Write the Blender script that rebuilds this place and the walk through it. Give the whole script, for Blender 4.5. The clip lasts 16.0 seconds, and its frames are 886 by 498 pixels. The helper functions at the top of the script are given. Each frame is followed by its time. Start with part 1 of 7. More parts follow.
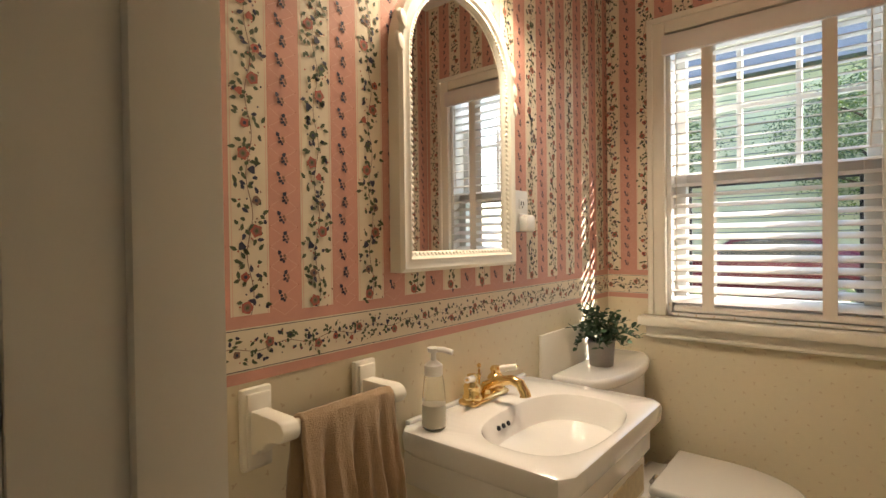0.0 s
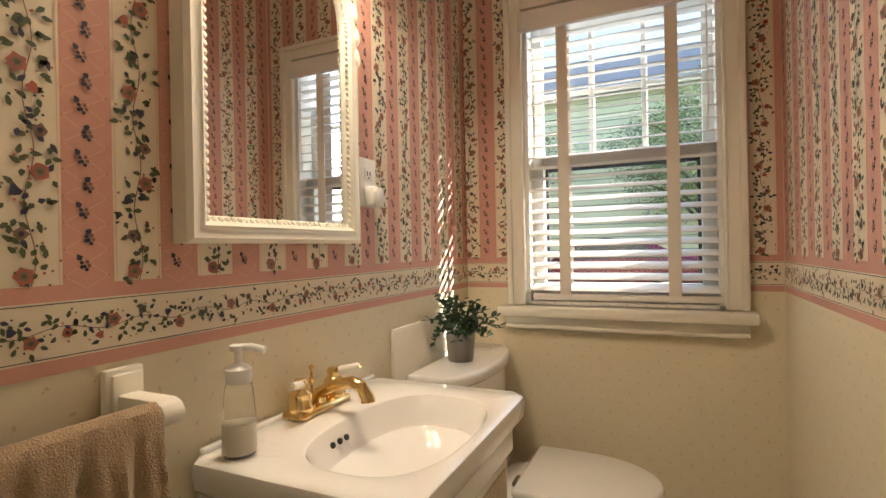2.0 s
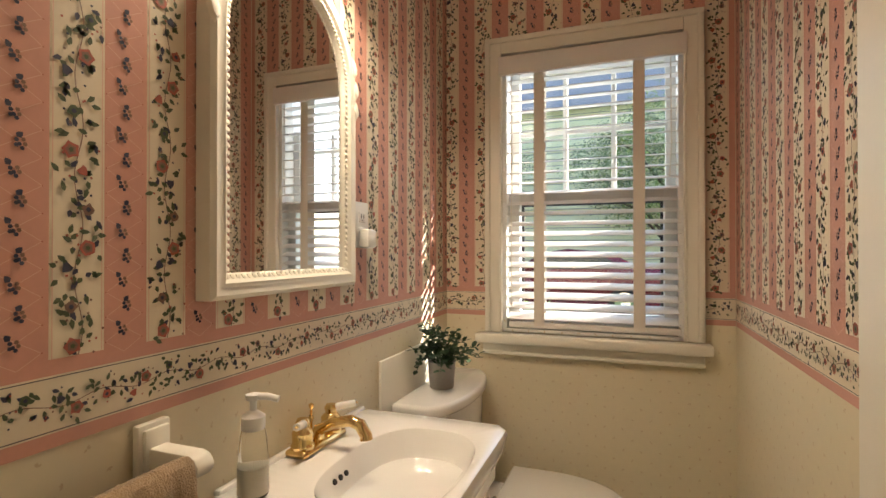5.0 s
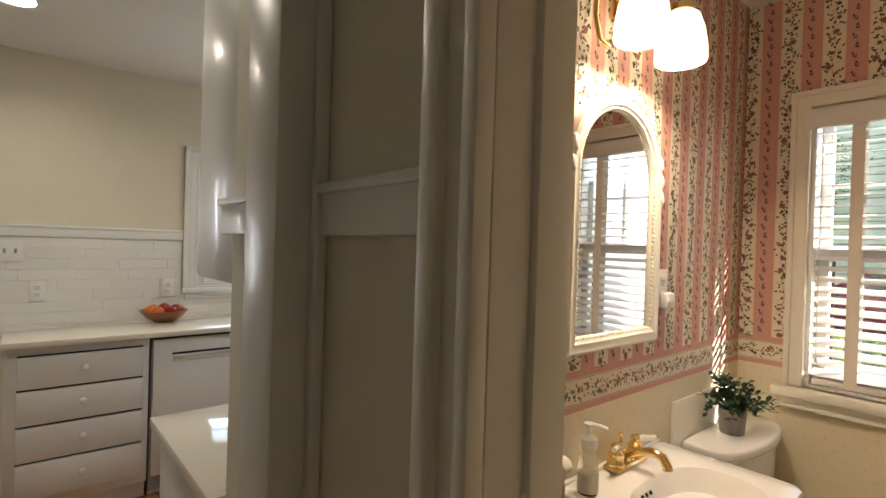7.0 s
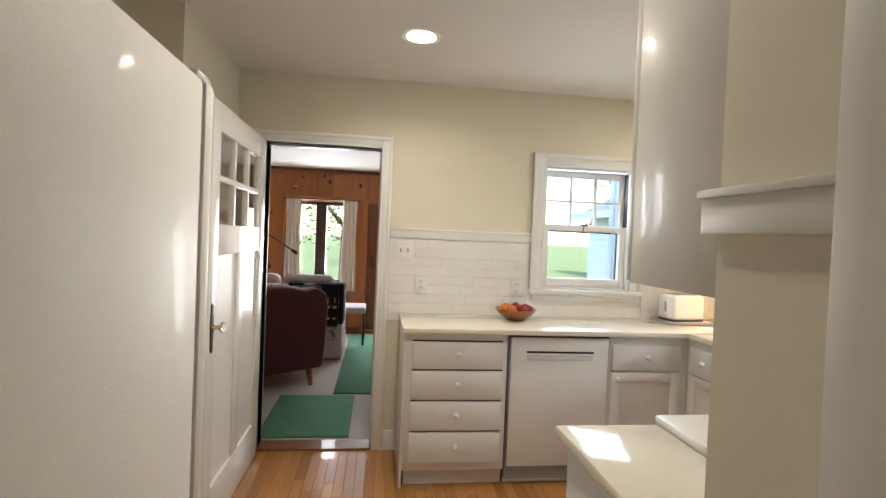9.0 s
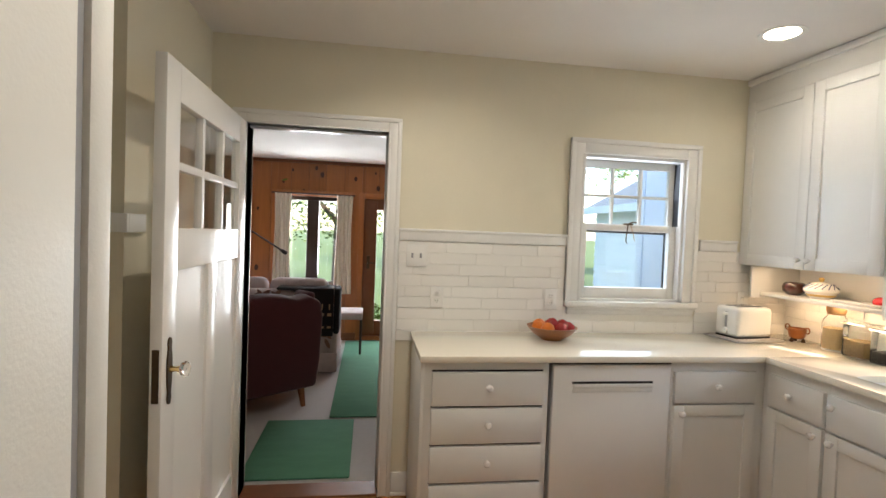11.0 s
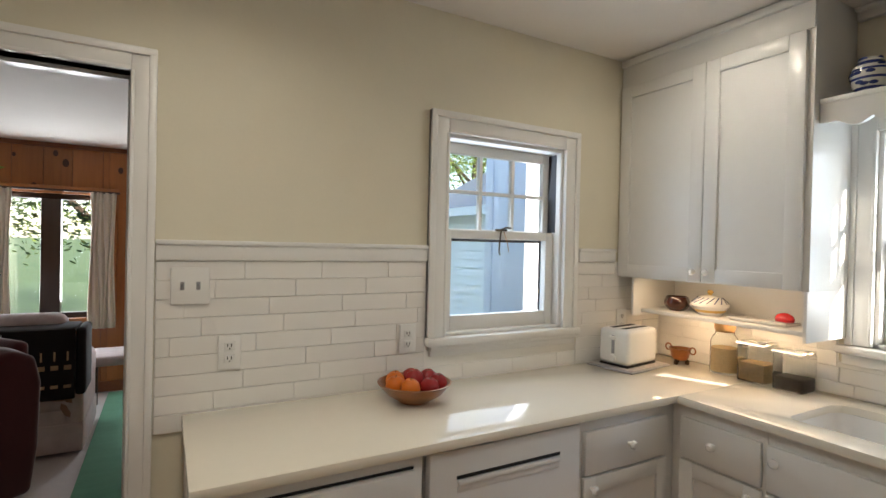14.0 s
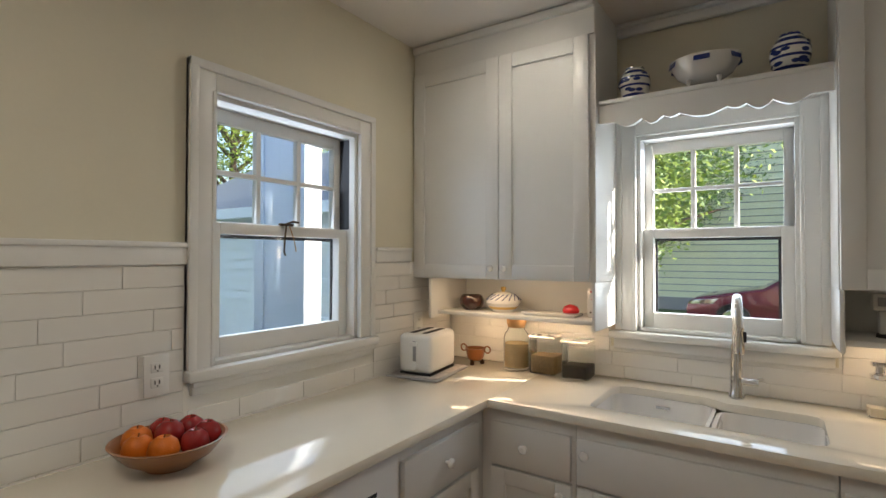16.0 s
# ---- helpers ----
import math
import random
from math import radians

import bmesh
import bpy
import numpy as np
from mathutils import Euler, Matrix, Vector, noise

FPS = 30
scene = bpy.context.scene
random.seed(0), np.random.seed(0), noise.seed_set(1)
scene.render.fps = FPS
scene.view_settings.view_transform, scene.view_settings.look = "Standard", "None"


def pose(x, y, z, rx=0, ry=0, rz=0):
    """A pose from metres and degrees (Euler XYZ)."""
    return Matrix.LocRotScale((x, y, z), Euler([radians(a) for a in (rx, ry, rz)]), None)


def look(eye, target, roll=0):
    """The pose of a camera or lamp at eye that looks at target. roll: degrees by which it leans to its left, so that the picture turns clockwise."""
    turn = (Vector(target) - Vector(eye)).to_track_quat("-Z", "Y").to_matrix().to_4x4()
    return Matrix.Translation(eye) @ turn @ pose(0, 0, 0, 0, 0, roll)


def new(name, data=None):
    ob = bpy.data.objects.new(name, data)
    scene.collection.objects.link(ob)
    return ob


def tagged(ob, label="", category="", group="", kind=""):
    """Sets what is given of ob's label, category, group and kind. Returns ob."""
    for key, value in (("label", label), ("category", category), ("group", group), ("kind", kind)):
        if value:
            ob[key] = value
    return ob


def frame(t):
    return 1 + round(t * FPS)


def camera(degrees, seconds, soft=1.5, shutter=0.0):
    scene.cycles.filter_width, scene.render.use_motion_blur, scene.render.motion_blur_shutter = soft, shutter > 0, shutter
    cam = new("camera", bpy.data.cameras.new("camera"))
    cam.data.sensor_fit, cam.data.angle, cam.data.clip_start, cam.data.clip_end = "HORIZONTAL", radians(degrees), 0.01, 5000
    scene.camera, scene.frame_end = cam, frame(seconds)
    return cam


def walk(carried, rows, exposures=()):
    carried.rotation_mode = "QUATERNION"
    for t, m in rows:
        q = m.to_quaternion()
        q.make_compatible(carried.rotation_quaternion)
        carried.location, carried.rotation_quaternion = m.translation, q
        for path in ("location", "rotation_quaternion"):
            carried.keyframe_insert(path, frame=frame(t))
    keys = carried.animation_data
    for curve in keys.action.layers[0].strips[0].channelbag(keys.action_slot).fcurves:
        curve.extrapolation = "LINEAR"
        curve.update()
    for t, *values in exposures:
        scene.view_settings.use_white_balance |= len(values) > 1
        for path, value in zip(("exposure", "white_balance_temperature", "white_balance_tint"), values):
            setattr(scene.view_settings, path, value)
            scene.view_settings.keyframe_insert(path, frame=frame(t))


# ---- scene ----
cam = camera(83.2, 16.0)
PATH = [
    (0, (0.692, 0.497, 1.229), (-0.579, 2.041, 1.202), -0.7),
    (0.5, (0.635, 0.583, 1.195), (-0.453, 2.261, 1.179), -1.0),
    (1, (0.614, 0.632, 1.167), (-0.35, 2.385, 1.171), -1.3),
    (1.5, (0.622, 0.681, 1.163), (-0.274, 2.469, 1.161), -1.2),
    (2, (0.617, 0.724, 1.149), (-0.207, 2.547, 1.148), -1.1),
    (2.5, (0.608, 0.755, 1.152), (-0.117, 2.619, 1.156), -1.0),
    (3, (0.606, 0.782, 1.163), (-0.021, 2.681, 1.163), -0.8),
    (5.5, (0.593, 0.529, 1.286), (-0.159, 2.382, 1.306), 0.7),
    (6, (0.653, 0.427, 1.338), (-0.339, 2.164, 1.361), 1.0),
    (6.5, (0.71, 0.326, 1.396), (-0.578, 1.857, 1.404), 1.4),
    (7, (0.692, 0.219, 1.432), (-0.832, 1.514, 1.419), 1.8),
    (7.5, (0.649, 0.121, 1.44), (-1.039, 1.192, 1.418), 1.9),
    (8, (0.594, 0.064, 1.43), (-1.245, 0.849, 1.412), 2.4),
    (8.5, (0.517, 0.02, 1.426), (-1.422, 0.511, 1.395), 2.4),
    (9, (0.388, 0.009, 1.417), (-1.595, 0.267, 1.376), 2.4),
    (11.5, (-0.372, -0.086, 1.477), (-2.343, 0.243, 1.393), 2.0),
    (12, (-0.549, -0.04, 1.495), (-2.504, 0.376, 1.42), 1.8),
    (12.5, (-0.682, -0.016, 1.501), (-2.62, 0.473, 1.438), 1.7),
    (13, (-0.839, 0.0, 1.498), (-2.733, 0.639, 1.454), 1.7),
    (13.5, (-0.985, 0.038, 1.493), (-2.792, 0.892, 1.457), 1.6),
    (14, (-1.117, 0.108, 1.482), (-2.863, 1.082, 1.464), 1.3),
    (14.5, (-1.241, 0.17, 1.481), (-2.898, 1.289, 1.468), 1.1),
    (15, (-1.35, 0.207, 1.444), (-2.867, 1.51, 1.463), 0.6),
    (15.5, (-1.413, 0.241, 1.443), (-2.767, 1.712, 1.464), 0.5),
    (16, (-1.465, 0.248, 1.437), (-2.586, 1.903, 1.468), 0.1),
]
walk(cam, [(t, look(eye, target, roll)) for t, eye, target, roll in PATH], [(0, 1.95), (3, 1.9), (5.5, 1.8), (6.5, 1.8), (7.2, 2.1), (7.6, 2.55), (8.0, 2.8), (9.0, 2.6), (12.5, 2.25), (14.5, 1.75), (16, 1.5)])

SKY, SUN = 0.15, 5.0
DOWN, SCONCE, UNDER = 1.05, 0.9, 0.36
DAYL, DAYP, DAYF = 1.0, 0.6, 12.0
OPALS = 0.7


def merge(*bms):
    out = bmesh.new()
    for b in bms:
        me = bpy.data.meshes.new("tmp")
        b.to_mesh(me)
        out.from_mesh(me)
        bpy.data.meshes.remove(me)
        b.free()
    return out


def box(x0, x1, y0, y1, z0, z1, bev=0.0, seg=2):
    b = bmesh.new()
    bmesh.ops.create_cube(b, size=1.0)
    for v in b.verts:
        v.co = Vector((x0 + (v.co.x + 0.5) * (x1 - x0), y0 + (v.co.y + 0.5) * (y1 - y0), z0 + (v.co.z + 0.5) * (z1 - z0)))
    if bev > 0:
        bmesh.ops.bevel(b, geom=b.edges[:], offset=bev, segments=seg, profile=0.5, affect="EDGES", clamp_overlap=True)
    return b


def lathe(profile, n=28, c=(0, 0, 0), sx=1.0, sy=1.0):
    b = bmesh.new()
    rings = []
    for r, z in profile:
        if r < 1e-5:
            rings.append([b.verts.new((c[0], c[1], c[2] + z))])
        else:
            rings.append([b.verts.new((c[0] + sx * r * math.cos(2 * math.pi * i / n), c[1] + sy * r * math.sin(2 * math.pi * i / n), c[2] + z)) for i in range(n)])
    for p, q in zip(rings, rings[1:]):
        for i in range(n):
            j = (i + 1) % n
            if len(p) == 1 and len(q) == 1:
                continue
            if len(p) == 1:
                b.faces.new((p[0], q[j], q[i]))
            elif len(q) == 1:
                b.faces.new((p[i], p[j], q[0]))
            else:
                b.faces.new((p[i], p[j], q[j], q[i]))
    bmesh.ops.recalc_face_normals(b, faces=b.faces[:])
    return b


def tube(points, r, n=10, radii=None):
    b = bmesh.new()
    pts = [Vector(p) for p in points]
    prev = None
    rings = []
    for i, p in enumerate(pts):
        d = (pts[min(i + 1, len(pts) - 1)] - pts[max(i - 1, 0)]).normalized()
        a = d.orthogonal().normalized() if prev is None else (prev - d * prev.dot(d)).normalized()
        prev = a
        c = d.cross(a)
        rr = radii[i] if radii else r
        rings.append([b.verts.new(p + rr * (a * math.cos(2 * math.pi * k / n) + c * math.sin(2 * math.pi * k / n))) for k in range(n)])
    for p, q in zip(rings, rings[1:]):
        for i in range(n):
            j = (i + 1) % n
            b.faces.new((p[i], p[j], q[j], q[i]))
    b.faces.new(rings[0][::-1])
    b.faces.new(rings[-1])
    bmesh.ops.recalc_face_normals(b, faces=b.faces[:])
    return b


def prism(outline, lo, hi, axis="z"):
    """A flat outline (u, v) pushed from lo to hi along an axis."""
    b = bmesh.new()
    put = {"z": lambda u, v, w: (u, v, w), "y": lambda u, v, w: (u, w, v), "x": lambda u, v, w: (w, u, v)}[axis]
    low = [b.verts.new(put(u, v, lo)) for u, v in outline]
    top = [b.verts.new(put(u, v, hi)) for u, v in outline]
    b.faces.new(low[::-1])
    b.faces.new(top)
    n = len(outline)
    for i in range(n):
        b.faces.new((low[i], low[(i + 1) % n], top[(i + 1) % n], top[i]))
    bmesh.ops.recalc_face_normals(b, faces=b.faces[:])
    return b


def bevelled(b, off, seg=2):
    bmesh.ops.bevel(b, geom=[e for e in b.edges if len(e.link_faces) == 2 and e.calc_face_angle(0) > 0.6], offset=off, segments=seg, profile=0.5, affect="EDGES", clamp_overlap=True)
    return b


def moved(b, m):
    bmesh.ops.transform(b, matrix=m, verts=b.verts)
    return b


def mesh_of(name, b, material, smooth=True):
    me = bpy.data.meshes.new(name)
    b.normal_update()
    b.faces.index_update()
    plane = [f.index for f in b.faces if f.calc_area() > 0.0008 and all(e.calc_face_angle(9.0) > 0.37 for e in f.edges)]
    b.to_mesh(me)
    b.free()
    for m in material if isinstance(material, (list, tuple)) else [material]:
        me.materials.append(m)
    if smooth:
        for p in me.polygons:
            p.use_smooth = True
        for k in plane:
            me.polygons[k].use_smooth = False
        me.set_sharp_from_angle(angle=radians(38))
    return me


def part(name, b, material, parent=None, label="", local=False, smooth=True):
    ob = new(name, mesh_of(name, b, material, smooth))
    if parent is not None:
        ob.parent = parent
        if not local and parent.parent is None and parent.type == "EMPTY":
            ob.matrix_parent_inverse = parent.matrix_basis.inverted()
    if label:
        ob["label"] = label
    return ob


def thing(name, at, label, category, group="", turn=0.0):
    ob = new(name)
    ob.empty_display_size = 0.1
    ob.matrix_basis = pose(at[0], at[1], at[2], 0, 0, turn)
    return tagged(ob, label, category, group)


def structure(name, b, material, label, category, smooth=False):
    return tagged(part(name, b, material, smooth=smooth), label, category, kind="structure")


def wall_boxes(axis, face, back, u0, u1, z0, z1, holes):
    """A wall in the plane x or y from face to back, along u, with rectangular holes (u0, u1, z0, z1)."""
    us = sorted({u0, u1, *[h[0] for h in holes], *[h[1] for h in holes]})
    out = []
    lo, hi = min(face, back), max(face, back)
    for a, b in zip(us, us[1:]):
        spans = [(z0, z1)]
        for h in holes:
            if h[0] <= a + 1e-6 and h[1] >= b - 1e-6:
                spans = [s for p, q in spans for s in ((p, min(q, h[2])), (max(p, h[3]), q)) if s[1] - s[0] > 1e-4]
        for p, q in spans:
            out.append(box(lo, hi, a, b, p, q) if axis == "x" else box(a, b, lo, hi, p, q))
    m = merge(*out)
    bmesh.ops.remove_doubles(m, verts=m.verts, dist=1e-5)
    return m


# ---- light ----
world = bpy.data.worlds.new("sky")
scene.world = world
world.use_nodes = True
wn = world.node_tree.nodes
sky = wn.new("ShaderNodeTexSky")
sky.sky_type = "NISHITA"
sky.sun_disc = False
sky.sun_elevation, sky.sun_rotation = radians(21), radians(70)
world.node_tree.links.new(sky.outputs[0], wn["Background"].inputs[0])
wn["Background"].inputs[1].default_value = SKY


def lamp(name, kind, at, target, energy, color, size=0.1, size_y=None, spread=None):
    d = bpy.data.lights.new(name, kind)
    d.energy, d.color = energy, color
    if kind == "AREA":
        d.size = size
        if size_y:
            d.shape, d.size_y = "RECTANGLE", size_y
        if spread:
            d.spread = radians(spread)
    elif kind == "SUN":
        d.angle = radians(0.53)
    else:
        d.shadow_soft_size = size
    ob = new(name, d)
    ob.matrix_basis = look(at, target)
    return ob


WARM, WARMER, DAY = (1.0, 0.92, 0.80), (1.0, 0.82, 0.60), (0.72, 0.84, 1.0)
sun_dir = Vector((0.90 * math.cos(radians(21)), 0.43 * math.cos(radians(21)), math.sin(radians(21))))
lamp("sun", "SUN", sun_dir * 20, (0, 0, 0), SUN, (1.0, 0.93, 0.82))
# the third downlight is unseen, added to brighten the near side of the kitchen
DOWNLIGHTS = [(-2.172, 0.185), (-2.285, 1.78), (-1.15, 0.185)]
for px, py in DOWNLIGHTS:
    lamp("downlight_lamp", "AREA", (px, py, 2.425), (px, py, 0), DOWN * (0.4 if py > 1 else 1.1 if px > -2 else 0.95), WARM, 0.13, spread=150)
for py in (1.403, 1.618):
    lamp("sconce_lamp", "POINT", (0.045, py, 2.0), (0.045, py, 0), SCONCE * 0.06, WARMER, 0.045)
    lamp("sconce_lamp", "AREA", (0.045, py, 1.960), (0.16, py, 0), SCONCE, WARMER, 0.09, spread=150)
lamp("under_cabinet_lamp", "AREA", (-2.45, 2.36, 1.165), (-2.45, 2.40, 0), UNDER, (1.0, 0.70, 0.42), 0.6, 0.05)
lamp("under_cabinet_lamp", "AREA", (-2.45, 2.16, 1.325), (-2.45, 2.36, 0.9), UNDER * 0.6, (1.0, 0.70, 0.42), 0.6, 0.03)
lamp("under_cabinet_lamp", "AREA", (-0.95, 2.36, 1.165), (-0.95, 2.40, 0), UNDER, (1.0, 0.70, 0.42), 0.6, 0.05)
# the sky's light in the openings
lamp("daylight_kitchen", "AREA", (-3.03, 1.445, 1.53), (0, 1.445, 1.2), DAYL, DAY, 0.6, 0.8)
lamp("daylight_sink", "AREA", (-1.69, 2.60, 1.54), (-1.69, 0, 1.2), DAYL * 1.6, DAY, 0.55, 0.75)
lamp("daylight_powder", "AREA", (0.46, 2.60, 1.47), (0.46, 0, 1.2), DAYP, DAY, 0.6, 1.0)
lamp("daylight_family", "AREA", (-6.95, -0.85, 1.4), (-3, -0.85, 0.9), DAYF, (0.92, 0.96, 1.0), 0.85, 1.1)
lamp("daylight_family", "AREA", (-6.95, -2.2, 1.4), (-3, -2.2, 0.9), DAYF, (0.92, 0.96, 1.0), 0.85, 1.1)
lamp("daylight_family", "AREA", (-6.95, 0.25, 1.1), (-3, 0.25, 0.9), DAYF * 0.6, (0.92, 0.96, 1.0), 0.5, 1.6)


# ---- materials ----
def mat(name, color, rough=0.5, metal=0.0, grain=0.0, scale=40.0, stain=0.0, bump=0.0, bscale=None, coat=0.0, vary=0.0, transmission=0.0, ior=1.45, sheen=0.0, stretch=None, alpha=None, sss=0.0):
    m = bpy.data.materials.new(name)
    m.use_nodes = True
    t = m.node_tree
    n, l = t.nodes, t.links
    p = n["Principled BSDF"]
    p.inputs["Base Color"].default_value = (*color, 1)
    p.inputs["Roughness"].default_value = rough
    p.inputs["Metallic"].default_value = metal
    p.inputs["IOR"].default_value = ior
    p.inputs["Coat Weight"].default_value = coat
    p.inputs["Transmission Weight"].default_value = transmission
    p.inputs["Sheen Weight"].default_value = sheen
    co = n.new("ShaderNodeTexCoord")
    mp = n.new("ShaderNodeMapping")
    l.new(co.outputs["Object"], mp.inputs[0])
    if stretch:
        mp.inputs["Scale"].default_value = stretch
    src = None
    if grain or stain or vary:
        hsv = n.new("ShaderNodeHueSaturation")
        hsv.inputs["Color"].default_value = (*color, 1)
        add = n.new("ShaderNodeMath")
        add.inputs[1].default_value = 1.0
        first = None
        for amount, sc, det in ((grain, scale, 6), (stain, scale * 0.07 + 0.8, 3)):
            if not amount:
                continue
            tx = n.new("ShaderNodeTexNoise")
            tx.inputs["Scale"].default_value = sc
            tx.inputs["Detail"].default_value = det
            l.new(mp.outputs[0], tx.inputs["Vector"])
            mm = n.new("ShaderNodeMath")
            mm.operation = "MULTIPLY_ADD"
            mm.inputs[1].default_value = 2 * amount
            mm.inputs[2].default_value = -amount
            l.new(tx.outputs["Fac"], mm.inputs[0])
            if first is None:
                first = mm.outputs[0]
            else:
                s = n.new("ShaderNodeMath")
                l.new(first, s.inputs[0])
                l.new(mm.outputs[0], s.inputs[1])
                first = s.outputs[0]
        if vary:
            oi = n.new("ShaderNodeObjectInfo")
            mm = n.new("ShaderNodeMath")
            mm.operation = "MULTIPLY_ADD"
            mm.inputs[1].default_value = 2 * vary
            mm.inputs[2].default_value = -vary
            l.new(oi.outputs["Random"], mm.inputs[0])
            if first is None:
                first = mm.outputs[0]
            else:
                s = n.new("ShaderNodeMath")
                l.new(first, s.inputs[0])
                l.new(mm.outputs[0], s.inputs[1])
                first = s.outputs[0]
        l.new(first, add.inputs[0])
        l.new(add.outputs[0], hsv.inputs["Value"])
        l.new(hsv.outputs[0], p.inputs["Base Color"])
    if bump:
        tx = n.new("ShaderNodeTexNoise")
        tx.inputs["Scale"].default_value = bscale or scale
        tx.inputs["Detail"].default_value = 4
        l.new(mp.outputs[0], tx.inputs["Vector"])
        bp = n.new("ShaderNodeBump")
        bp.inputs["Strength"].default_value = bump
        bp.inputs["Distance"].default_value = 0.004
        l.new(tx.outputs["Fac"], bp.inputs["Height"])
        l.new(bp.outputs[0], p.inputs["Normal"])
    return m


def glow(name, color, strength):
    m = bpy.data.materials.new(name)
    m.use_nodes = True
    p = m.node_tree.nodes["Principled BSDF"]
    p.inputs["Base Color"].default_value = (0.8, 0.78, 0.74, 1)
    p.inputs["Emission Color"].default_value = (*color, 1)
    p.inputs["Emission Strength"].default_value = strength
    return m


def glass_pane(name, tint=(1, 1, 1), gloss=0.12):
    m = bpy.data.materials.new(name)
    m.use_nodes = True
    t = m.node_tree
    t.nodes.clear()
    o, mix, tr, gl, lw, pw, fr = (t.nodes.new("ShaderNode" + k) for k in ("OutputMaterial", "MixShader", "BsdfTransparent", "BsdfGlossy", "LayerWeight", "Math", "Math"))
    tr.inputs[0].default_value = (*tint, 1)
    gl.inputs["Roughness"].default_value = 0.02
    lw.inputs["Blend"].default_value = 0.5
    pw.operation, fr.operation = "POWER", "MULTIPLY_ADD"
    pw.inputs[1].default_value = 5.0
    fr.inputs[1].default_value, fr.inputs[2].default_value = 0.9, 0.04
    t.links.new(lw.outputs["Facing"], pw.inputs[0])
    t.links.new(pw.outputs[0], fr.inputs[0])
    t.links.new(fr.outputs[0], mix.inputs[0])
    t.links.new(tr.outputs[0], mix.inputs[1])
    t.links.new(gl.outputs[0], mix.inputs[2])
    t.links.new(mix.outputs[0], o.inputs[0])
    return m


CREAM = mat("cream_wall_paint", (0.74, 0.69, 0.55), 0.62, grain=0.02, scale=90, stain=0.03, bump=0.05, bscale=260)
CEIL = mat("ceiling_paint", (0.80, 0.77, 0.73), 0.75, grain=0.015, scale=80, stain=0.02, bump=0.05, bscale=220)
WHITE = mat("white_trim_paint", (0.80, 0.79, 0.76), 0.32, grain=0.015, scale=30, stain=0.03, bump=0.03, bscale=60, coat=0.15)
TRIMB = mat("cream_trim_paint", (0.80, 0.76, 0.66), 0.35, grain=0.015, scale=30, stain=0.03, bump=0.04, bscale=60)
CABM = mat("white_cabinet_paint", (0.76, 0.75, 0.72), 0.30, grain=0.015, scale=25, stain=0.02, bump=0.03, bscale=70, coat=0.2)
TILE = mat("white_glazed_tile", (0.82, 0.80, 0.76), 0.10, grain=0.01, scale=12, stain=0.02, bump=0.10, bscale=9, coat=0.5, vary=0.025)
GROUT = mat("grout", (0.84, 0.82, 0.77), 0.8, grain=0.05, scale=200)
QUARTZ = mat("cream_quartz", (0.80, 0.75, 0.64), 0.09, grain=0.02, scale=420, stain=0.015, coat=0.3)
OAK = mat("oak_floor", (0.41, 0.185, 0.052), 0.27, grain=0.22, scale=22, stain=0.12, bump=0.06, bscale=60, coat=0.35, vary=0.22, stretch=(0.12, 2.2, 1))
ENAMEL = mat("white_appliance_enamel", (0.80, 0.79, 0.77), 0.22, grain=0.01, scale=30, stain=0.015, bump=0.02, bscale=300, coat=0.3)
FRIDGE = mat("textured_white_enamel", (0.78, 0.76, 0.71), 0.50, grain=0.015, scale=60, stain=0.02, bump=0.12, bscale=170, coat=0.05)
PORC = mat("white_porcelain", (0.84, 0.82, 0.79), 0.06, grain=0.008, scale=8, coat=0.6)
BRASS = mat("polished_brass", (0.83, 0.61, 0.28), 0.13, metal=1.0, grain=0.04, scale=60)
CHROME = mat("chrome", (0.78, 0.78, 0.79), 0.06, metal=1.0, grain=0.02, scale=40)
BRONZE = mat("aged_bronze", (0.10, 0.065, 0.04), 0.38, metal=0.9, grain=0.15, scale=90, bump=0.1)
COPPER = mat("copper", (0.34, 0.14, 0.06), 0.3, metal=1.0, grain=0.12, scale=60)
BLACK = mat("black_gap", (0.012, 0.012, 0.012), 0.6, grain=0.05)
DARKTRACK = mat("dark_jamb_liner", (0.018, 0.018, 0.022), 0.45, grain=0.05, scale=60)
GREYP = mat("grey_plastic", (0.34, 0.34, 0.35), 0.5, grain=0.03)
PLASTIC = mat("white_plastic", (0.80, 0.79, 0.76), 0.30, grain=0.01, scale=40)
PANE = glass_pane("window_glass")
JARGLASS = mat("jar_glass", (0.97, 0.99, 0.98), 0.03, transmission=1.0, ior=1.18)
CRYSTAL = mat("crystal_knob", (0.95, 0.95, 0.92), 0.03, transmission=1.0, ior=1.5)
MIRROR = mat("mirror_silver", (0.90, 0.90, 0.89), 0.012, metal=1.0)
PINE = mat("knotty_pine", (0.34, 0.125, 0.035), 0.38, grain=0.24, scale=14, stain=0.15, bump=0.05, coat=0.2, vary=0.16, stretch=(1, 2.6, 0.16))
PINED = mat("dark_pine_trim", (0.18, 0.065, 0.022), 0.4, grain=0.2, scale=18, stain=0.1, coat=0.2)
KNOT = mat("pine_knot", (0.055, 0.020, 0.009), 0.45, grain=0.2, scale=90)
WALNUT = mat("dark_wood", (0.035, 0.017, 0.010), 0.35, grain=0.25, scale=20, stain=0.1, coat=0.2, stretch=(1, 1, 0.2))
LEGW = mat("chair_leg_wood", (0.20, 0.075, 0.028), 0.35, grain=0.2, scale=40, coat=0.2)
CARPET = mat("pale_carpet", (0.46, 0.44, 0.43), 0.95, grain=0.10, scale=260, stain=0.05, bump=0.5, bscale=380)
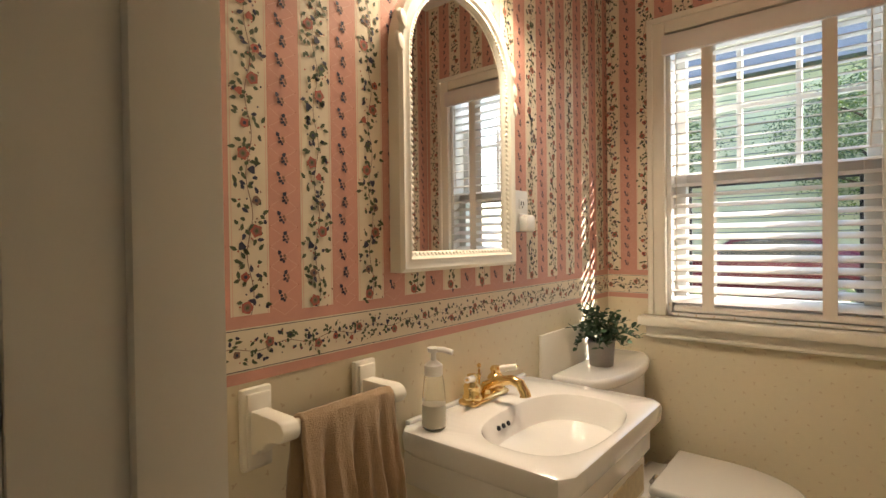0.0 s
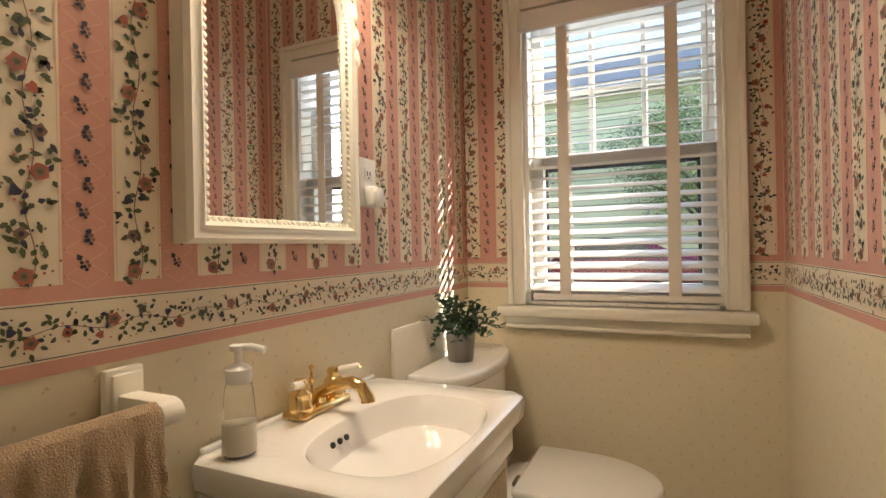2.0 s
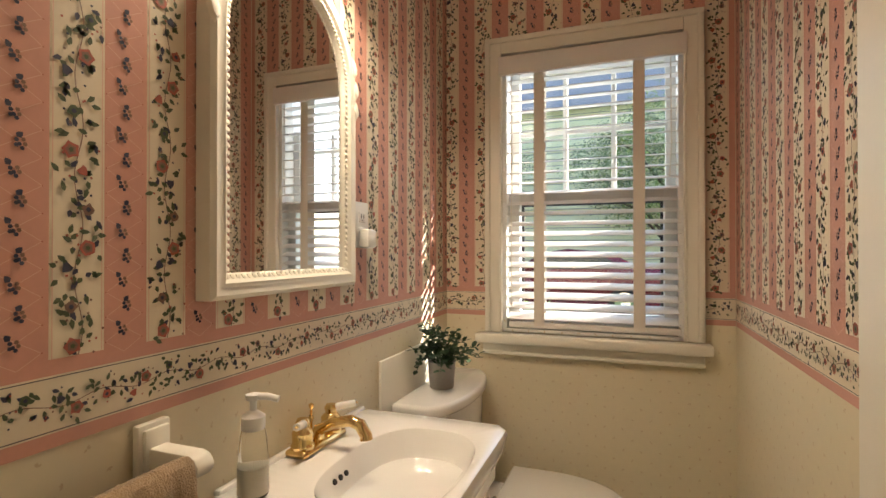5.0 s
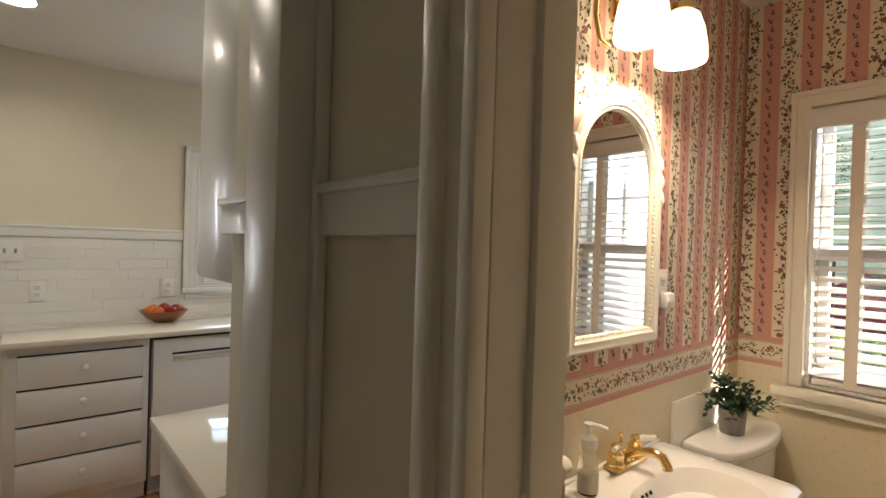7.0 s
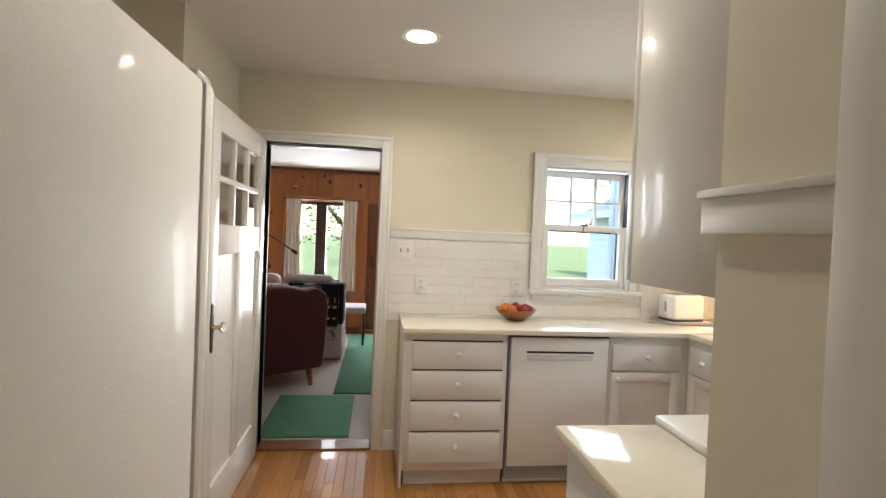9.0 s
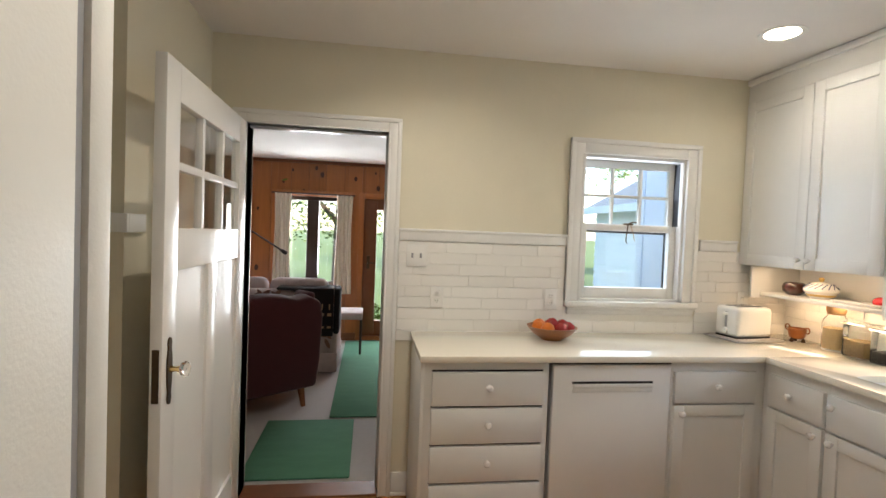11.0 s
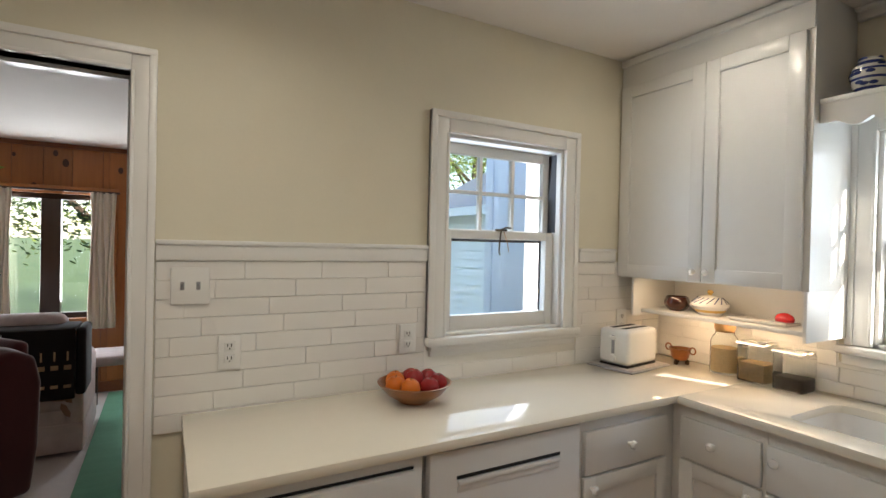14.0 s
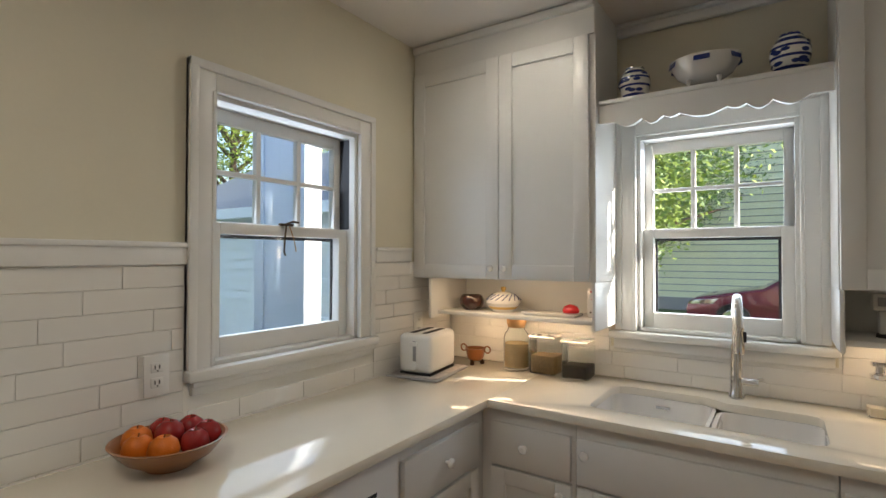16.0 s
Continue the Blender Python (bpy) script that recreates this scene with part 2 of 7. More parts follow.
RUG = mat("green_rug", (0.085, 0.23, 0.145), 0.95, grain=0.16, scale=190, stain=0.16, bump=0.5, bscale=300, stretch=(1, 0.35, 1))
WINE = mat("wine_red_upholstery", (0.052, 0.007, 0.011), 0.85, grain=0.15, scale=160, stain=0.12, bump=0.25, bscale=420, sheen=0.15)
CURT = mat("cream_curtain", (0.78, 0.73, 0.62), 0.9, grain=0.04, scale=220, bump=0.1, bscale=500)
TERRY = mat("taupe_terry", (0.42, 0.29, 0.17), 0.95, grain=0.20, scale=300, stain=0.08, bump=1.0, bscale=420, sheen=0.25)
LEAF = mat("grey_green_leaf", (0.085, 0.145, 0.075), 0.55, grain=0.25, scale=60, vary=0.1)
LEAF2 = mat("dark_leaf", (0.045, 0.095, 0.050), 0.55, grain=0.25, scale=60)
POT = mat("grey_pot", (0.30, 0.28, 0.26), 0.75, grain=0.08, scale=120, bump=0.2)
SPLINT = mat("woven_slat_white", (0.78, 0.75, 0.72), 0.45, grain=0.02, scale=50, stain=0.02)
TAPE = mat("blind_tape", (0.78, 0.72, 0.64), 0.85, grain=0.04, scale=400)
OPAL = glow("opal_glass_lit", (1.0, 0.82, 0.58), OPALS)
BULB = glow("downlight_lens", (1.0, 0.88, 0.70), 6.0)
BOWLW = mat("turned_wood", (0.30, 0.115, 0.036), 0.32, grain=0.2, scale=30, stain=0.1, coat=0.3, stretch=(1, 1, 4))
ORANGE = mat("orange_peel", (0.68, 0.17, 0.012), 0.4, grain=0.05, scale=60, bump=0.25, bscale=240)
PLUM = mat("red_apple_skin", (0.33, 0.02, 0.02), 0.25, grain=0.3, scale=30, stain=0.2)
BLUEW = mat("cobalt_glaze", (0.02, 0.035, 0.16), 0.12, grain=0.1, coat=0.5)
GLAZE = mat("white_glaze", (0.72, 0.70, 0.66), 0.12, grain=0.02, scale=20, coat=0.5)
OATS = mat("oats", (0.55, 0.40, 0.22), 0.9, grain=0.4, scale=170, bump=0.6, bscale=200)
TEA = mat("dried_herbs", (0.24, 0.17, 0.09), 0.9, grain=0.5, scale=150, bump=0.6, bscale=180)
COFFEE = mat("dark_beans", (0.02, 0.013, 0.01), 0.6, grain=0.4, scale=150, bump=0.6, bscale=180)
CORK = mat("cork", (0.50, 0.29, 0.13), 0.8, grain=0.2, scale=120, bump=0.2)
RED = mat("red_glaze", (0.55, 0.02, 0.025), 0.2, grain=0.05, coat=0.4)
DKCER = mat("brown_glaze", (0.055, 0.016, 0.010), 0.15, grain=0.15, scale=30, coat=0.5)
YELLOW = mat("ochre_glaze", (0.60, 0.40, 0.13), 0.2, grain=0.05)
SOAP = mat("pearl_soap", (0.80, 0.74, 0.62), 0.4, grain=0.03)
CANE = mat("carved_cream_panel", (0.62, 0.52, 0.34), 0.5, grain=0.25, scale=60, bump=0.7, bscale=90)


# ---- structure ----
CH = 2.44
WX, NY, SY, EX = -2.925, 2.48, -0.90, -0.335
PXL, PXR, PY0, PY1 = -0.08, 0.93, 0.655, 2.48
PF = 0.547

KITW = structure("wall_west", wall_boxes("x", WX, WX - 0.13, -1.0, NY + 0.14, 0, CH, [(-0.72, 0.011, -0.01, 1.992), (1.125, 1.765, 1.10, 1.945)]), CREAM, "cream painted kitchen wall with a cased doorway and a window", "wall")
NW = structure("wall_north", wall_boxes("y", NY, NY + 0.14, WX, -0.2, 0, CH, [(-1.975, -1.405, 1.125, 1.95)]), CREAM, "cream kitchen wall behind the sink with a window", "wall")
structure("wall_south", wall_boxes("y", SY, SY - 0.1, WX, -2.03, 0, CH, []), CREAM, "short cream wall behind the open glazed door", "wall")
structure("wall_pantry", wall_boxes("x", -2.03, -2.13, -3.2, SY - 0.1, 0, CH, [(-1.86, -1.11, -0.01, 2.03)]), CREAM, "cream wall with a cased doorway beside the refrigerator", "wall")
structure("wall_kitchen_powder", merge(box(EX - 0.012, PXL, PF, 0.60, 0, CH), box(EX, PXL, 0.60, NY, 0, CH)), CREAM, "thick cream wall between kitchen and powder room", "wall")
structure("wall_vestibule", merge(box(PXL, 0.335, PF, PY0, 0, CH), box(0.335, 0.86, PF, PY0, 2.03, CH), box(0.86, 1.4, PF, PY0, 0, CH)), CREAM, "cream wall round the powder room doorway", "wall")
structure("wall_back", merge(box(-2.03, 1.4, -1.62, -1.5, 0, CH), box(1.28, 1.4, -1.5, PF, 0, CH)), CREAM, "plain cream wall closing the passage", "wall")
WP = mat("pale_dotted_wallpaper", (0.74, 0.66, 0.48), 0.6, grain=0.03, scale=60, stain=0.03, bump=0.03, bscale=200)
PWL = structure("wall_powder_west", box(PXL, PXL + 0.004, PY0, PY1, 0, CH), WP, "papered powder room wall with mirror, striped above and pale below", "wall")
PWN = structure("wall_powder_north", wall_boxes("y", PY1, PY1 + 0.14, PXL - 0.1, PXR + 0.1, 0, CH, [(0.15, 0.775, 0.945, 1.992)]), WP, "papered powder room wall round the window", "wall")
PWE = structure("wall_powder_east", box(PXR, PXR + 0.1, PY0, PY1, 0, CH), WP, "papered powder room side wall", "wall")
structure("ceiling", merge(box(WX, 1.4, -1.62, NY, CH, CH + 0.1)), CEIL, "flat white painted ceiling", "ceiling")
FLOOR = structure("floor", merge(box(WX - 0.13, 1.4, -1.62, NY, -0.12, -0.016)), BLACK, "narrow oak strip floor, honey coloured and glossy", "floor")
structure("floor_powder", box(PXL, PXR, PY0, PY1, -0.016, 0.0), GROUT, "pale powder room floor", "floor")

# family room shell
FX, FN, FS, FC = -6.85, 0.75, -3.6, 2.33
structure("floor_family", box(FX - 0.1, WX - 0.131, FS, FN, -0.12, 0.0), CARPET, "pale wall-to-wall carpet", "carpet")
structure("ceiling_family", box(FX - 0.1, WX - 0.13, FS, FN, FC, FC + 0.1), CEIL, "white family room ceiling", "ceiling")
FWIN = [(-1.25, -0.36, 0.72, 1.87), (-2.70, -1.66, 0.72, 1.87), (-0.15, 0.57, 0.06, 1.87)]
FAR = structure("wall_far", wall_boxes("x", FX - 0.012, FX - 0.14, FS, FN, 0, FC, FWIN), PINED, "knotty pine boarded wall with windows", "wall")
structure("wall_family_north", wall_boxes("y", FN, FN + 0.12, FX - 0.14, WX - 0.13, 0, FC + 0.1, []), PINE, "pine boarded side wall", "wall")
structure("wall_family_south", wall_boxes("y", FS, FS - 0.12, FX - 0.14, WX - 0.13, 0, FC + 0.1, []), PINE, "pine boarded side wall", "wall")
structure("wall_family_east", wall_boxes("x", WX - 0.13, WX - 0.14, FS, -0.80, 0, FC, []), PINE, "pine boarded wall beside the doorway", "wall")

# vertical pine boards on the far wall, split round the openings
ys = FS
bi = 0
while ys < FN - 0.02:
    w = 0.20 + 0.05 * random.random()
    a, b = ys, min(ys + w - 0.004, FN)
    cuts = sorted([h for h in FWIN if h[0] < b and h[1] > a])
    spans = [(a, b, 0.0, FC)] if not cuts else []
    for h in cuts:
        lo, hi = max(a, h[0]), min(b, h[1])
        spans += [(lo, hi, h[3], FC), (lo, hi, 0.0, h[2])]
        if a < lo - 0.01:
            spans.append((a, lo, 0, FC))
        if hi < b - 0.01:
            spans.append((hi, b, 0, FC))
    for s in spans:
        part("pine_board", box(FX - 0.012, FX, s[0], s[1], s[2], s[3], 0.003, 1), PINE, FAR)
    bi += 1
    ys += w
kb = []
for i in range(46):
    ky, kz = -2.9 + 3.6 * random.random(), 0.1 + 2.25 * random.random()
    if any(h[0] - 0.06 < ky < h[1] + 0.06 and h[2] < kz < h[3] for h in FWIN):
        continue
    r = 0.012 + 0.014 * random.random()
    kb.append(moved(lathe([(0, 0.0015), (r, 0.001), (r, 0)], 10), Matrix.Translation((FX + 0.0005, ky, kz)) @ pose(0, 0, 0, 0, 90, 0) @ Matrix.Diagonal((1.5, 1, 1, 1))))
tagged(part("knots", merge(*kb), KNOT, FAR), kind="stuff")
structure("trim_pine", merge(box(FX, FX + 0.03, FS, FN, FC - 0.04, FC, 0.006), box(FX, FX + 0.014, FS, -0.2, 0, 0.10, 0.004)), PINED, "dark pine crown and base trim", "trim")


def casing(axis, face, out, u0, u1, z0, z1, w, d, name, material, label, sill=False, bottom=True):
    """A moulded casing round an opening; out is the sign of the side it stands on."""
    pcs = []

    def slab(ua, ub, za, zb, dd, bev=0.004):
        lo, hi = sorted((face, face + out * dd))
        return box(lo, hi, ua, ub, za, zb, bev) if axis == "x" else box(ua, ub, lo, hi, za, zb, bev)
    zb = z0
    pcs += [slab(u0 - w, u0, zb, z1 + w, d), slab(u1, u1 + w, zb, z1 + w, d), slab(u0, u1, z1, z1 + w, d)]
    pcs += [slab(u0 - w, u0 - w * 0.68, zb, z1 + w, d + 0.009), slab(u1 + w * 0.68, u1 + w, zb, z1 + w, d + 0.009), slab(u0 - w, u1 + w, z1 + w * 0.68, z1 + w + 0.001, d + 0.0092)]
    pcs += [slab(u0 - w * 0.14, u0 + 0.001, zb, z1, d + 0.004), slab(u1 - 0.001, u1 + w * 0.14, zb, z1, d + 0.004), slab(u0, u1, z1 - 0.001, z1 + w * 0.14, d + 0.0042)]
    base = structure(name, merge(*pcs[0::3]), material, label, "casing", smooth=True)
    part("side_casing", merge(*pcs[1::3]), material, base)
    part("head_casing", merge(*pcs[2::3]), material, base)
    return base


casing("x", WX, 1, -0.72, 0.011, 0.0, 1.992, 0.07, 0.018, "door_casing_family", WHITE, "white moulded casing round the family room doorway")
structure("door_jamb_family", merge(box(WX - 0.14, WX, -0.735, -0.72, 0, 1.992), box(WX - 0.14, WX, 0.011, 0.026, 0, 1.992), box(WX - 0.14, WX, -0.735, 0.026, 1.992, 2.007), box(WX - 0.10, WX - 0.06, -0.0, 0.0112, 0, 1.99), box(WX - 0.10, WX - 0.06, -0.72, 0.011, 1.98, 1.9925)), WHITE, "white door jamb with a stop", "jamb")
structure("threshold", box(WX - 0.14, WX + 0.01, -0.72, 0.011, -0.01, 0.012, 0.004), PINED, "dark wooden threshold strip", "threshold")
casing("x", -2.03, 1, -1.86, -1.11, 0.0, 2.03, 0.07, 0.018, "door_casing_pantry", WHITE, "white moulded casing of a doorway beside the refrigerator")
structure("door_jamb_pantry", merge(box(-2.13, -2.03, -1.11, -1.10, 0, 2.03), box(-2.13, -2.03, -1.87, -1.86, 0, 2.03)), WHITE, "white door jamb", "jamb")
# the corner post between kitchen and passage
structure("trim_corner_post", merge(box(-0.078, 0.040, 0.478, PF, 0, CH - 0.002, 0.003), box(0.038, 0.056, 0.528, PF, 0, CH - 0.004, 0.004)), WHITE, "white painted corner board on the passage wall", "trim", smooth=True)
RZ0, RZ1 = 1.441, 1.512
structure("rail_post", merge(box(EX - 0.030, -0.078, PF - 0.020, PF, RZ0, RZ1 - 0.012, 0.003), box(EX - 0.034, -0.078, PF - 0.027, PF, RZ1 - 0.014, RZ1, 0.003), box(EX - 0.030, EX - 0.012, PF, 0.60, RZ0, RZ1, 0.003)), WHITE, "white rail moulding on the corner wall", "trim", smooth=True)
structure("rail_vestibule", merge(box(0.056, 0.299, PF - 0.014, PF, RZ0, RZ1 - 0.012, 0.004), box(0.056, 0.299, PF - 0.020, PF, RZ1 - 0.014, RZ1, 0.003)), WHITE, "white rail moulding in the passage", "trim", smooth=True)
structure("rail_pantry", merge(box(-2.03, -2.012, -1.04, SY + 0.018, 1.42, 1.485, 0.004), box(-2.16, -2.03, SY, SY + 0.018, 1.42, 1.485, 0.004)), WHITE, "white rail moulding wrapping the wall corner", "trim", smooth=True)
# powder room doorway
dcp = structure("door_casing_powder", merge(box(0.299, 0.372, 0.528, PF, 0, 2.12, 0.004), box(0.299, 0.328, 0.515, PF, 0, 2.121, 0.007), box(0.352, 0.375, 0.522, PF, 0, 2.03, 0.006)), TRIMB, "cream moulded casing of the powder room doorway", "casing", smooth=True)
part("head_casing", merge(box(0.375, 0.86, 0.528, PF, 2.03, 2.119, 0.004), box(0.375, 0.86, 0.515, PF, 2.09, 2.12, 0.006)), TRIMB, dcp)
part("side_casing", merge(box(0.86, 0.945, 0.528, PF, 0, 2.118, 0.004), box(0.915, 0.945, 0.515, PF, 0, 2.119, 0.006)), TRIMB, dcp)
structure("door_jamb_powder", merge(box(0.335, 0.374, PF, 0.652, 0, 2.03, 0.002), box(0.372, 0.3845, 0.600, 0.6545, 0, 2.03, 0.004), box(0.856, 0.862, PF, PY0, 0, 2.03)), TRIMB, "cream door jamb with its stop", "jamb", smooth=True)

# tile backsplash and rail
ROW = 0.0612
BSW = structure("backsplash_west", merge(box(WX, WX + 0.004, 0.083, 1.06, 0.862, 1.412), box(WX, WX + 0.004, 1.06, 1.87, 0.862, 1.02), box(WX, WX + 0.004, 1.87, NY, 0.862, 1.412)), GROUT, "white glazed subway tile backsplash", "tile")
BSN = structure("backsplash_north", merge(box(WX, -2.085, NY - 0.004, NY, 0.915, 1.335), box(-2.085, -1.30, NY - 0.004, NY, 0.915, 1.05), box(-1.30, EX, NY - 0.004, NY, 0.915, 1.335)), GROUT, "white glazed tile behind the sink counter", "tile")
structure("rail_west", merge(box(WX, WX + 0.016, 0.083, 1.058, 1.412, 1.476, 0.005), box(WX, WX + 0.022, 0.083, 1.058, 1.462, 1.478, 0.004), box(WX, WX + 0.016, 1.87, NY - 0.36, 1.412, 1.476, 0.005), box(WX, WX + 0.022, 1.87, NY - 0.36, 1.462, 1.478, 0.004)), WHITE, "white rail moulding capping the tile", "trim", smooth=True)
structure("baseboard", merge(box(WX, WX + 0.014, 0.083, 0.19, 0, 0.13, 0.004), box(WX, WX + 0.02, 0.083, 0.19, 0, 0.02, 0.004), box(WX, -2.03, SY, SY + 0.014, 0, 0.13, 0.004)), WHITE, "white baseboard", "baseboard", smooth=True)

# ---- camera side things: windows ----


def sash_window(name, axis, face, out, u0, u1, z0, z1, zm, depth, material, label, grid=(3, 2), liner=True, low_in=0.0):
    """A double-hung window set in a wall: jamb liner, two sashes, muntins, panes."""
    t = thing(name, (face, (u0 + u1) / 2, z0) if axis == "x" else ((u0 + u1) / 2, face, z0), label, "window")
    t["kind"] = "structure"

    def slab(ua, ub, za, zb, d0, d1, bev=0.003):
        lo, hi = sorted((face - out * d0, face - out * d1))
        return box(lo, hi, ua, ub, za, zb, bev) if axis == "x" else box(ua, ub, lo, hi, za, zb, bev)
    j = 0.016
    part("window_frame", merge(slab(u0, u0 + j, z0, z1, 0.0, depth, 0.001), slab(u1 - j, u1, z0, z1, 0, depth, 0.001), slab(u0 + j, u1 - j, z1 - j, z1, 0, depth, 0.001), slab(u0, u1, z0 - 0.005, z0 + 0.012, 0, depth, 0.001)), material, t)
    s = 0.042
    a, b = u0 + j, u1 - j
    # lower sash, nearer the room
    lo = part("lower_sash", merge(slab(a, a + s, z0 + 0.012, zm + 0.02, 0.045, 0.080), slab(b - s, b, z0 + 0.012, zm + 0.02, 0.045, 0.080), slab(a + s, b - s, z0 + 0.012, z0 + 0.075, 0.045, 0.080), slab(a + s, b - s, zm - 0.018, zm + 0.02, 0.045, 0.080)), material, t)
    part("pane", slab(a + s - 0.004, b - s + 0.004, z0 + 0.07, zm - 0.012, 0.061, 0.064, 0), PANE, lo).visible_shadow = False
    part("screen_frame", merge(slab(a + s, a + s + 0.010, z0 + 0.075, zm - 0.018, 0.082, 0.088, 0), slab(b - s - 0.010, b - s, z0 + 0.075, zm - 0.018, 0.082, 0.088, 0), slab(a + s, b - s, zm - 0.03, zm - 0.018, 0.082, 0.088, 0)), DARKTRACK, lo)
    bars = [slab(a, a + s * 0.8, zm - 0.015, z1 - j, 0.085, 0.118), slab(b - s * 0.8, b, zm - 0.015, z1 - j, 0.085, 0.118), slab(a + s * 0.8, b - s * 0.8, z1 - j - 0.045, z1 - j, 0.085, 0.118), slab(a + s * 0.8, b - s * 0.8, zm - 0.015, zm + 0.025, 0.085, 0.118)]
    up = part("upper_sash", merge(*bars), material, t)
    ua, ub, za, zb = a + s * 0.8, b - s * 0.8, zm + 0.025, z1 - j - 0.045
    nx, nz = grid
    for i in range(1, nx):
        c = ua + (ub - ua) * i / nx
        part("muntin", slab(c - 0.009, c + 0.009, za, zb, 0.088, 0.114), material, up)
    for k in range(1, nz):
        c = za + (zb - za) * k / nz
        part("muntin", slab(ua, ub, c - 0.008, c + 0.008, 0.0885, 0.1135), material, up)
    part("pane", slab(ua - 0.003, ub + 0.003, za - 0.003, zb + 0.003, 0.101, 0.104, 0), PANE, up).visible_shadow = False
    if liner:
        part("jamb_liner", slab(b - 0.001, b + 0.006, zm + 0.022, z1 - j - 0.004, 0.03, 0.084, 0), DARKTRACK, t, "black jamb track")
    return t


KWIN = sash_window("window_1", "x", WX, 1, 1.125, 1.765, 1.10, 1.945, 1.528, 0.13, WHITE, "white double-hung kitchen window with six small upper panes")
casing("x", WX, 1, 1.125, 1.765, 1.10, 1.945, 0.085, 0.02, "window_casing_kitchen", WHITE, "white moulded casing of the kitchen window")
structure("window_sill_kitchen", merge(box(WX, WX + 0.045, 1.035, 1.86, 1.066, 1.10, 0.008), box(WX, WX + 0.022, 1.055, 1.845, 1.022, 1.066, 0.006), box(WX, WX + 0.03, 1.055, 1.845, 1.046, 1.066, 0.006), box(WX - 0.10, WX, 1.125, 1.765, 1.07, 1.097)), WHITE, "white window stool and moulded apron", "sill", smooth=True)
part("sash_lock", merge(box(WX - 0.05, WX - 0.035, 1.41, 1.47, 1.548, 1.558, 0.003), tube([(WX - 0.04, 1.44, 1.556), (WX - 0.03, 1.46, 1.565), (WX - 0.02, 1.48, 1.562)], 0.004, 8)), BRONZE, KWIN)
part("cord", tube([(WX - 0.036, 1.435, 1.548), (WX - 0.033, 1.427, 1.50), (WX - 0.033, 1.424, 1.455), (WX - 0.033, 1.43, 1.44)], 0.0035, 6), BRONZE, KWIN)
part("cord", tube([(WX - 0.036, 1.45, 1.548), (WX - 0.033, 1.468, 1.50), (WX - 0.033, 1.478, 1.455)], 0.0018, 6), CORK, KWIN)

SWIN = sash_window("window_2", "y", NY, -1, -1.975, -1.405, 1.125, 1.95, 1.535, 0.14, WHITE, "white double-hung window above the sink")
casing("y", NY, -1, -1.975, -1.405, 1.125, 1.95, 0.085, 0.02, "window_casing_sink", WHITE, "white fluted casing of the sink window")
structure("window_sill_sink", merge(box(-2.085, -1.295, NY - 0.05, NY, 1.090, 1.122, 0.008), box(-2.07, -1.31, NY - 0.02, NY, 1.045, 1.09, 0.006), box(-1.975, -1.405, NY, NY + 0.1, 1.095, 1.122)), WHITE, "white window stool above the sink", "sill", smooth=True)

BWIN = sash_window("window_3", "y", PY1, -1, 0.15, 0.775, 0.945, 1.992, 1.452, 0.14, WHITE, "white double-hung powder room window behind blinds", grid=(3, 2), liner=False)
casing("y", PY1, -1, 0.15, 0.775, 0.945, 1.992, 0.062, 0.02, "window_casing_powder", TRIMB, "cream moulded casing of the powder room window")
structure("window_sill_powder", merge(box(0.055, 0.858, PY1 - 0.055, PY1, 0.905, 0.942, 0.008), box(0.078, 0.836, PY1 - 0.022, PY1, 0.860, 0.905, 0.006), box(0.078, 0.836, PY1 - 0.03, PY1, 0.862, 0.876, 0.005), box(0.15, 0.775, PY1, PY1 + 0.1, 0.91, 0.942)), TRIMB, "cream window stool and apron", "sill", smooth=True)

# venetian blind
blind = thing("window_blind", (0.46, PY1, 2.0), "white faux-wood venetian blind, lowered with slats half open", "blind")
part("valance", box(0.142, 0.785, PY1 - 0.035, PY1 - 0.012, 1.908, 1.980, 0.006), SPLINT, blind)
part("headrail", box(0.155, 0.77, PY1 - 0.01, PY1 + 0.04, 1.935, 1.975, 0.003), SPLINT, blind)
NSL = 24
slat = bmesh.new()
arc_pts = [(-0.0245, 0.0), (-0.012, 0.0016), (0.0, 0.0022), (0.012, 0.0016), (0.0245, 0.0)]
ends = [[slat.verts.new((x, v, w + d)) for v, w in arc_pts for d in (-0.0012, 0.0012)] for x in (0.170, 0.768)]
for i in range(4):
    for d in (0, 1):
        slat.faces.new((ends[0][2 * i + d], ends[0][2 * i + 2 + d], ends[1][2 * i + 2 + d], ends[1][2 * i + d]))
for k in (0, 8):
    slat.faces.new((ends[0][k], ends[0][k + 1], ends[1][k + 1], ends[1][k]))
for e in ends:
    slat.faces.new([e[0], e[2], e[4], e[6], e[8], e[9], e[7], e[5], e[3], e[1]])
bmesh.ops.recalc_face_normals(slat, faces=slat.faces[:])
slat_mesh = mesh_of("slat", slat, SPLINT)
for i in range(NSL):
    ob = new("slat", slat_mesh)
    ob.parent, ob.matrix_parent_inverse = blind, blind.matrix_basis.inverted()
    ob.matrix_basis = Matrix.Translation((0, PY1 + 0.018, 1.892 - i * (1.892 - 1.005) / (NSL - 1))) @ pose(0, 0, 0, 1 + 24 * math.sin(math.pi / 2 * i / (NSL - 1)) + random.uniform(-1, 1), random.uniform(-0.1, 0.1), 0)
part("bottom_rail", box(0.175, 0.767, PY1 - 0.006, PY1 + 0.042, 0.962, 0.985, 0.004), SPLINT, blind)
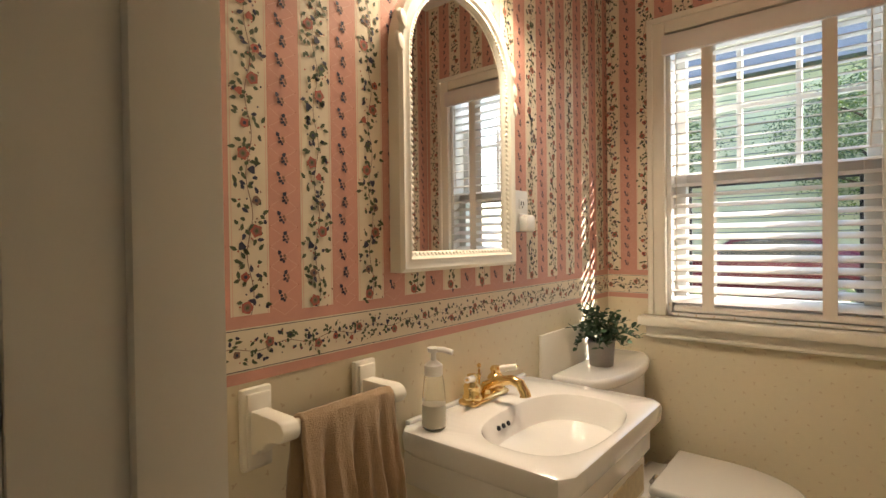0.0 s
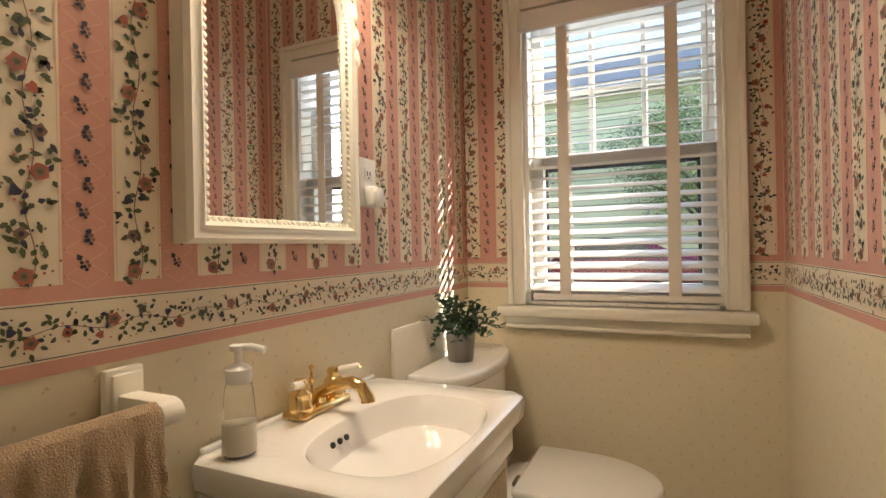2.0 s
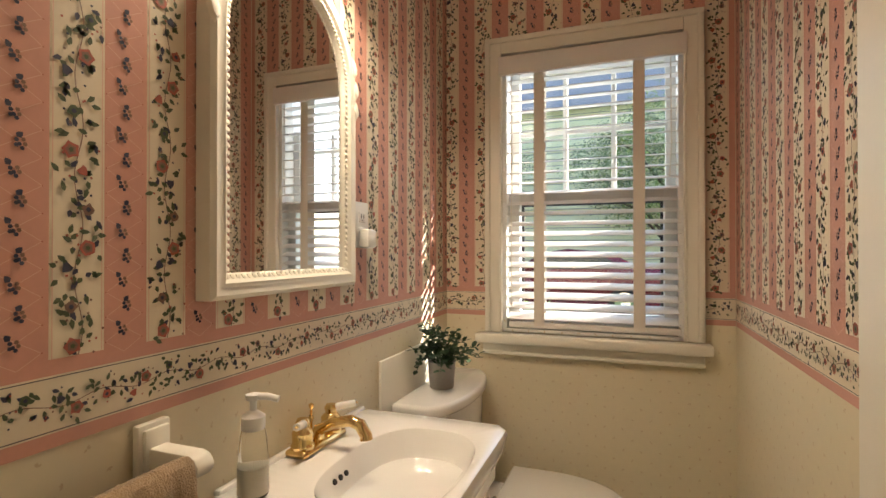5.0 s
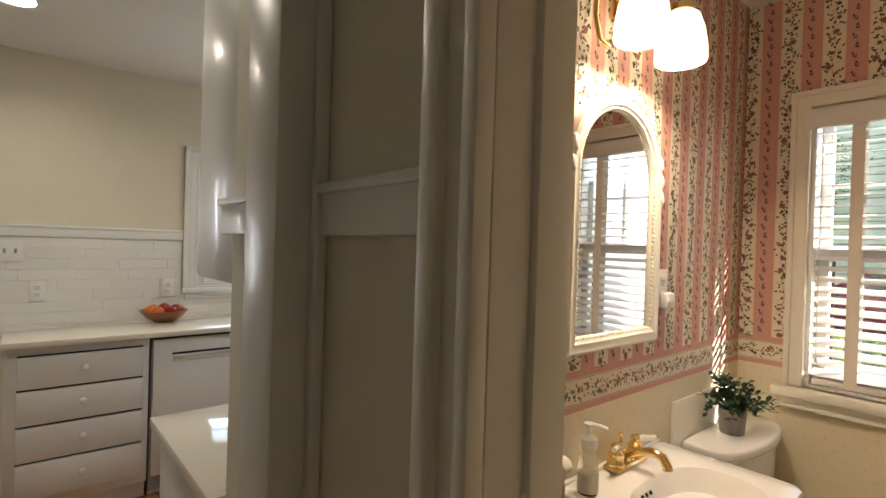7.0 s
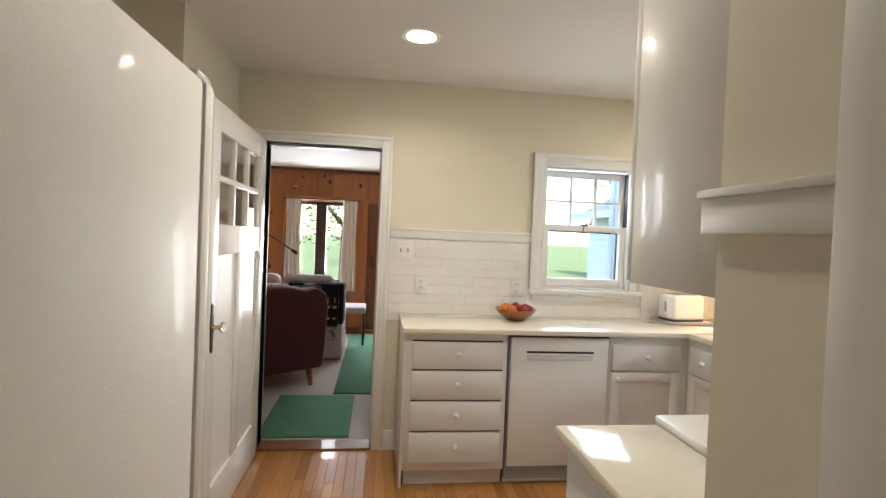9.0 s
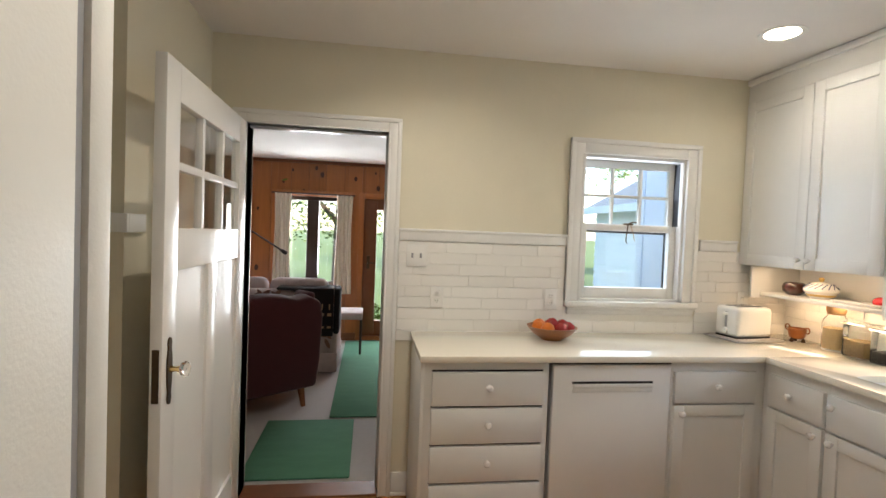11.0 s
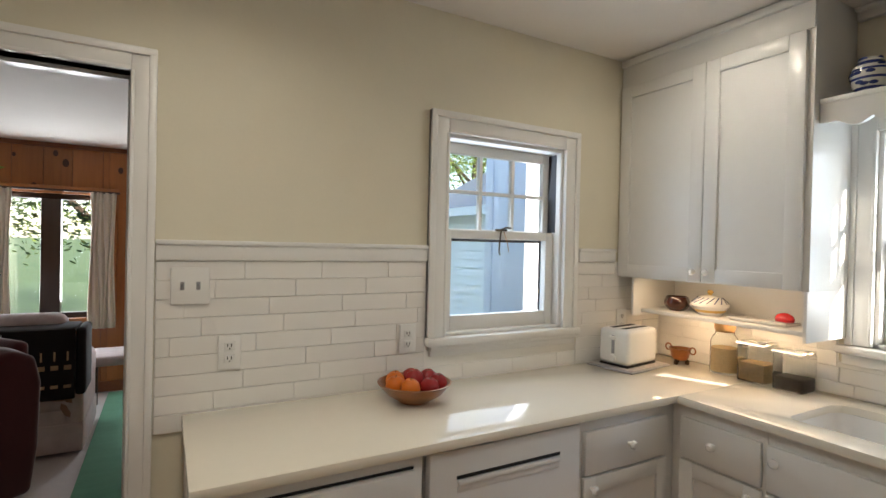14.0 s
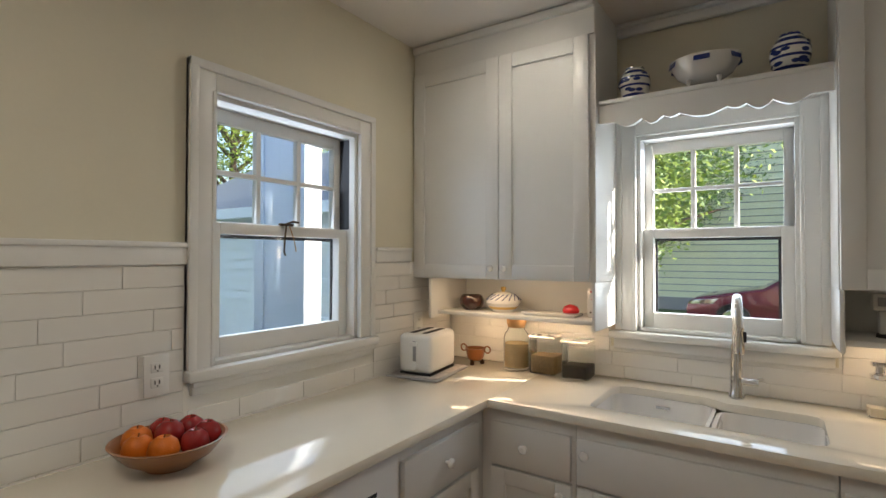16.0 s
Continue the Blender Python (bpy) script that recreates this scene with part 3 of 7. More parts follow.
for c in (0.290, 0.635):
    part("tape", merge(box(c - 0.019, c + 0.019, PY1 - 0.0075, PY1 - 0.0065, 0.97, 1.93), box(c - 0.019, c + 0.019, PY1 + 0.0435, PY1 + 0.0445, 0.97, 1.93)), TAPE, blind)
part("cord", tube([(0.735, PY1 - 0.014, 1.925), (0.737, PY1 - 0.014, 1.6), (0.731, PY1 - 0.014, 1.50), (0.738, PY1 - 0.014, 1.62)], 0.0022, 6), TAPE, blind)
part("cord", tube([(0.187, PY1 - 0.012, 1.93), (0.187, PY1 - 0.012, 1.06)], 0.0018, 6), TAPE, blind)
part("tassel", lathe([(0, 0.02), (0.004, 0.016), (0.007, 0), (0, -0.001)], 10, (0.187, PY1 - 0.012, 1.045)), SPLINT, blind)


# ---- kitchen ----
def knob(parent, x, y, z, ax, r=0.016):
    """A round knob standing out along +x ('x') or -y ('y')."""
    b = lathe([(0.007, 0), (0.006, 0.012), (r, 0.017), (r * 1.02, 0.024), (r * 0.6, 0.031), (0, 0.032)], 18)
    m = Matrix.Translation((x, y, z)) @ (pose(0, 0, 0, 0, 90, 0) if ax == "x" else pose(0, 0, 0, 90, 0, 0))
    return part("knob", moved(b, m), PORC, parent, "white round knob")


def shaker(u0, u1, z0, z1, ax, face, rail=0.055, thick=0.02):
    """A frame-and-panel front on the plane face; ax 'x' looks to +x, 'y' to -y."""
    def slab(a, b, c, d, e, f, bev):
        if ax == "x":
            return box(face + e, face + f, a, b, c, d, bev)
        return box(a, b, face - f, face - e, c, d, bev)
    return merge(slab(u0, u0 + rail, z0, z1, 0, thick, 0.0025), slab(u1 - rail, u1, z0, z1, 0, thick, 0.0025), slab(u0 + rail, u1 - rail, z1 - rail, z1, 0, thick, 0.0025), slab(u0 + rail, u1 - rail, z0, z0 + rail, 0, thick, 0.0025), slab(u0 + rail - 0.004, u1 - rail + 0.004, z0 + rail - 0.004, z1 - rail + 0.004, 0, thick - 0.010, 0))


CF = -2.40
drawers = thing("base_cabinet", (-2.66, 0.475, 0), "white painted base cabinet with four stacked drawers", "cabinet", "base cabinets")
part("body", merge(box(WX + 0.02, CF, 0.185, 0.772, 0.10, 0.884, 0.002), box(WX + 0.02, CF - 0.05, 0.20, 0.772, 0.0, 0.10)), CABM, drawers)
part("end_panel", box(WX + 0.02, CF + 0.004, 0.172, 0.187, 0.0, 0.884, 0.002), CABM, drawers)
for za, zb in ((0.682, 0.836), (0.508, 0.672), (0.332, 0.498), (0.150, 0.322)):
    d = part("drawer_front", box(CF, CF + 0.022, 0.222, 0.742, za, zb, 0.005), CABM, drawers)
    knob(d, CF + 0.022, 0.482, (za + zb) / 2 + 0.01, "x")
    # black strip painting the shade above each drawer front
    part("shadow_gap", box(CF, CF + 0.002, 0.222, 0.742, zb, zb + 0.008), BLACK, d)

dish = thing("dishwasher", (-2.66, 1.085, 0), "white built-in dishwasher with a pocket handle", "dishwasher")
part("body", merge(box(WX + 0.03, CF - 0.02, 0.786, 1.384, 0.03, 0.876)), GREYP, dish)
dd = part("door", merge(box(CF - 0.02, CF + 0.012, 0.790, 1.381, 0.118, 0.868, 0.006)), ENAMEL, dish)
part("handle", merge(box(CF + 0.010, CF + 0.024, 0.885, 1.285, 0.760, 0.778, 0.006), box(CF + 0.010, CF + 0.016, 0.885, 1.285, 0.738, 0.76, 0.003)), ENAMEL, dd)
# no recess here: a black strip gives the pocket its shade
part("pocket", merge(box(CF + 0.0105, CF + 0.0135, 0.882, 1.288, 0.779, 0.790)), BLACK, dd, "black strip painting the shade of the handle pocket")
part("kick_plate", box(CF - 0.055, CF - 0.045, 0.786, 1.384, 0.0, 0.112, 0.002), CABM, dish)
# black filler standing in for the shade under the worktop
part("top_gap_shade", box(CF - 0.02, CF + 0.006, 0.786, 1.384, 0.869, 0.884), BLACK, dish)

corner = thing("base_cabinet", (-2.66, 1.63, 0), "white painted corner base cabinet with one drawer over a door", "cabinet", "base cabinets")
part("body", merge(box(WX + 0.02, CF, 1.388, NY - 0.02, 0.10, 0.884, 0.002), box(WX + 0.02, CF - 0.05, 1.388, 1.9, 0, 0.10)), CABM, corner)
d = part("drawer_front", box(CF, CF + 0.022, 1.400, 1.835, 0.682, 0.836, 0.005), CABM, corner)
knob(d, CF + 0.022, 1.617, 0.765, "x")
d = part("door", shaker(1.400, 1.835, 0.135, 0.672, "x", CF), CABM, corner)
knob(d, CF + 0.02, 1.432, 0.635, "x")

NF = 1.893
base_n = thing("base_cabinet", (-2.2, 2.15, 0), "white painted base cabinet with a small drawer over a door", "cabinet", "base cabinets")
part("body", merge(box(CF + 0.003, -2.040, NF, NY - 0.02, 0.10, 0.884), box(CF + 0.003, -2.040, NF + 0.05, NY - 0.02, 0, 0.10)), CABM, base_n)
d = part("drawer_front", box(-2.352, -2.052, NF - 0.022, NF, 0.682, 0.836, 0.005), CABM, base_n)
knob(d, -2.215, NF - 0.022, 0.765, "y")
d = part("door", shaker(-2.352, -2.052, 0.135, 0.672, "y", NF), CABM, base_n)
knob(d, -2.085, NF - 0.02, 0.635, "y")
sinkb = thing("sink_cabinet", (-1.69, 2.15, 0), "white painted sink base cabinet with a long false drawer front", "cabinet", "base cabinets")
part("body", merge(box(-2.037, -1.345, NF, NY - 0.02, 0.10, 0.68), box(-2.037, -1.345, NF, NF + 0.05, 0.68, 0.884), box(-2.037, -1.345, NF + 0.05, NY - 0.02, 0, 0.10)), CABM, sinkb)
d = part("drawer_front", box(-2.032, -1.352, NF - 0.022, NF, 0.682, 0.836, 0.005), CABM, sinkb)
knob(d, -2.0, NF - 0.022, 0.790, "y")
knob(d, -1.385, NF - 0.022, 0.700, "y")
for a, b, k in ((-2.032, -1.695, -2.0), (-1.688, -1.352, -1.385)):
    d = part("door", shaker(a, b, 0.135, 0.672, "y", NF), CABM, sinkb)
    knob(d, k, NF - 0.02, 0.635, "y")
base_e = thing("base_cabinet", (-0.95, 2.15, 0), "white painted base cabinet beside the sink", "cabinet", "base cabinets")
part("body", merge(box(-1.342, EX, NF, NY - 0.02, 0.10, 0.884), box(-1.342, EX, NF + 0.05, NY - 0.02, 0, 0.10)), CABM, base_e)
for a, b in ((-1.335, -1.02), (-1.012, -0.70)):
    d = part("drawer_front", box(a, b, NF - 0.022, NF, 0.682, 0.836, 0.005), CABM, base_e)
    knob(d, (a + b) / 2, NF - 0.022, 0.765, "y")
    d = part("door", shaker(a, b, 0.135, 0.672, "y", NF), CABM, base_e)
    knob(d, b - 0.03, NF - 0.02, 0.635, "y")

# worktop with the sink cut-out
CT0, CT1 = 0.885, 0.915
SX0, SX1, SYF, SYB = -2.030, -1.355, 1.985, 2.345
cut = [(SX0 + 0.03, SYF), (SX1 - 0.03, SYF), (SX1 - 0.008, SYF + 0.012), (SX1, SYF + 0.04), (SX1, SYB - 0.09), (SX1 - 0.012, SYB - 0.055), (SX1 - 0.04, SYB - 0.045)]
for i in range(9):
    f = i / 8
    s = 0.5 - 0.5 * math.cos(math.pi * f)
    cut.append((-1.62 - 0.10 * f, SYB - 0.045 + 0.045 * s))
cut += [(SX0 + 0.06, SYB), (SX0 + 0.02, SYB - 0.012), (SX0, SYB - 0.05), (SX0, SYF + 0.04), (SX0 + 0.008, SYF + 0.012)]
top = bmesh.new()
loops = []
outer = [(-2.358, 1.858), (EX, 1.858), (EX, NY - 0.006), (-2.358, NY - 0.006)]
for z in (CT0, CT1):
    o = [top.verts.new((x, y, z)) for x, y in outer]
    c = [top.verts.new((x, y, z)) for x, y in cut]
    es = [top.edges.new((l[i], l[(i + 1) % len(l)])) for l in (o, c) for i in range(len(l))]
    bmesh.ops.triangle_fill(top, use_beauty=True, use_dissolve=False, edges=es)
    loops.append((o, c))
for k in (0, 1):
    a, b = loops[0][k], loops[1][k]
    for i in range(len(a)):
        top.faces.new((a[i], a[(i + 1) % len(a)], b[(i + 1) % len(a)], b[i]))
bmesh.ops.recalc_face_normals(top, faces=top.faces[:])
bevelled(top, 0.004, 2)
worktop = merge(top, box(WX + 0.006, -2.358, 0.163, NY - 0.006, CT0, CT1, 0.004))
tagged(part("worktop", worktop, QUARTZ), "cream polished quartz worktop round the kitchen corner", "countertop")

# undermount double sink
sink = thing("kitchen_sink", (-1.69, 2.16, 0.70), "white undermount double-bowl kitchen sink", "sink")


def basin(x0, x1, y0, y1, zt, zb, r=0.05, wall=0.012):
    def ring(x0, x1, y0, y1, rr, z, b):
        pts = []
        for cx, cy, a0 in ((x1 - rr, y0 + rr, -90), (x1 - rr, y1 - rr, 0), (x0 + rr, y1 - rr, 90), (x0 + rr, y0 + rr, 180)):
            for k in range(6):
                a = radians(a0 + 18 * k)
                pts.append(b.verts.new((cx + rr * math.cos(a), cy + rr * math.sin(a), z)))
        return pts
    b = bmesh.new()
    rings = [ring(x0 - wall, x1 + wall, y0 - wall, y1 + wall, r + wall, zb - wall, b), ring(x0 - wall, x1 + wall, y0 - wall, y1 + wall, r + wall, zt, b), ring(x0, x1, y0, y1, r, zt, b), ring(x0 + 0.006, x1 - 0.006, y0 + 0.006, y1 - 0.006, r, zb + 0.05, b), ring(x0 + 0.02, x1 - 0.02, y0 + 0.02, y1 - 0.02, r * 0.9, zb + 0.012, b), ring(x0 + 0.06, x1 - 0.06, y0 + 0.06, y1 - 0.06, r * 0.8, zb, b)]
    for p, q in zip(rings, rings[1:]):
        for i in range(len(p)):
            j = (i + 1) % len(p)
            b.faces.new((p[i], p[j], q[j], q[i]))
    b.faces.new(rings[-1])
    b.faces.new(rings[0][::-1])
    bmesh.ops.recalc_face_normals(b, faces=b.faces[:])
    return b


part("basin", basin(SX0 - 0.004, -1.675, SYF - 0.004, SYB + 0.004, 0.883, 0.70), PORC, sink)
part("basin", basin(-1.645, SX1 + 0.004, SYF - 0.004, SYB - 0.041, 0.883, 0.72), PORC, sink)
part("divider", box(-1.680, -1.640, SYF, SYB - 0.040, 0.72, 0.866, 0.010, 3), PORC, sink)
part("overflow", box(-1.875, -1.825, SYB - 0.006, SYB - 0.001, 0.845, 0.856, 0.002), CHROME, sink)
for cx, cz in ((-1.85, 0.70), (-1.50, 0.72)):
    part("drain", lathe([(0, 0.003), (0.03, 0.004), (0.042, 0.006), (0.045, 0.001)], 20, (cx, 2.15, cz)), CHROME, sink)

faucet = thing("kitchen_faucet", (-1.605, 2.395, CT1), "chrome pull-down kitchen faucet with a side lever", "faucet")
part("body", merge(lathe([(0, 0), (0.026, 0), (0.027, 0.012), (0.023, 0.02), (0.021, 0.09), (0.019, 0.20), (0, 0.20)], 24, (-1.605, 2.395, CT1))), CHROME, faucet)
arc = [(-1.605, 2.395, CT1 + 0.19)]
for i in range(13):
    a = math.pi * i / 12
    arc.append((-1.605 + 0.014 * i / 12, 2.395 - 0.055 + 0.055 * math.cos(a), CT1 + 0.32 + 0.055 * math.sin(a)))
arc.append((-1.589, 2.285, CT1 + 0.27))
part("spout", tube(arc, 0.015, 14), CHROME, faucet)
hd = part("spray_head", lathe([(0, 0), (0.017, 0), (0.019, 0.02), (0.016, 0.075), (0.017, 0.09), (0, 0.09)], 20, (-1.588, 2.283, CT1 + 0.185)), CHROME, faucet)
part("button", box(-1.574, -1.566, 2.272, 2.286, CT1 + 0.225, CT1 + 0.262, 0.003), BLACK, hd)
part("lever", merge(tube([(-1.59, 2.395, CT1 + 0.065), (-1.535, 2.393, CT1 + 0.066)], 0.0135, 14), tube([(-1.545, 2.393, CT1 + 0.07), (-1.522, 2.39, CT1 + 0.082)], 0.007, 10)), CHROME, faucet)

# upper cabinets on the sink wall
UF, UZ0, UZ1 = 2.160, 1.338, 2.298


def upper(x0, x1, split, label):
    t = thing("wall_cabinet", ((x0 + x1) / 2, NY, UZ0), label, "cabinet", "wall cabinets")
    part("body", merge(box(x0, x1, UF, NY - 0.008, UZ0, CH - 0.003), box(x0 - 0.0, x1 + 0.0, UF - 0.012, UF, UZ1 + 0.002, CH - 0.003, 0.003), box(x0, x1 + 0.0, UF - 0.028, UF, 2.40, CH - 0.004, 0.008)), CABM, t)
    for a, b, k in ((x0 + 0.004, split - 0.002, split - 0.03), (split + 0.002, x1 - 0.022, split + 0.03)):
        d = part("door", shaker(a, b, UZ0 + 0.004, UZ1, "y", UF, 0.06), CABM, t)
        knob(d, k, UF - 0.02, UZ0 + 0.05, "y", 0.014)
    return t


upper(-2.920, -2.052, -2.462, "white painted wall cabinet with two panelled doors")
upper(-1.322, EX - 0.003, -0.86, "white painted wall cabinet beside the sink window")


def spice_shelf(x0, x1, label):
    t = thing("open_shelf", ((x0 + x1) / 2, NY, 1.17), label, "shelf", "open shelves")
    part("board", box(x0, x1, 2.205, NY - 0.008, 1.166, 1.184, 0.003), CABM, t)
    for a in (x0 - 0.014, x1):
        part("side", box(a, a + 0.014, 2.15, NY - 0.008, 1.150, UZ0, 0.003), CABM, t)
    part("back", box(x0, x1, NY - 0.014, NY - 0.008, 1.184, UZ0), CABM, t)


spice_shelf(-2.82, -2.066, "white open shelf under the wall cabinet")
spice_shelf(-1.308, -0.45, "white open shelf under the wall cabinet by the window")

# scalloped valance and display shelf over the sink window
VX0, VX1 = -2.050, -1.324
sc = [(VX0, 2.044), (VX0, 1.955)]
lob = [0.10, 0.075, 0.055, 0.15, 0.055, 0.075, 0.10]
u = VX0 + (VX1 - VX0 - sum(lob)) / 2
sc.append((u, 1.955))
for w in lob:
    for i in range(1, 9):
        sc.append((u + w * i / 8, 1.955 - 0.022 * math.sin(math.pi * i / 8) if w > 0.06 else 1.955 - 0.010 * math.sin(math.pi * i / 8)))
    u += w
sc += [(VX1, 1.955), (VX1, 2.044)]
val = thing("window_valance", (-1.69, 2.2, 2.04), "white scalloped wooden valance with a display ledge above the sink window", "valance")
part("board", prism(sc, 2.196, 2.216, "y"), CABM, val)
part("ledge", box(VX0, VX1, 2.19, NY, 2.026, 2.044, 0.003), CABM, val)
part("crown", merge(box(VX0, VX1, NY - 0.03, NY, 2.385, CH - 0.002, 0.01), box(VX0, VX1, NY - 0.05, NY, 2.42, CH - 0.003, 0.006)), CABM, val)


def ginger_jar(x, y, z, r, h):
    t = thing("china_jar", (x, y, z), "round blue and white painted china jar", "jar", "display china")
    prof = [(0, 0), (r * 0.55, 0), (r * 0.6, h * 0.03), (r * 0.85, h * 0.22), (r, h * 0.48), (r * 0.95, h * 0.68), (r * 0.7, h * 0.84), (r * 0.6, h * 0.88), (r * 0.62, h * 0.9), (r * 0.45, h * 0.97), (0, h)]
    part("body", lathe(prof, 30, (x, y, z)), GLAZE, t)

    def rad(q):
        for (r0, h0), (r1, h1) in zip(prof, prof[1:]):
            if h0 <= q <= h1 and h1 > h0:
                return r0 + (r1 - r0) * (q - h0) / (h1 - h0)
        return r
    for f, w in ((0.14, 0.035), (0.40, 0.03), (0.63, 0.03), (0.80, 0.05)):
        part("band", lathe([(rad(h * (f - w)) + 0.0012, h * (f - w)), (rad(h * f) + 0.0014, h * f), (rad(h * (f + w)) + 0.0012, h * (f + w))], 30, (x, y, z)), BLUEW, t)
    for i in range(26):
        a, f = random.uniform(0, 6.28), random.choice((0.26, 0.31, 0.5, 0.55, 0.72, 0.93))
        rr = rad(h * f) + 0.001
        part("painted_mark", moved(lathe([(0, 0.0016), (r * 0.11, 0.001), (r * 0.13, -0.002)], 7), Matrix.Translation((x + rr * math.cos(a), y + rr * math.sin(a), z + h * f)) @ pose(0, 0, 0, 0, 90, math.degrees(a)) @ Matrix.Diagonal((1, 1.9, 1, 1))), BLUEW, t)


ginger_jar(-1.935, 2.28, 2.044, 0.058, 0.135)
ginger_jar(-1.435, 2.28, 2.044, 0.060, 0.142)
tur = thing("china_bowl", (-1.69, 2.28, 2.044), "white footed china bowl with blue panels", "bowl", "display china")
part("bowl", lathe([(0, 0.028), (0.05, 0.030), (0.085, 0.052), (0.105, 0.085), (0.112, 0.112), (0.108, 0.113), (0.10, 0.09), (0.08, 0.058), (0, 0.036)], 36, (-1.69, 2.28, 2.044), 1.05, 0.8), GLAZE, tur)
for a in (45, 135, 225, 315):
    part("foot", lathe([(0, 0), (0.010, 0), (0.012, 0.006), (0.006, 0.02), (0.012, 0.036), (0, 0.04)], 12, (-1.69 + 0.07 * math.cos(radians(a)), 2.28 + 0.05 * math.sin(radians(a)), 2.044)), GLAZE, tur)
for a in range(0, 360, 60):
    aa = radians(a - 90)
    b = box(-0.026, 0.026, -0.0015, 0.0015, -0.010, 0.010, 0.001, 1)
    part("panel", moved(b, Matrix.Translation((-1.69 + 0.1125 * 1.05 * math.cos(aa), 2.28 + 0.1125 * 0.8 * math.sin(aa), 2.044 + 0.095)) @ pose(0, 0, 0, 0, 0, a) @ pose(0, 0, 0, -14, 0, 0)), BLUEW, tur)

# range side: counter, wall cabinet, stove
eb = thing("base_cabinet", (-0.62, 0.67, 0), "white painted end base cabinet beside the stove", "cabinet", "base cabinets")
part("body", merge(box(-0.885, EX - 0.014, 0.535, 0.815, 0.0, 0.884, 0.003)), CABM, eb)
d = part("door", shaker(0.545, 0.805, 0.135, 0.836, "x", -0.905, 0.05), CABM, eb)
tagged(part("worktop", box(-0.930, EX - 0.014, 0.514, 0.818, CT0, CT1, 0.005), QUARTZ), "cream polished quartz worktop beside the stove", "countertop")
stove = thing("stove", (-0.62, 1.2, 0), "white freestanding electric stove against the wall", "stove")
part("body", box(-0.93, EX - 0.002, 0.822, 1.578, 0.02, 0.905, 0.006), ENAMEL, stove)
part("cooktop", box(-0.955, EX - 0.002, 0.820, 1.580, 0.905, 0.936, 0.010), ENAMEL, stove)
for cx, cy in ((-0.78, 1.02), (-0.78, 1.38), (-0.5, 1.02), (-0.5, 1.38)):
    part("burner", lathe([(0, 0.01), (0.06, 0.012), (0.085, 0.008), (0.09, 0)], 24, (cx, cy, 0.936)), BLACK, stove)
part("oven_door", box(-0.958, -0.93, 0.84, 1.56, 0.2, 0.72, 0.01), ENAMEL, stove)
part("handle", tube([(-0.985, 0.88, 0.68), (-0.985, 1.52, 0.68)], 0.012, 10), ENAMEL, stove)
for k in range(4):
    part("control", moved(lathe([(0, 0.025), (0.02, 0.024), (0.022, 0)], 16), Matrix.Translation((-0.955, 0.93 + 0.18 * k, 0.83)) @ pose(0, 0, 0, 0, -90, 0)), ENAMEL, stove)
ec = thing("base_cabinet", (-0.62, 1.72, 0), "white painted filler base cabinet by the stove", "cabinet", "base cabinets")
part("body", box(-0.885, EX - 0.002, 1.582, 1.852, 0.0, 0.884, 0.003), CABM, ec)
tagged(part("worktop", box(-0.915, EX - 0.001, 1.582, 1.856, CT0, CT1, 0.005), QUARTZ), "cream polished quartz worktop between stove and corner", "countertop")
pan = thing("saucepan", (-0.72, 1.0, 0.946), "dark brown pan standing on the stove", "pan")
part("bowl", lathe([(0, 0), (0.075, 0.0), (0.085, 0.01), (0.118, 0.075), (0.135, 0.14), (0.129, 0.14), (0.112, 0.075), (0.078, 0.012), (0, 0.008)], 32, (-0.72, 1.0, 0.949)), mat("brown_metal", (0.06, 0.032, 0.018), 0.35, metal=0.6, grain=0.15), pan)
part("handle", tube([(-0.72, 1.13, 1.05), (-0.70, 1.3, 1.07)], 0.011, 10), LEGW, pan)
uc = thing("wall_cabinet", (-0.5, 0.9, 1.33), "white painted wall cabinet over the end counter", "cabinet", "wall cabinets")
part("body", box(-0.648, EX - 0.014, 0.561, 0.818, 1.338, CH - 0.003, 0.003), CABM, uc)
part("door", box(-0.671, -0.650, 0.563, 0.815, 1.342, 2.40, 0.003), CABM, uc)
hood = thing("range_hood", (-0.55, 1.2, 1.55), "white range hood over the stove", "hood")
part("body", box(-0.80, EX - 0.001, 0.822, 1.578, 1.58, 1.72, 0.01), ENAMEL, hood)
part("cabinet", box(-0.672, EX - 0.001, 0.822, 1.578, 1.722, CH - 0.003, 0.003), CABM, hood)

# refrigerator
fr = thing("refrigerator", (-0.45, -0.8, 0), "white textured refrigerator seen from its side", "refrigerator")
part("body", box(-0.795, -0.08, -1.22, -0.39, 0.03, 1.750, 0.012), FRIDGE, fr)
part("gasket", box(-0.812, -0.795, -1.21, -0.398, 0.06, 1.740), GREYP, fr)
part("door", box(-0.868, -0.812, -1.22, -0.388, 0.62, 1.753, 0.014), FRIDGE, fr)
part("freezer_door", box(-0.868, -0.812, -1.22, -0.388, 0.06, 0.605, 0.014), FRIDGE, fr)
part("handle", merge(tube([(-0.905, -1.14, 0.9), (-0.905, -1.14, 1.55)], 0.013, 10), box(-0.905, -0.866, -1.15, -1.13, 0.92, 0.94, 0.003), box(-0.905, -0.866, -1.15, -1.13, 1.51, 1.53, 0.003)), ENAMEL, fr)
part("hinge_cover", box(-0.86, -0.77, -0.47, -0.395, 1.751, 1.767, 0.005), ENAMEL, fr)

# glazed door standing open against the south wall
DY0, DY1, DX0, DX1, DZ1 = -0.742, -0.705, -2.862, -1.855, 1.982
gd = thing("door_1", (-2.86, -0.72, 0), "open white panelled door with six small glass panes", "door")
gd["kind"] = "structure"
PX = [-2.02, -2.205, -2.415, -2.61]
st = 0.115


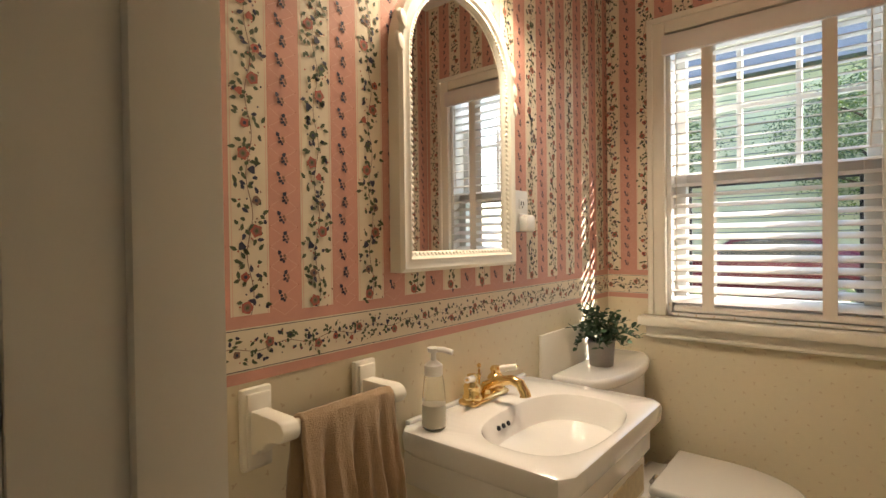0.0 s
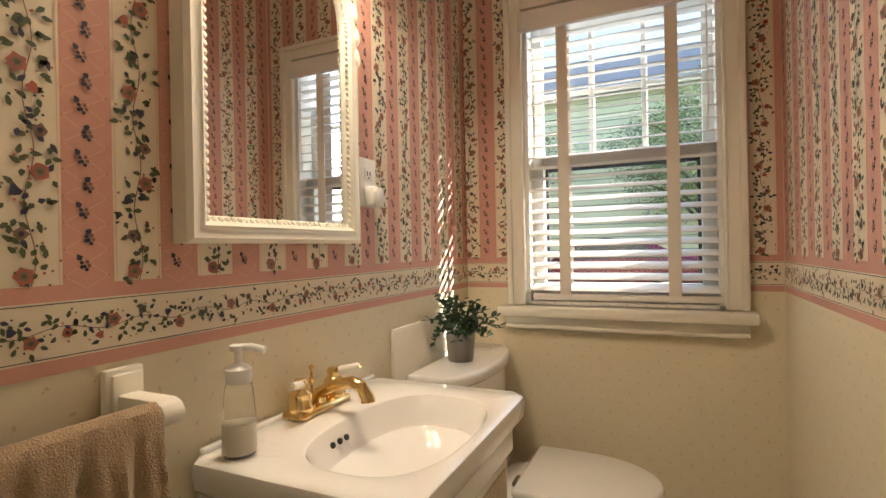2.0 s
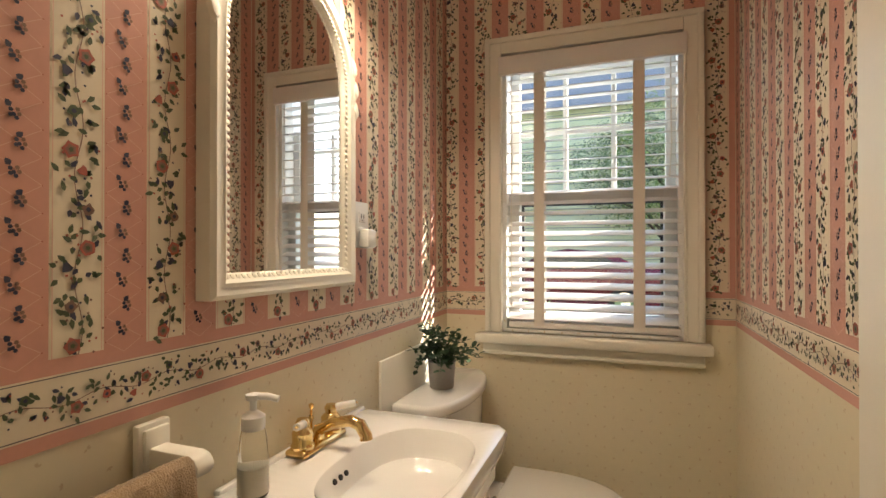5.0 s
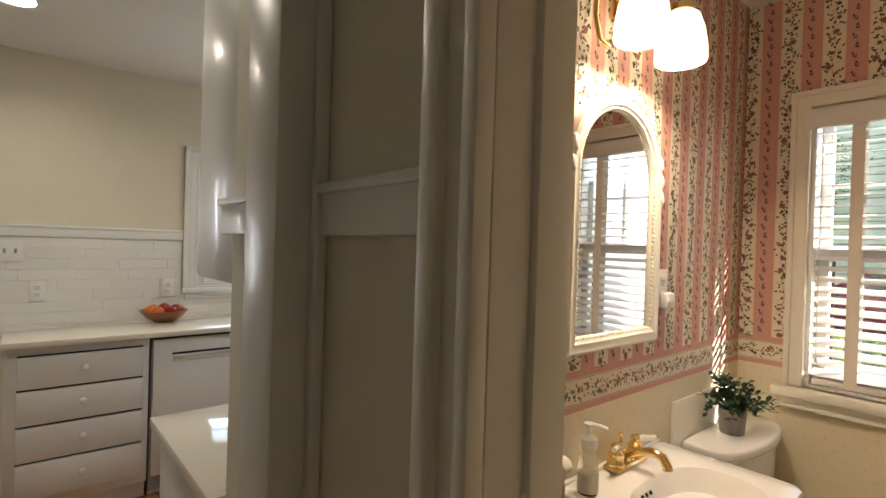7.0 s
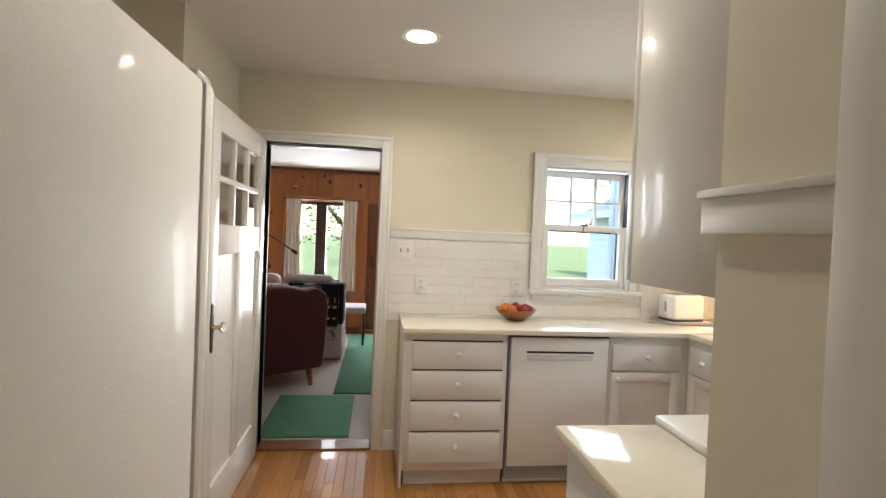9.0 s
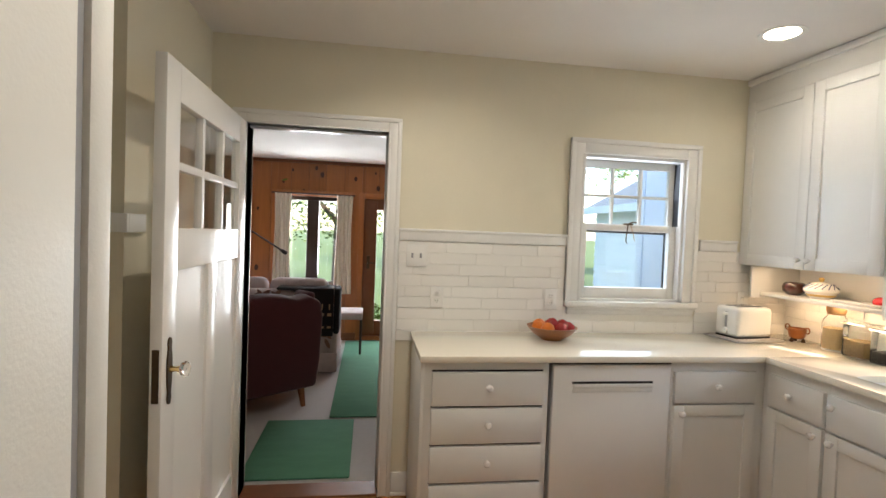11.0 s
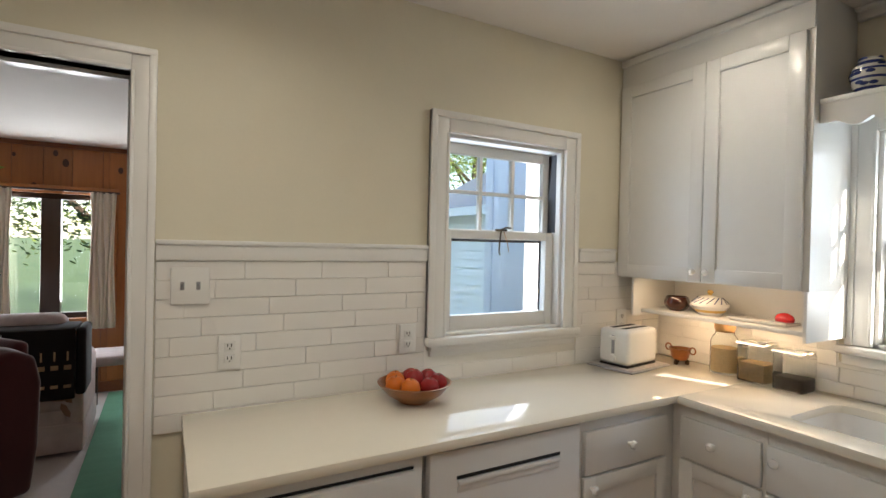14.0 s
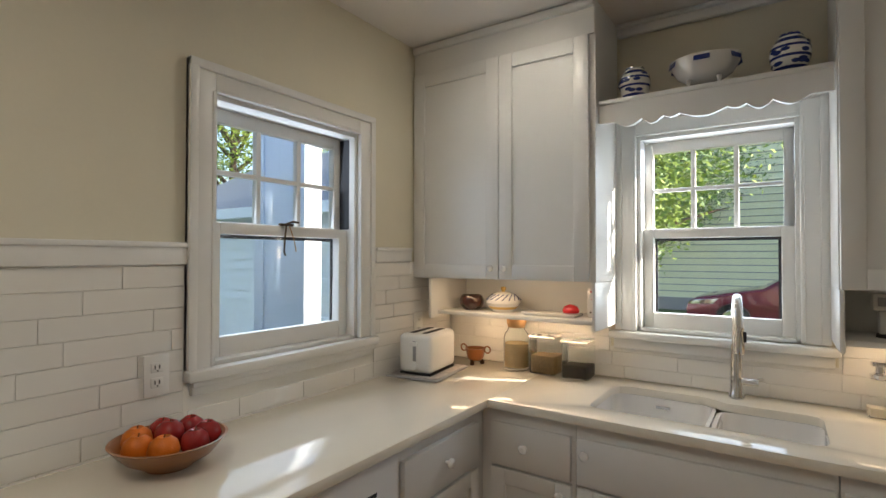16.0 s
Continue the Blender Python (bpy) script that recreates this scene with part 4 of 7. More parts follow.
def slab(x0, x1, z0, z1, d=0.0, bev=0.003):
    return box(x0, x1, DY0 + d, DY1 - d, z0, z1, bev)


frame_parts = [slab(DX1 - st, DX1, 0.012, DZ1), slab(DX0, DX0 + 0.13, 0.012, DZ1), slab(DX0 + 0.13, DX1 - st, DZ1 - 0.125, DZ1), slab(DX0 + 0.13, DX1 - st, 1.30, 1.44), slab(DX0 + 0.13, DX1 - st, 0.012, 0.24)]
gx0, gx1, gz0, gz1 = DX0 + 0.13, DX1 - st, 1.44, DZ1 - 0.125
frame_parts += [slab((gx0 + gx1) / 2 - 0.055, (gx0 + gx1) / 2 + 0.055, 0.24, 1.30)]
leaf = part("leaf", merge(*frame_parts), WHITE, gd)
part("panel", box(gx0, (gx0 + gx1) / 2 - 0.055, DY0 + 0.012, DY1 - 0.012, 0.24, 1.30), WHITE, leaf)
part("panel", box((gx0 + gx1) / 2 + 0.055, gx1, DY0 + 0.012, DY1 - 0.012, 0.24, 1.30), WHITE, leaf)
for i in (1, 2):
    c = gx0 + (gx1 - gx0) * i / 3
    part("muntin", slab(c - 0.014, c + 0.014, gz0, gz1, 0.004), WHITE, leaf)
part("muntin", slab(gx0, gx1, (gz0 + gz1) / 2 - 0.014, (gz0 + gz1) / 2 + 0.014, 0.0045), WHITE, leaf)
part("pane", box(gx0, gx1, -0.7255, -0.7225, gz0, gz1), PANE, leaf).visible_shadow = False
kx, kz = DX1 - 0.055, 0.985
esc = [(0, 0.105), (0.012, 0.10), (0.016, 0.085), (0.012, 0.065), (0.019, 0.045), (0.022, 0.0), (0.018, -0.05), (0.012, -0.075), (0.017, -0.095), (0.010, -0.112), (0, -0.116)]
esc = esc + [(-u, v) for u, v in esc[-2:0:-1]]
part("escutcheon", bevelled(prism([(kx + u, kz + v) for u, v in esc], DY1, DY1 + 0.005, "y"), 0.0015, 1), BRONZE, leaf, "dark bronze door plate")
part("knob_shank", moved(lathe([(0.010, 0), (0.008, 0.02), (0.012, 0.03), (0, 0.031)], 14), Matrix.Translation((kx, DY1 + 0.005, kz)) @ pose(0, 0, 0, -90, 0, 0)), BRASS, leaf)
part("glass_knob", moved(lathe([(0.009, 0.028), (0.022, 0.036), (0.026, 0.046), (0.022, 0.056), (0.010, 0.060), (0, 0.060)], 12), Matrix.Translation((kx, DY1 + 0.005, kz)) @ pose(0, 0, 0, -90, 0, 0)), CRYSTAL, leaf, "faceted clear glass knob")
part("latch_plate", box(DX1 - 0.001, DX1 + 0.002, DY0 + 0.008, DY1 - 0.008, 0.89, 1.06), BRONZE, leaf)
for hz in (0.25, 1.75):
    part("hinge", tube([(DX0 - 0.006, DY0 + 0.006, hz), (DX0 - 0.006, DY0 + 0.006, hz + 0.09)], 0.007, 8), WHITE, leaf)

# recessed lights; the fitting at (-1.15, 0.185) is added, not a known one
for px, py in DOWNLIGHTS:
    t = thing("recessed_light", (px, py, CH), "round recessed ceiling downlight, switched on", "ceiling light", "recessed lights")
    part("trim_ring", lathe([(0.072, 0.0), (0.100, -0.004), (0.100, 0.0)], 32, (px, py, CH - 0.001)), WHITE, t)
    part("lens", lathe([(0, -0.003), (0.072, -0.002), (0.072, 0.0)], 32, (px, py, CH - 0.0005)), BULB, t)


# switches, outlets
def plate(name, axis, at, w, h, label):
    x, y, z = at
    t = thing(name, at, label, "outlet" if name == "power_outlet" else "switch", "wall plates")

    def put(b):
        return moved(b, Matrix.Translation((x, y, z)) @ (pose(0, 0, 0, 0, 0, 90) if axis == "x" else (pose(0, 0, 0, 0, 0, 0) if axis == "y" else pose(0, 0, 0, 0, 0, -90))))
    part("cover", put(box(-w / 2, w / 2, -0.006, 0, -h / 2, h / 2, 0.003)), PLASTIC, t)
    if name == "power_outlet":
        for dz in (-0.021, 0.021):
            s = part("socket", put(box(-0.017, 0.017, -0.0085, -0.004, dz - 0.014, dz + 0.014, 0.003)), PLASTIC, t)
            part("slots", put(merge(box(-0.008, -0.005, -0.0092, -0.008, dz - 0.004, dz + 0.007), box(0.004, 0.007, -0.0092, -0.008, dz - 0.004, dz + 0.007), box(-0.002, 0.002, -0.0092, -0.008, dz - 0.011, dz - 0.007))), BLACK, s)
    else:
        for dx in ((-0.023, 0.023) if w > 0.1 else (0,)):
            part("toggle", put(merge(box(dx - 0.006, dx + 0.006, -0.0075, -0.005, -0.013, 0.013, 0.001), box(dx - 0.004, dx + 0.004, -0.017, -0.005, 0.0, 0.009, 0.002))), GREYP, t)
    return t


plate("light_switch", "x", (WX + 0.012, 0.182, 1.331), 0.112, 0.118, "white double toggle switch plate on tile")
plate("power_outlet", "x", (WX + 0.012, 0.302, 1.108), 0.070, 0.114, "white duplex outlet on tile")
plate("power_outlet", "x", (WX + 0.012, 0.957, 1.106), 0.070, 0.114, "white duplex outlet beside the window")
plate("power_outlet", "x", (WX + 0.012, 2.17, 1.115), 0.070, 0.114, "white duplex outlet behind the toaster")

# things on the worktop
bw = thing("fruit_bowl", (-2.735, 0.905, CT1), "turned wooden bowl full of oranges and red apples", "bowl")
part("bowl", lathe([(0, 0.0), (0.055, 0.0), (0.06, 0.006), (0.10, 0.03), (0.128, 0.062), (0.134, 0.070), (0.128, 0.071), (0.095, 0.04), (0.05, 0.014), (0, 0.012)], 44, (-2.735, 0.905, CT1)), BOWLW, bw)
random.seed(4)
spots = [(-0.06, -0.05), (0.0, -0.075), (0.06, -0.045), (-0.075, 0.02), (0.0, 0.0), (0.07, 0.025), (-0.03, 0.07), (0.04, 0.075)]
for i, (dx, dy) in enumerate(spots):
    o = dy < 0.0
    r = 0.036 if o else 0.035
    f = thing("orange" if o else "apple", (-2.735 + dx, 0.905 + dy, CT1 + 0.05), "ripe orange in the wooden bowl" if o else "red apple in the wooden bowl", "fruit", "fruit in the bowl")
    zz = CT1 + 0.062 + (0.016 if abs(dx) + abs(dy) < 0.06 else 0.0) + 0.004 * random.random()
    part("flesh", lathe([(0, -r * 0.94), (r * 0.35, -r * 0.93), (r * 0.75, -r * 0.62), (r, 0), (r * 0.84, r * 0.58), (r * 0.4, r * 0.93), (r * 0.1, r * 0.86), (0, r * 0.8)], 20, (-2.735 + dx, 0.905 + dy, zz)), ORANGE if o else PLUM, f)
    part("stem", tube([(-2.735 + dx, 0.905 + dy, zz + r * 0.75), (-2.733 + dx, 0.907 + dy, zz + r * 1.08)], 0.0016, 6), LEGW, f)

tray = thing("trivet_tray", (-2.795, 2.08, CT1), "flat patterned tray under the toaster", "tray")
part("base", moved(box(-0.125, 0.125, -0.165, 0.165, 0.0, 0.008, 0.004), Matrix.Translation((-2.79, 2.09, CT1 + 0.001)) @ pose(0, 0, 0, 0, 0, 8)), GREYP, tray)
part("surface", moved(box(-0.115, 0.115, -0.155, 0.155, 0.0, 0.003, 0.001), Matrix.Translation((-2.79, 2.09, CT1 + 0.0095)) @ pose(0, 0, 0, 0, 0, 8)), mat("mottled_tray", (0.42, 0.38, 0.36), 0.4, grain=0.6, scale=45), tray)
toas = thing("toaster", (-2.79, 2.085, CT1 + 0.013), "white two-slot toaster with rounded edges", "toaster", turn=8)
part("body", bevelled(box(-0.080, 0.080, -0.125, 0.125, 0.008, 0.175), 0.022, 4), PLASTIC, toas, local=True)
part("base", box(-0.076, 0.076, -0.12, 0.12, 0.0, 0.010, 0.003), BLACK, toas, local=True)
part("slots", merge(box(-0.045, -0.018, -0.09, 0.09, 0.174, 0.1765, 0.001), box(0.016, 0.043, -0.09, 0.09, 0.174, 0.1765, 0.001)), BLACK, toas, local=True)
part("lever_slot", box(-0.008, 0.008, -0.1268, -0.124, 0.06, 0.145, 0.001), GREYP, toas, local=True)
part("lever", box(-0.016, 0.016, -0.140, -0.126, 0.125, 0.142, 0.004), PLASTIC, toas, local=True)
part("dial", moved(lathe([(0, 0.012), (0.015, 0.012), (0.017, 0)], 18), Matrix.Translation((0, -0.125, 0.038)) @ pose(0, 0, 0, 90, 0, 0)), PLASTIC, toas, local=True)
part("cable", tube([(-0.02, 0.12, 0.03), (-0.06, 0.17, 0.04), (-0.10, 0.16, 0.12), (-0.113, 0.11, 0.195)], 0.0035, 8), GREYP, toas, local=True)

cp = thing("copper_pot", (-2.70, 2.355, CT1), "small copper pot with ring handles and feet", "pot")
c = (-2.70, 2.355, CT1)
part("bowl", lathe([(0, 0.022), (0.030, 0.022), (0.040, 0.035), (0.048, 0.075), (0.052, 0.080), (0.046, 0.080), (0.036, 0.04), (0, 0.028)], 28, c), COPPER, cp)
for sx in (-1, 1):
    ring = [(c[0] + sx * (0.066 + 0.016 * math.cos(a)), c[1], c[2] + 0.076 + 0.016 * math.sin(a)) for a in [2 * math.pi * i / 14 for i in range(15)]]
    part("handle", tube(ring, 0.0035, 8), COPPER, cp)
for a in (30, 150, 270):
    part("foot", lathe([(0, 0), (0.010, 0.002), (0.011, 0.012), (0.006, 0.022), (0, 0.03)], 12, (c[0] + 0.032 * math.cos(radians(a)), c[1] + 0.032 * math.sin(radians(a)), c[2])), BRONZE, cp)


def square_jar(x, y, s, h, fill, fh, label, cork=False):
    t = thing("glass_jar", (x, y, CT1), label, "jar", "storage jars")
    if cork:
        part("glass", lathe([(0, 0.002), (s * 0.92, 0.002), (s, 0.01), (s, h * 0.62), (s * 0.9, h * 0.70), (s * 0.66, h * 0.78), (s * 0.68, h * 0.88), (s * 0.62, h * 0.88), (s * 0.60, h * 0.79), (s * 0.86, h * 0.69), (s * 0.95, h * 0.6), (s * 0.95, 0.012), (0, 0.008)], 28, (x, y, CT1)), JARGLASS, t)
        part("contents", lathe([(0, 0.009), (s * 0.92, 0.012), (s * 0.92, fh), (0, fh + 0.006)], 24, (x, y, CT1)), fill, t)
        part("lid", lathe([(0, h * 0.82), (s * 0.62, h * 0.82), (s * 0.74, h * 0.89), (s * 0.76, h), (0, h)], 24, (x, y, CT1)), CORK, t)
    else:
        part("glass", bevelled(box(x - s, x + s, y - s, y + s, CT1 + 0.001, CT1 + h * 0.93), 0.010, 3), JARGLASS, t)
        part("contents", bevelled(box(x - s * 0.9, x + s * 0.9, y - s * 0.9, y + s * 0.9, CT1 + 0.006, CT1 + fh), 0.008, 2), fill, t)
        part("lid", box(x - s * 0.98, x + s * 0.98, y - s * 0.98, y + s * 0.98, CT1 + h * 0.935, CT1 + h, 0.006), JARGLASS, t)
        part("clasp", tube([(x - s, y - s * 1.02, CT1 + h * 0.94), (x + s, y - s * 1.02, CT1 + h * 0.94)], 0.004, 8), CHROME, t)
    return t


square_jar(-2.495, 2.385, 0.060, 0.235, OATS, 0.120, "round glass jar of oats with a cork lid", True)
square_jar(-2.345, 2.385, 0.060, 0.175, TEA, 0.085, "square glass jar of dried herbs with a glass lid")
square_jar(-2.195, 2.375, 0.058, 0.168, COFFEE, 0.060, "square glass jar of dark beans with a glass lid")
# on the open shelf
SH = 1.184
b1 = thing("brown_bowl", (-2.70, 2.32, SH), "dark brown glazed pottery bowl on the shelf", "bowl")
part("bowl", lathe([(0, 0), (0.035, 0), (0.056, 0.02), (0.060, 0.045), (0.050, 0.068), (0.044, 0.070), (0.050, 0.045), (0, 0.012)], 30, (-2.70, 2.32, SH)), DKCER, b1)
b2 = thing("lidded_dish", (-2.53, 2.32, SH), "white lidded dish with blue and ochre stripes", "dish")
part("bowl", lathe([(0, 0), (0.045, 0), (0.055, 0.012), (0.080, 0.042), (0.078, 0.048), (0, 0.048)], 32, (-2.53, 2.32, SH)), GLAZE, b2)
ld = part("lid", lathe([(0.082, 0.048), (0.080, 0.055), (0.050, 0.082), (0.018, 0.092), (0, 0.092)], 32, (-2.53, 2.32, SH)), GLAZE, b2)
part("knob", lathe([(0.008, 0.09), (0.008, 0.098), (0.014, 0.104), (0.010, 0.114), (0, 0.116)], 16, (-2.53, 2.32, SH)), YELLOW, ld)
part("stripe", lathe([(0.0585, 0.014), (0.0675, 0.024), (0.0665, 0.026), (0.0575, 0.016)], 32, (-2.53, 2.32, SH)), YELLOW, b2)
for i in range(16):
    a = 2 * math.pi * i / 16
    part("painted_stripe", tube([(-2.53 + 0.079 * math.cos(a), 2.32 + 0.079 * math.sin(a), SH + 0.056), (-2.53 + 0.052 * math.cos(a + 0.5), 2.32 + 0.052 * math.sin(a + 0.5), SH + 0.0805)], 0.0025, 6), BLUEW, ld)
pl = thing("serving_plate", (-2.29, 2.31, SH), "long white rectangular serving plate", "plate")
part("plate", merge(bevelled(box(-2.40, -2.17, 2.25, 2.37, SH + 0.001, SH + 0.012), 0.005, 2), box(-2.405, -2.165, 2.245, 2.252, SH + 0.008, SH + 0.016, 0.002)), GLAZE, pl)
hk = thing("red_ornament", (-2.205, 2.31, SH + 0.012), "small glossy red ornament lying on the plate", "ornament")
part("body", lathe([(0, 0), (0.03, 0.003), (0.034, 0.014), (0.026, 0.030), (0.010, 0.038), (0, 0.039)], 20, (-2.205, 2.31, SH + 0.013), 1.1, 0.8), RED, hk)
bx = thing("patterned_card", (-2.105, 2.33, SH), "white upright card printed with small dark animal silhouettes", "card")
part("card", box(-2.14, -2.076, 2.325, 2.345, SH + 0.001, SH + 0.122, 0.002), GLAZE, bx)
for i in range(15):
    u, v = random.uniform(-2.135, -2.081), random.uniform(SH + 0.01, SH + 0.115)
    part("print", box(u - 0.004, u + 0.004, 2.3238, 2.3252, v - 0.003, v + 0.003), DKCER if i % 3 else RED, bx)
# right of the sink
sd = thing("soap_dispenser", (-1.20, 2.40, CT1), "clear square soap dispenser with a chrome pump", "soap dispenser")
part("bottle", bevelled(box(-1.235, -1.165, 2.365, 2.435, CT1 + 0.001, CT1 + 0.125), 0.008, 2), JARGLASS, sd)
part("soap", box(-1.229, -1.171, 2.371, 2.429, CT1 + 0.006, CT1 + 0.035, 0.004), SOAP, sd)
part("pump", merge(lathe([(0.026, 0.125), (0.028, 0.14), (0.014, 0.146), (0.012, 0.165), (0.024, 0.168), (0.024, 0.182), (0, 0.183)], 20, (-1.20, 2.40, CT1)), box(-1.206, -1.194, 2.355, 2.40, CT1 + 0.170, CT1 + 0.180, 0.003)), CHROME, sd)
bb = thing("blue_bottle", (-1.08, 2.40, CT1), "blue plastic bottle of dish soap", "bottle")
part("bottle", lathe([(0, 0), (0.03, 0.001), (0.033, 0.01), (0.033, 0.12), (0.022, 0.15), (0.012, 0.16), (0, 0.16)], 20, (-1.08, 2.40, CT1), 1.2, 0.8), BLUEW, bb)
part("cap", lathe([(0.013, 0.16), (0.013, 0.185), (0, 0.186)], 14, (-1.08, 2.40, CT1)), PLASTIC, bb)
tm = thing("kitchen_timer", (-1.195, 2.33, SH), "white upright gadget with a dark foot on the shelf", "gadget")
part("body", merge(box(-1.212, -1.178, 2.315, 2.345, SH + 0.012, SH + 0.085, 0.006), box(-1.228, -1.162, 2.31, 2.35, SH + 0.085, SH + 0.140, 0.010)), PLASTIC, tm)
part("foot", lathe([(0, 0), (0.024, 0.001), (0.022, 0.012), (0, 0.013)], 18, (-1.195, 2.33, SH)), BLACK, tm)
part("display", box(-1.215, -1.175, 2.3085, 2.3105, SH + 0.10, SH + 0.128), GREYP, tm)


# ---- powder room ----
PINK = mat("pink_paper", (0.62, 0.32, 0.25), 0.6, grain=0.05, scale=120, stain=0.03)
IVORY = mat("ivory_paper", (0.76, 0.67, 0.52), 0.6, grain=0.03, scale=120, stain=0.03)
ROSE = mat("rose_print", (0.42, 0.12, 0.08), 0.6, grain=0.15, scale=200)
GREENP = mat("green_print", (0.085, 0.105, 0.05), 0.6, grain=0.2, scale=200)
BLUEP = mat("blue_print", (0.045, 0.045, 0.075), 0.6, grain=0.2, scale=200)
MAUVE = mat("mauve_print", (0.24, 0.14, 0.10), 0.6, grain=0.15, scale=200)
LINE = mat("pale_pink_line", (0.72, 0.45, 0.36), 0.6, grain=0.03)
PRINTS = [PINK, IVORY, ROSE, GREENP, BLUEP, MAUVE, LINE]


class Paper:
    """Printed paper on a wall: flat shapes in wall coordinates (u along, v up), a hair above one another."""

    def __init__(self, axis, face, sign, u0, u1, holes=()):
        self.axis, self.face, self.sign, self.u0, self.u1, self.holes = axis, face, sign, u0, u1, holes
        self.v, self.f, self.m = [], [], []

    def blocked(self, u, v):
        return u < self.u0 or u > self.u1 or any(h[0] < u < h[1] and h[2] < v < h[3] for h in self.holes)

    def poly(self, pts, mi, lift):
        k = len(self.v)
        for u, v in pts:
            w = self.face + self.sign * lift
            self.v.append((w, u, v) if self.axis == "x" else (u, w, v))
        self.f.append(tuple(range(k, k + len(pts))))
        self.m.append(mi)

    def rect(self, a, b, c, d, mi, lift):
        a, b = max(a, self.u0), min(b, self.u1)
        if b <= a:
            return
        us = sorted({a, b, *[min(max(x, a), b) for h in self.holes for x in h[:2]]})
        for p, q in zip(us, us[1:]):
            if q - p < 1e-4:
                continue
            spans = [(c, d)]
            for h in self.holes:
                if h[0] <= p + 1e-6 and h[1] >= q - 1e-6:
                    spans = [s for lo, hi in spans for s in ((lo, min(hi, h[2])), (max(lo, h[3]), hi)) if s[1] - s[0] > 1e-4]
            for lo, hi in spans:
                self.poly([(p, lo), (q, lo), (q, hi), (p, hi)], mi, lift)

    def blob(self, u, v, r, mi, n=7, wob=0.25, lift=0.0024):
        if self.blocked(u, v):
            return
        ph = random.random() * 6
        self.poly([(u + r * (1 + wob * math.sin(5 * a + ph)) * math.cos(a), v + r * (1 + wob * math.sin(5 * a + ph)) * math.sin(a)) for a in [2 * math.pi * i / n for i in range(n)]], mi, lift)

    def leaf(self, u, v, ln, w, ang, mi, lift=0.0023):
        if self.blocked(u, v):
            return
        c, s = math.cos(ang), math.sin(ang)
        self.poly([(u + c * a - s * b, v + s * a + c * b) for a, b in ((0, 0), (ln * 0.35, -w), (ln * 0.75, -w * 0.6), (ln, 0), (ln * 0.7, w * 0.7), (ln * 0.3, w))], mi, lift)

    def stroke(self, pts, w, mi, lift=0.0021):
        for (a, b), (c, d) in zip(pts, pts[1:]):
            if self.blocked(a, b) or self.blocked(c, d):
                continue
            n = Vector((-(d - b), c - a)).normalized() * w
            self.poly([(a - n.x, b - n.y), (c - n.x, d - n.y), (c + n.x, d + n.y), (a + n.x, b + n.y)], mi, lift)

    def garland(self, at, s, length):
        """at(k, side): place along the vine and off it; s: size."""
        n = int(length / s / 0.6)
        pts = []
        for k in range(n * 4):
            q = k / 4 * s * 0.6
            pts.append(at(q, 0.16 * s * math.sin(q / s * 2.0)))
        self.stroke(pts, 0.0005 * s / 0.03, 5)
        for k in range(n):
            q = (k + 0.5) * s * 0.6
            off = 0.16 * s * math.sin(q / s * 2.0)
            side = 1 if k % 2 else -1
            kind = k % 5
            u, v = at(q, off + side * 0.30 * s)
            if kind == 0:
                for r, mi in ((0.25, 2), (0.16, 5), (0.075, 3)):
                    self.blob(u, v, r * s, mi, 10, 0.16, 0.0024 + (0.3 - r) * 0.001)
            elif kind == 2:
                self.blob(u, v, 0.19 * s, random.choice((5, 3, 2)), 9, 0.2)
                self.blob(u, v, 0.08 * s, 4, 6, 0.1, 0.0028)
            elif kind == 4:
                self.blob(u, v, 0.16 * s, random.choice((4, 2)), 8, 0.25)
            for j in range(6):
                u, v = at(q + random.uniform(-0.35, 0.35) * s, off + random.uniform(-0.72, 0.72) * s)
                self.leaf(u, v, random.uniform(0.22, 0.36) * s, 0.085 * s, random.uniform(0, 6.28), random.choice((3, 3, 3, 4)))
            for j in range(3):
                u, v = at(q + random.uniform(-0.3, 0.3) * s, off + random.uniform(-0.8, 0.8) * s)
                self.blob(u, v, 0.045 * s, random.choice((2, 5, 4)), 5, 0)

    def dress(self, phase=0.0):
        z0, z1 = 1.003, 2.435
        # border
        self.rect(self.u0, self.u1, z0, z0 + 0.018, 0, 0.0010)
        self.rect(self.u0, self.u1, z0 + 0.018, z0 + 0.090, 1, 0.0010)
        self.rect(self.u0, self.u1, z0 + 0.090, z0 + 0.110, 0, 0.0010)
        for zz in (z0 + 0.021, z0 + 0.087):
            self.rect(self.u0, self.u1, zz - 0.0006, zz + 0.0006, 4, 0.0016)
        self.garland(lambda q, o: (self.u0 + q, z0 + 0.054 + o * 0.9), 0.033, self.u1 - self.u0)
        # stripes
        per = 0.1335
        u = self.u0 - per + phase
        zs = z0 + 0.110
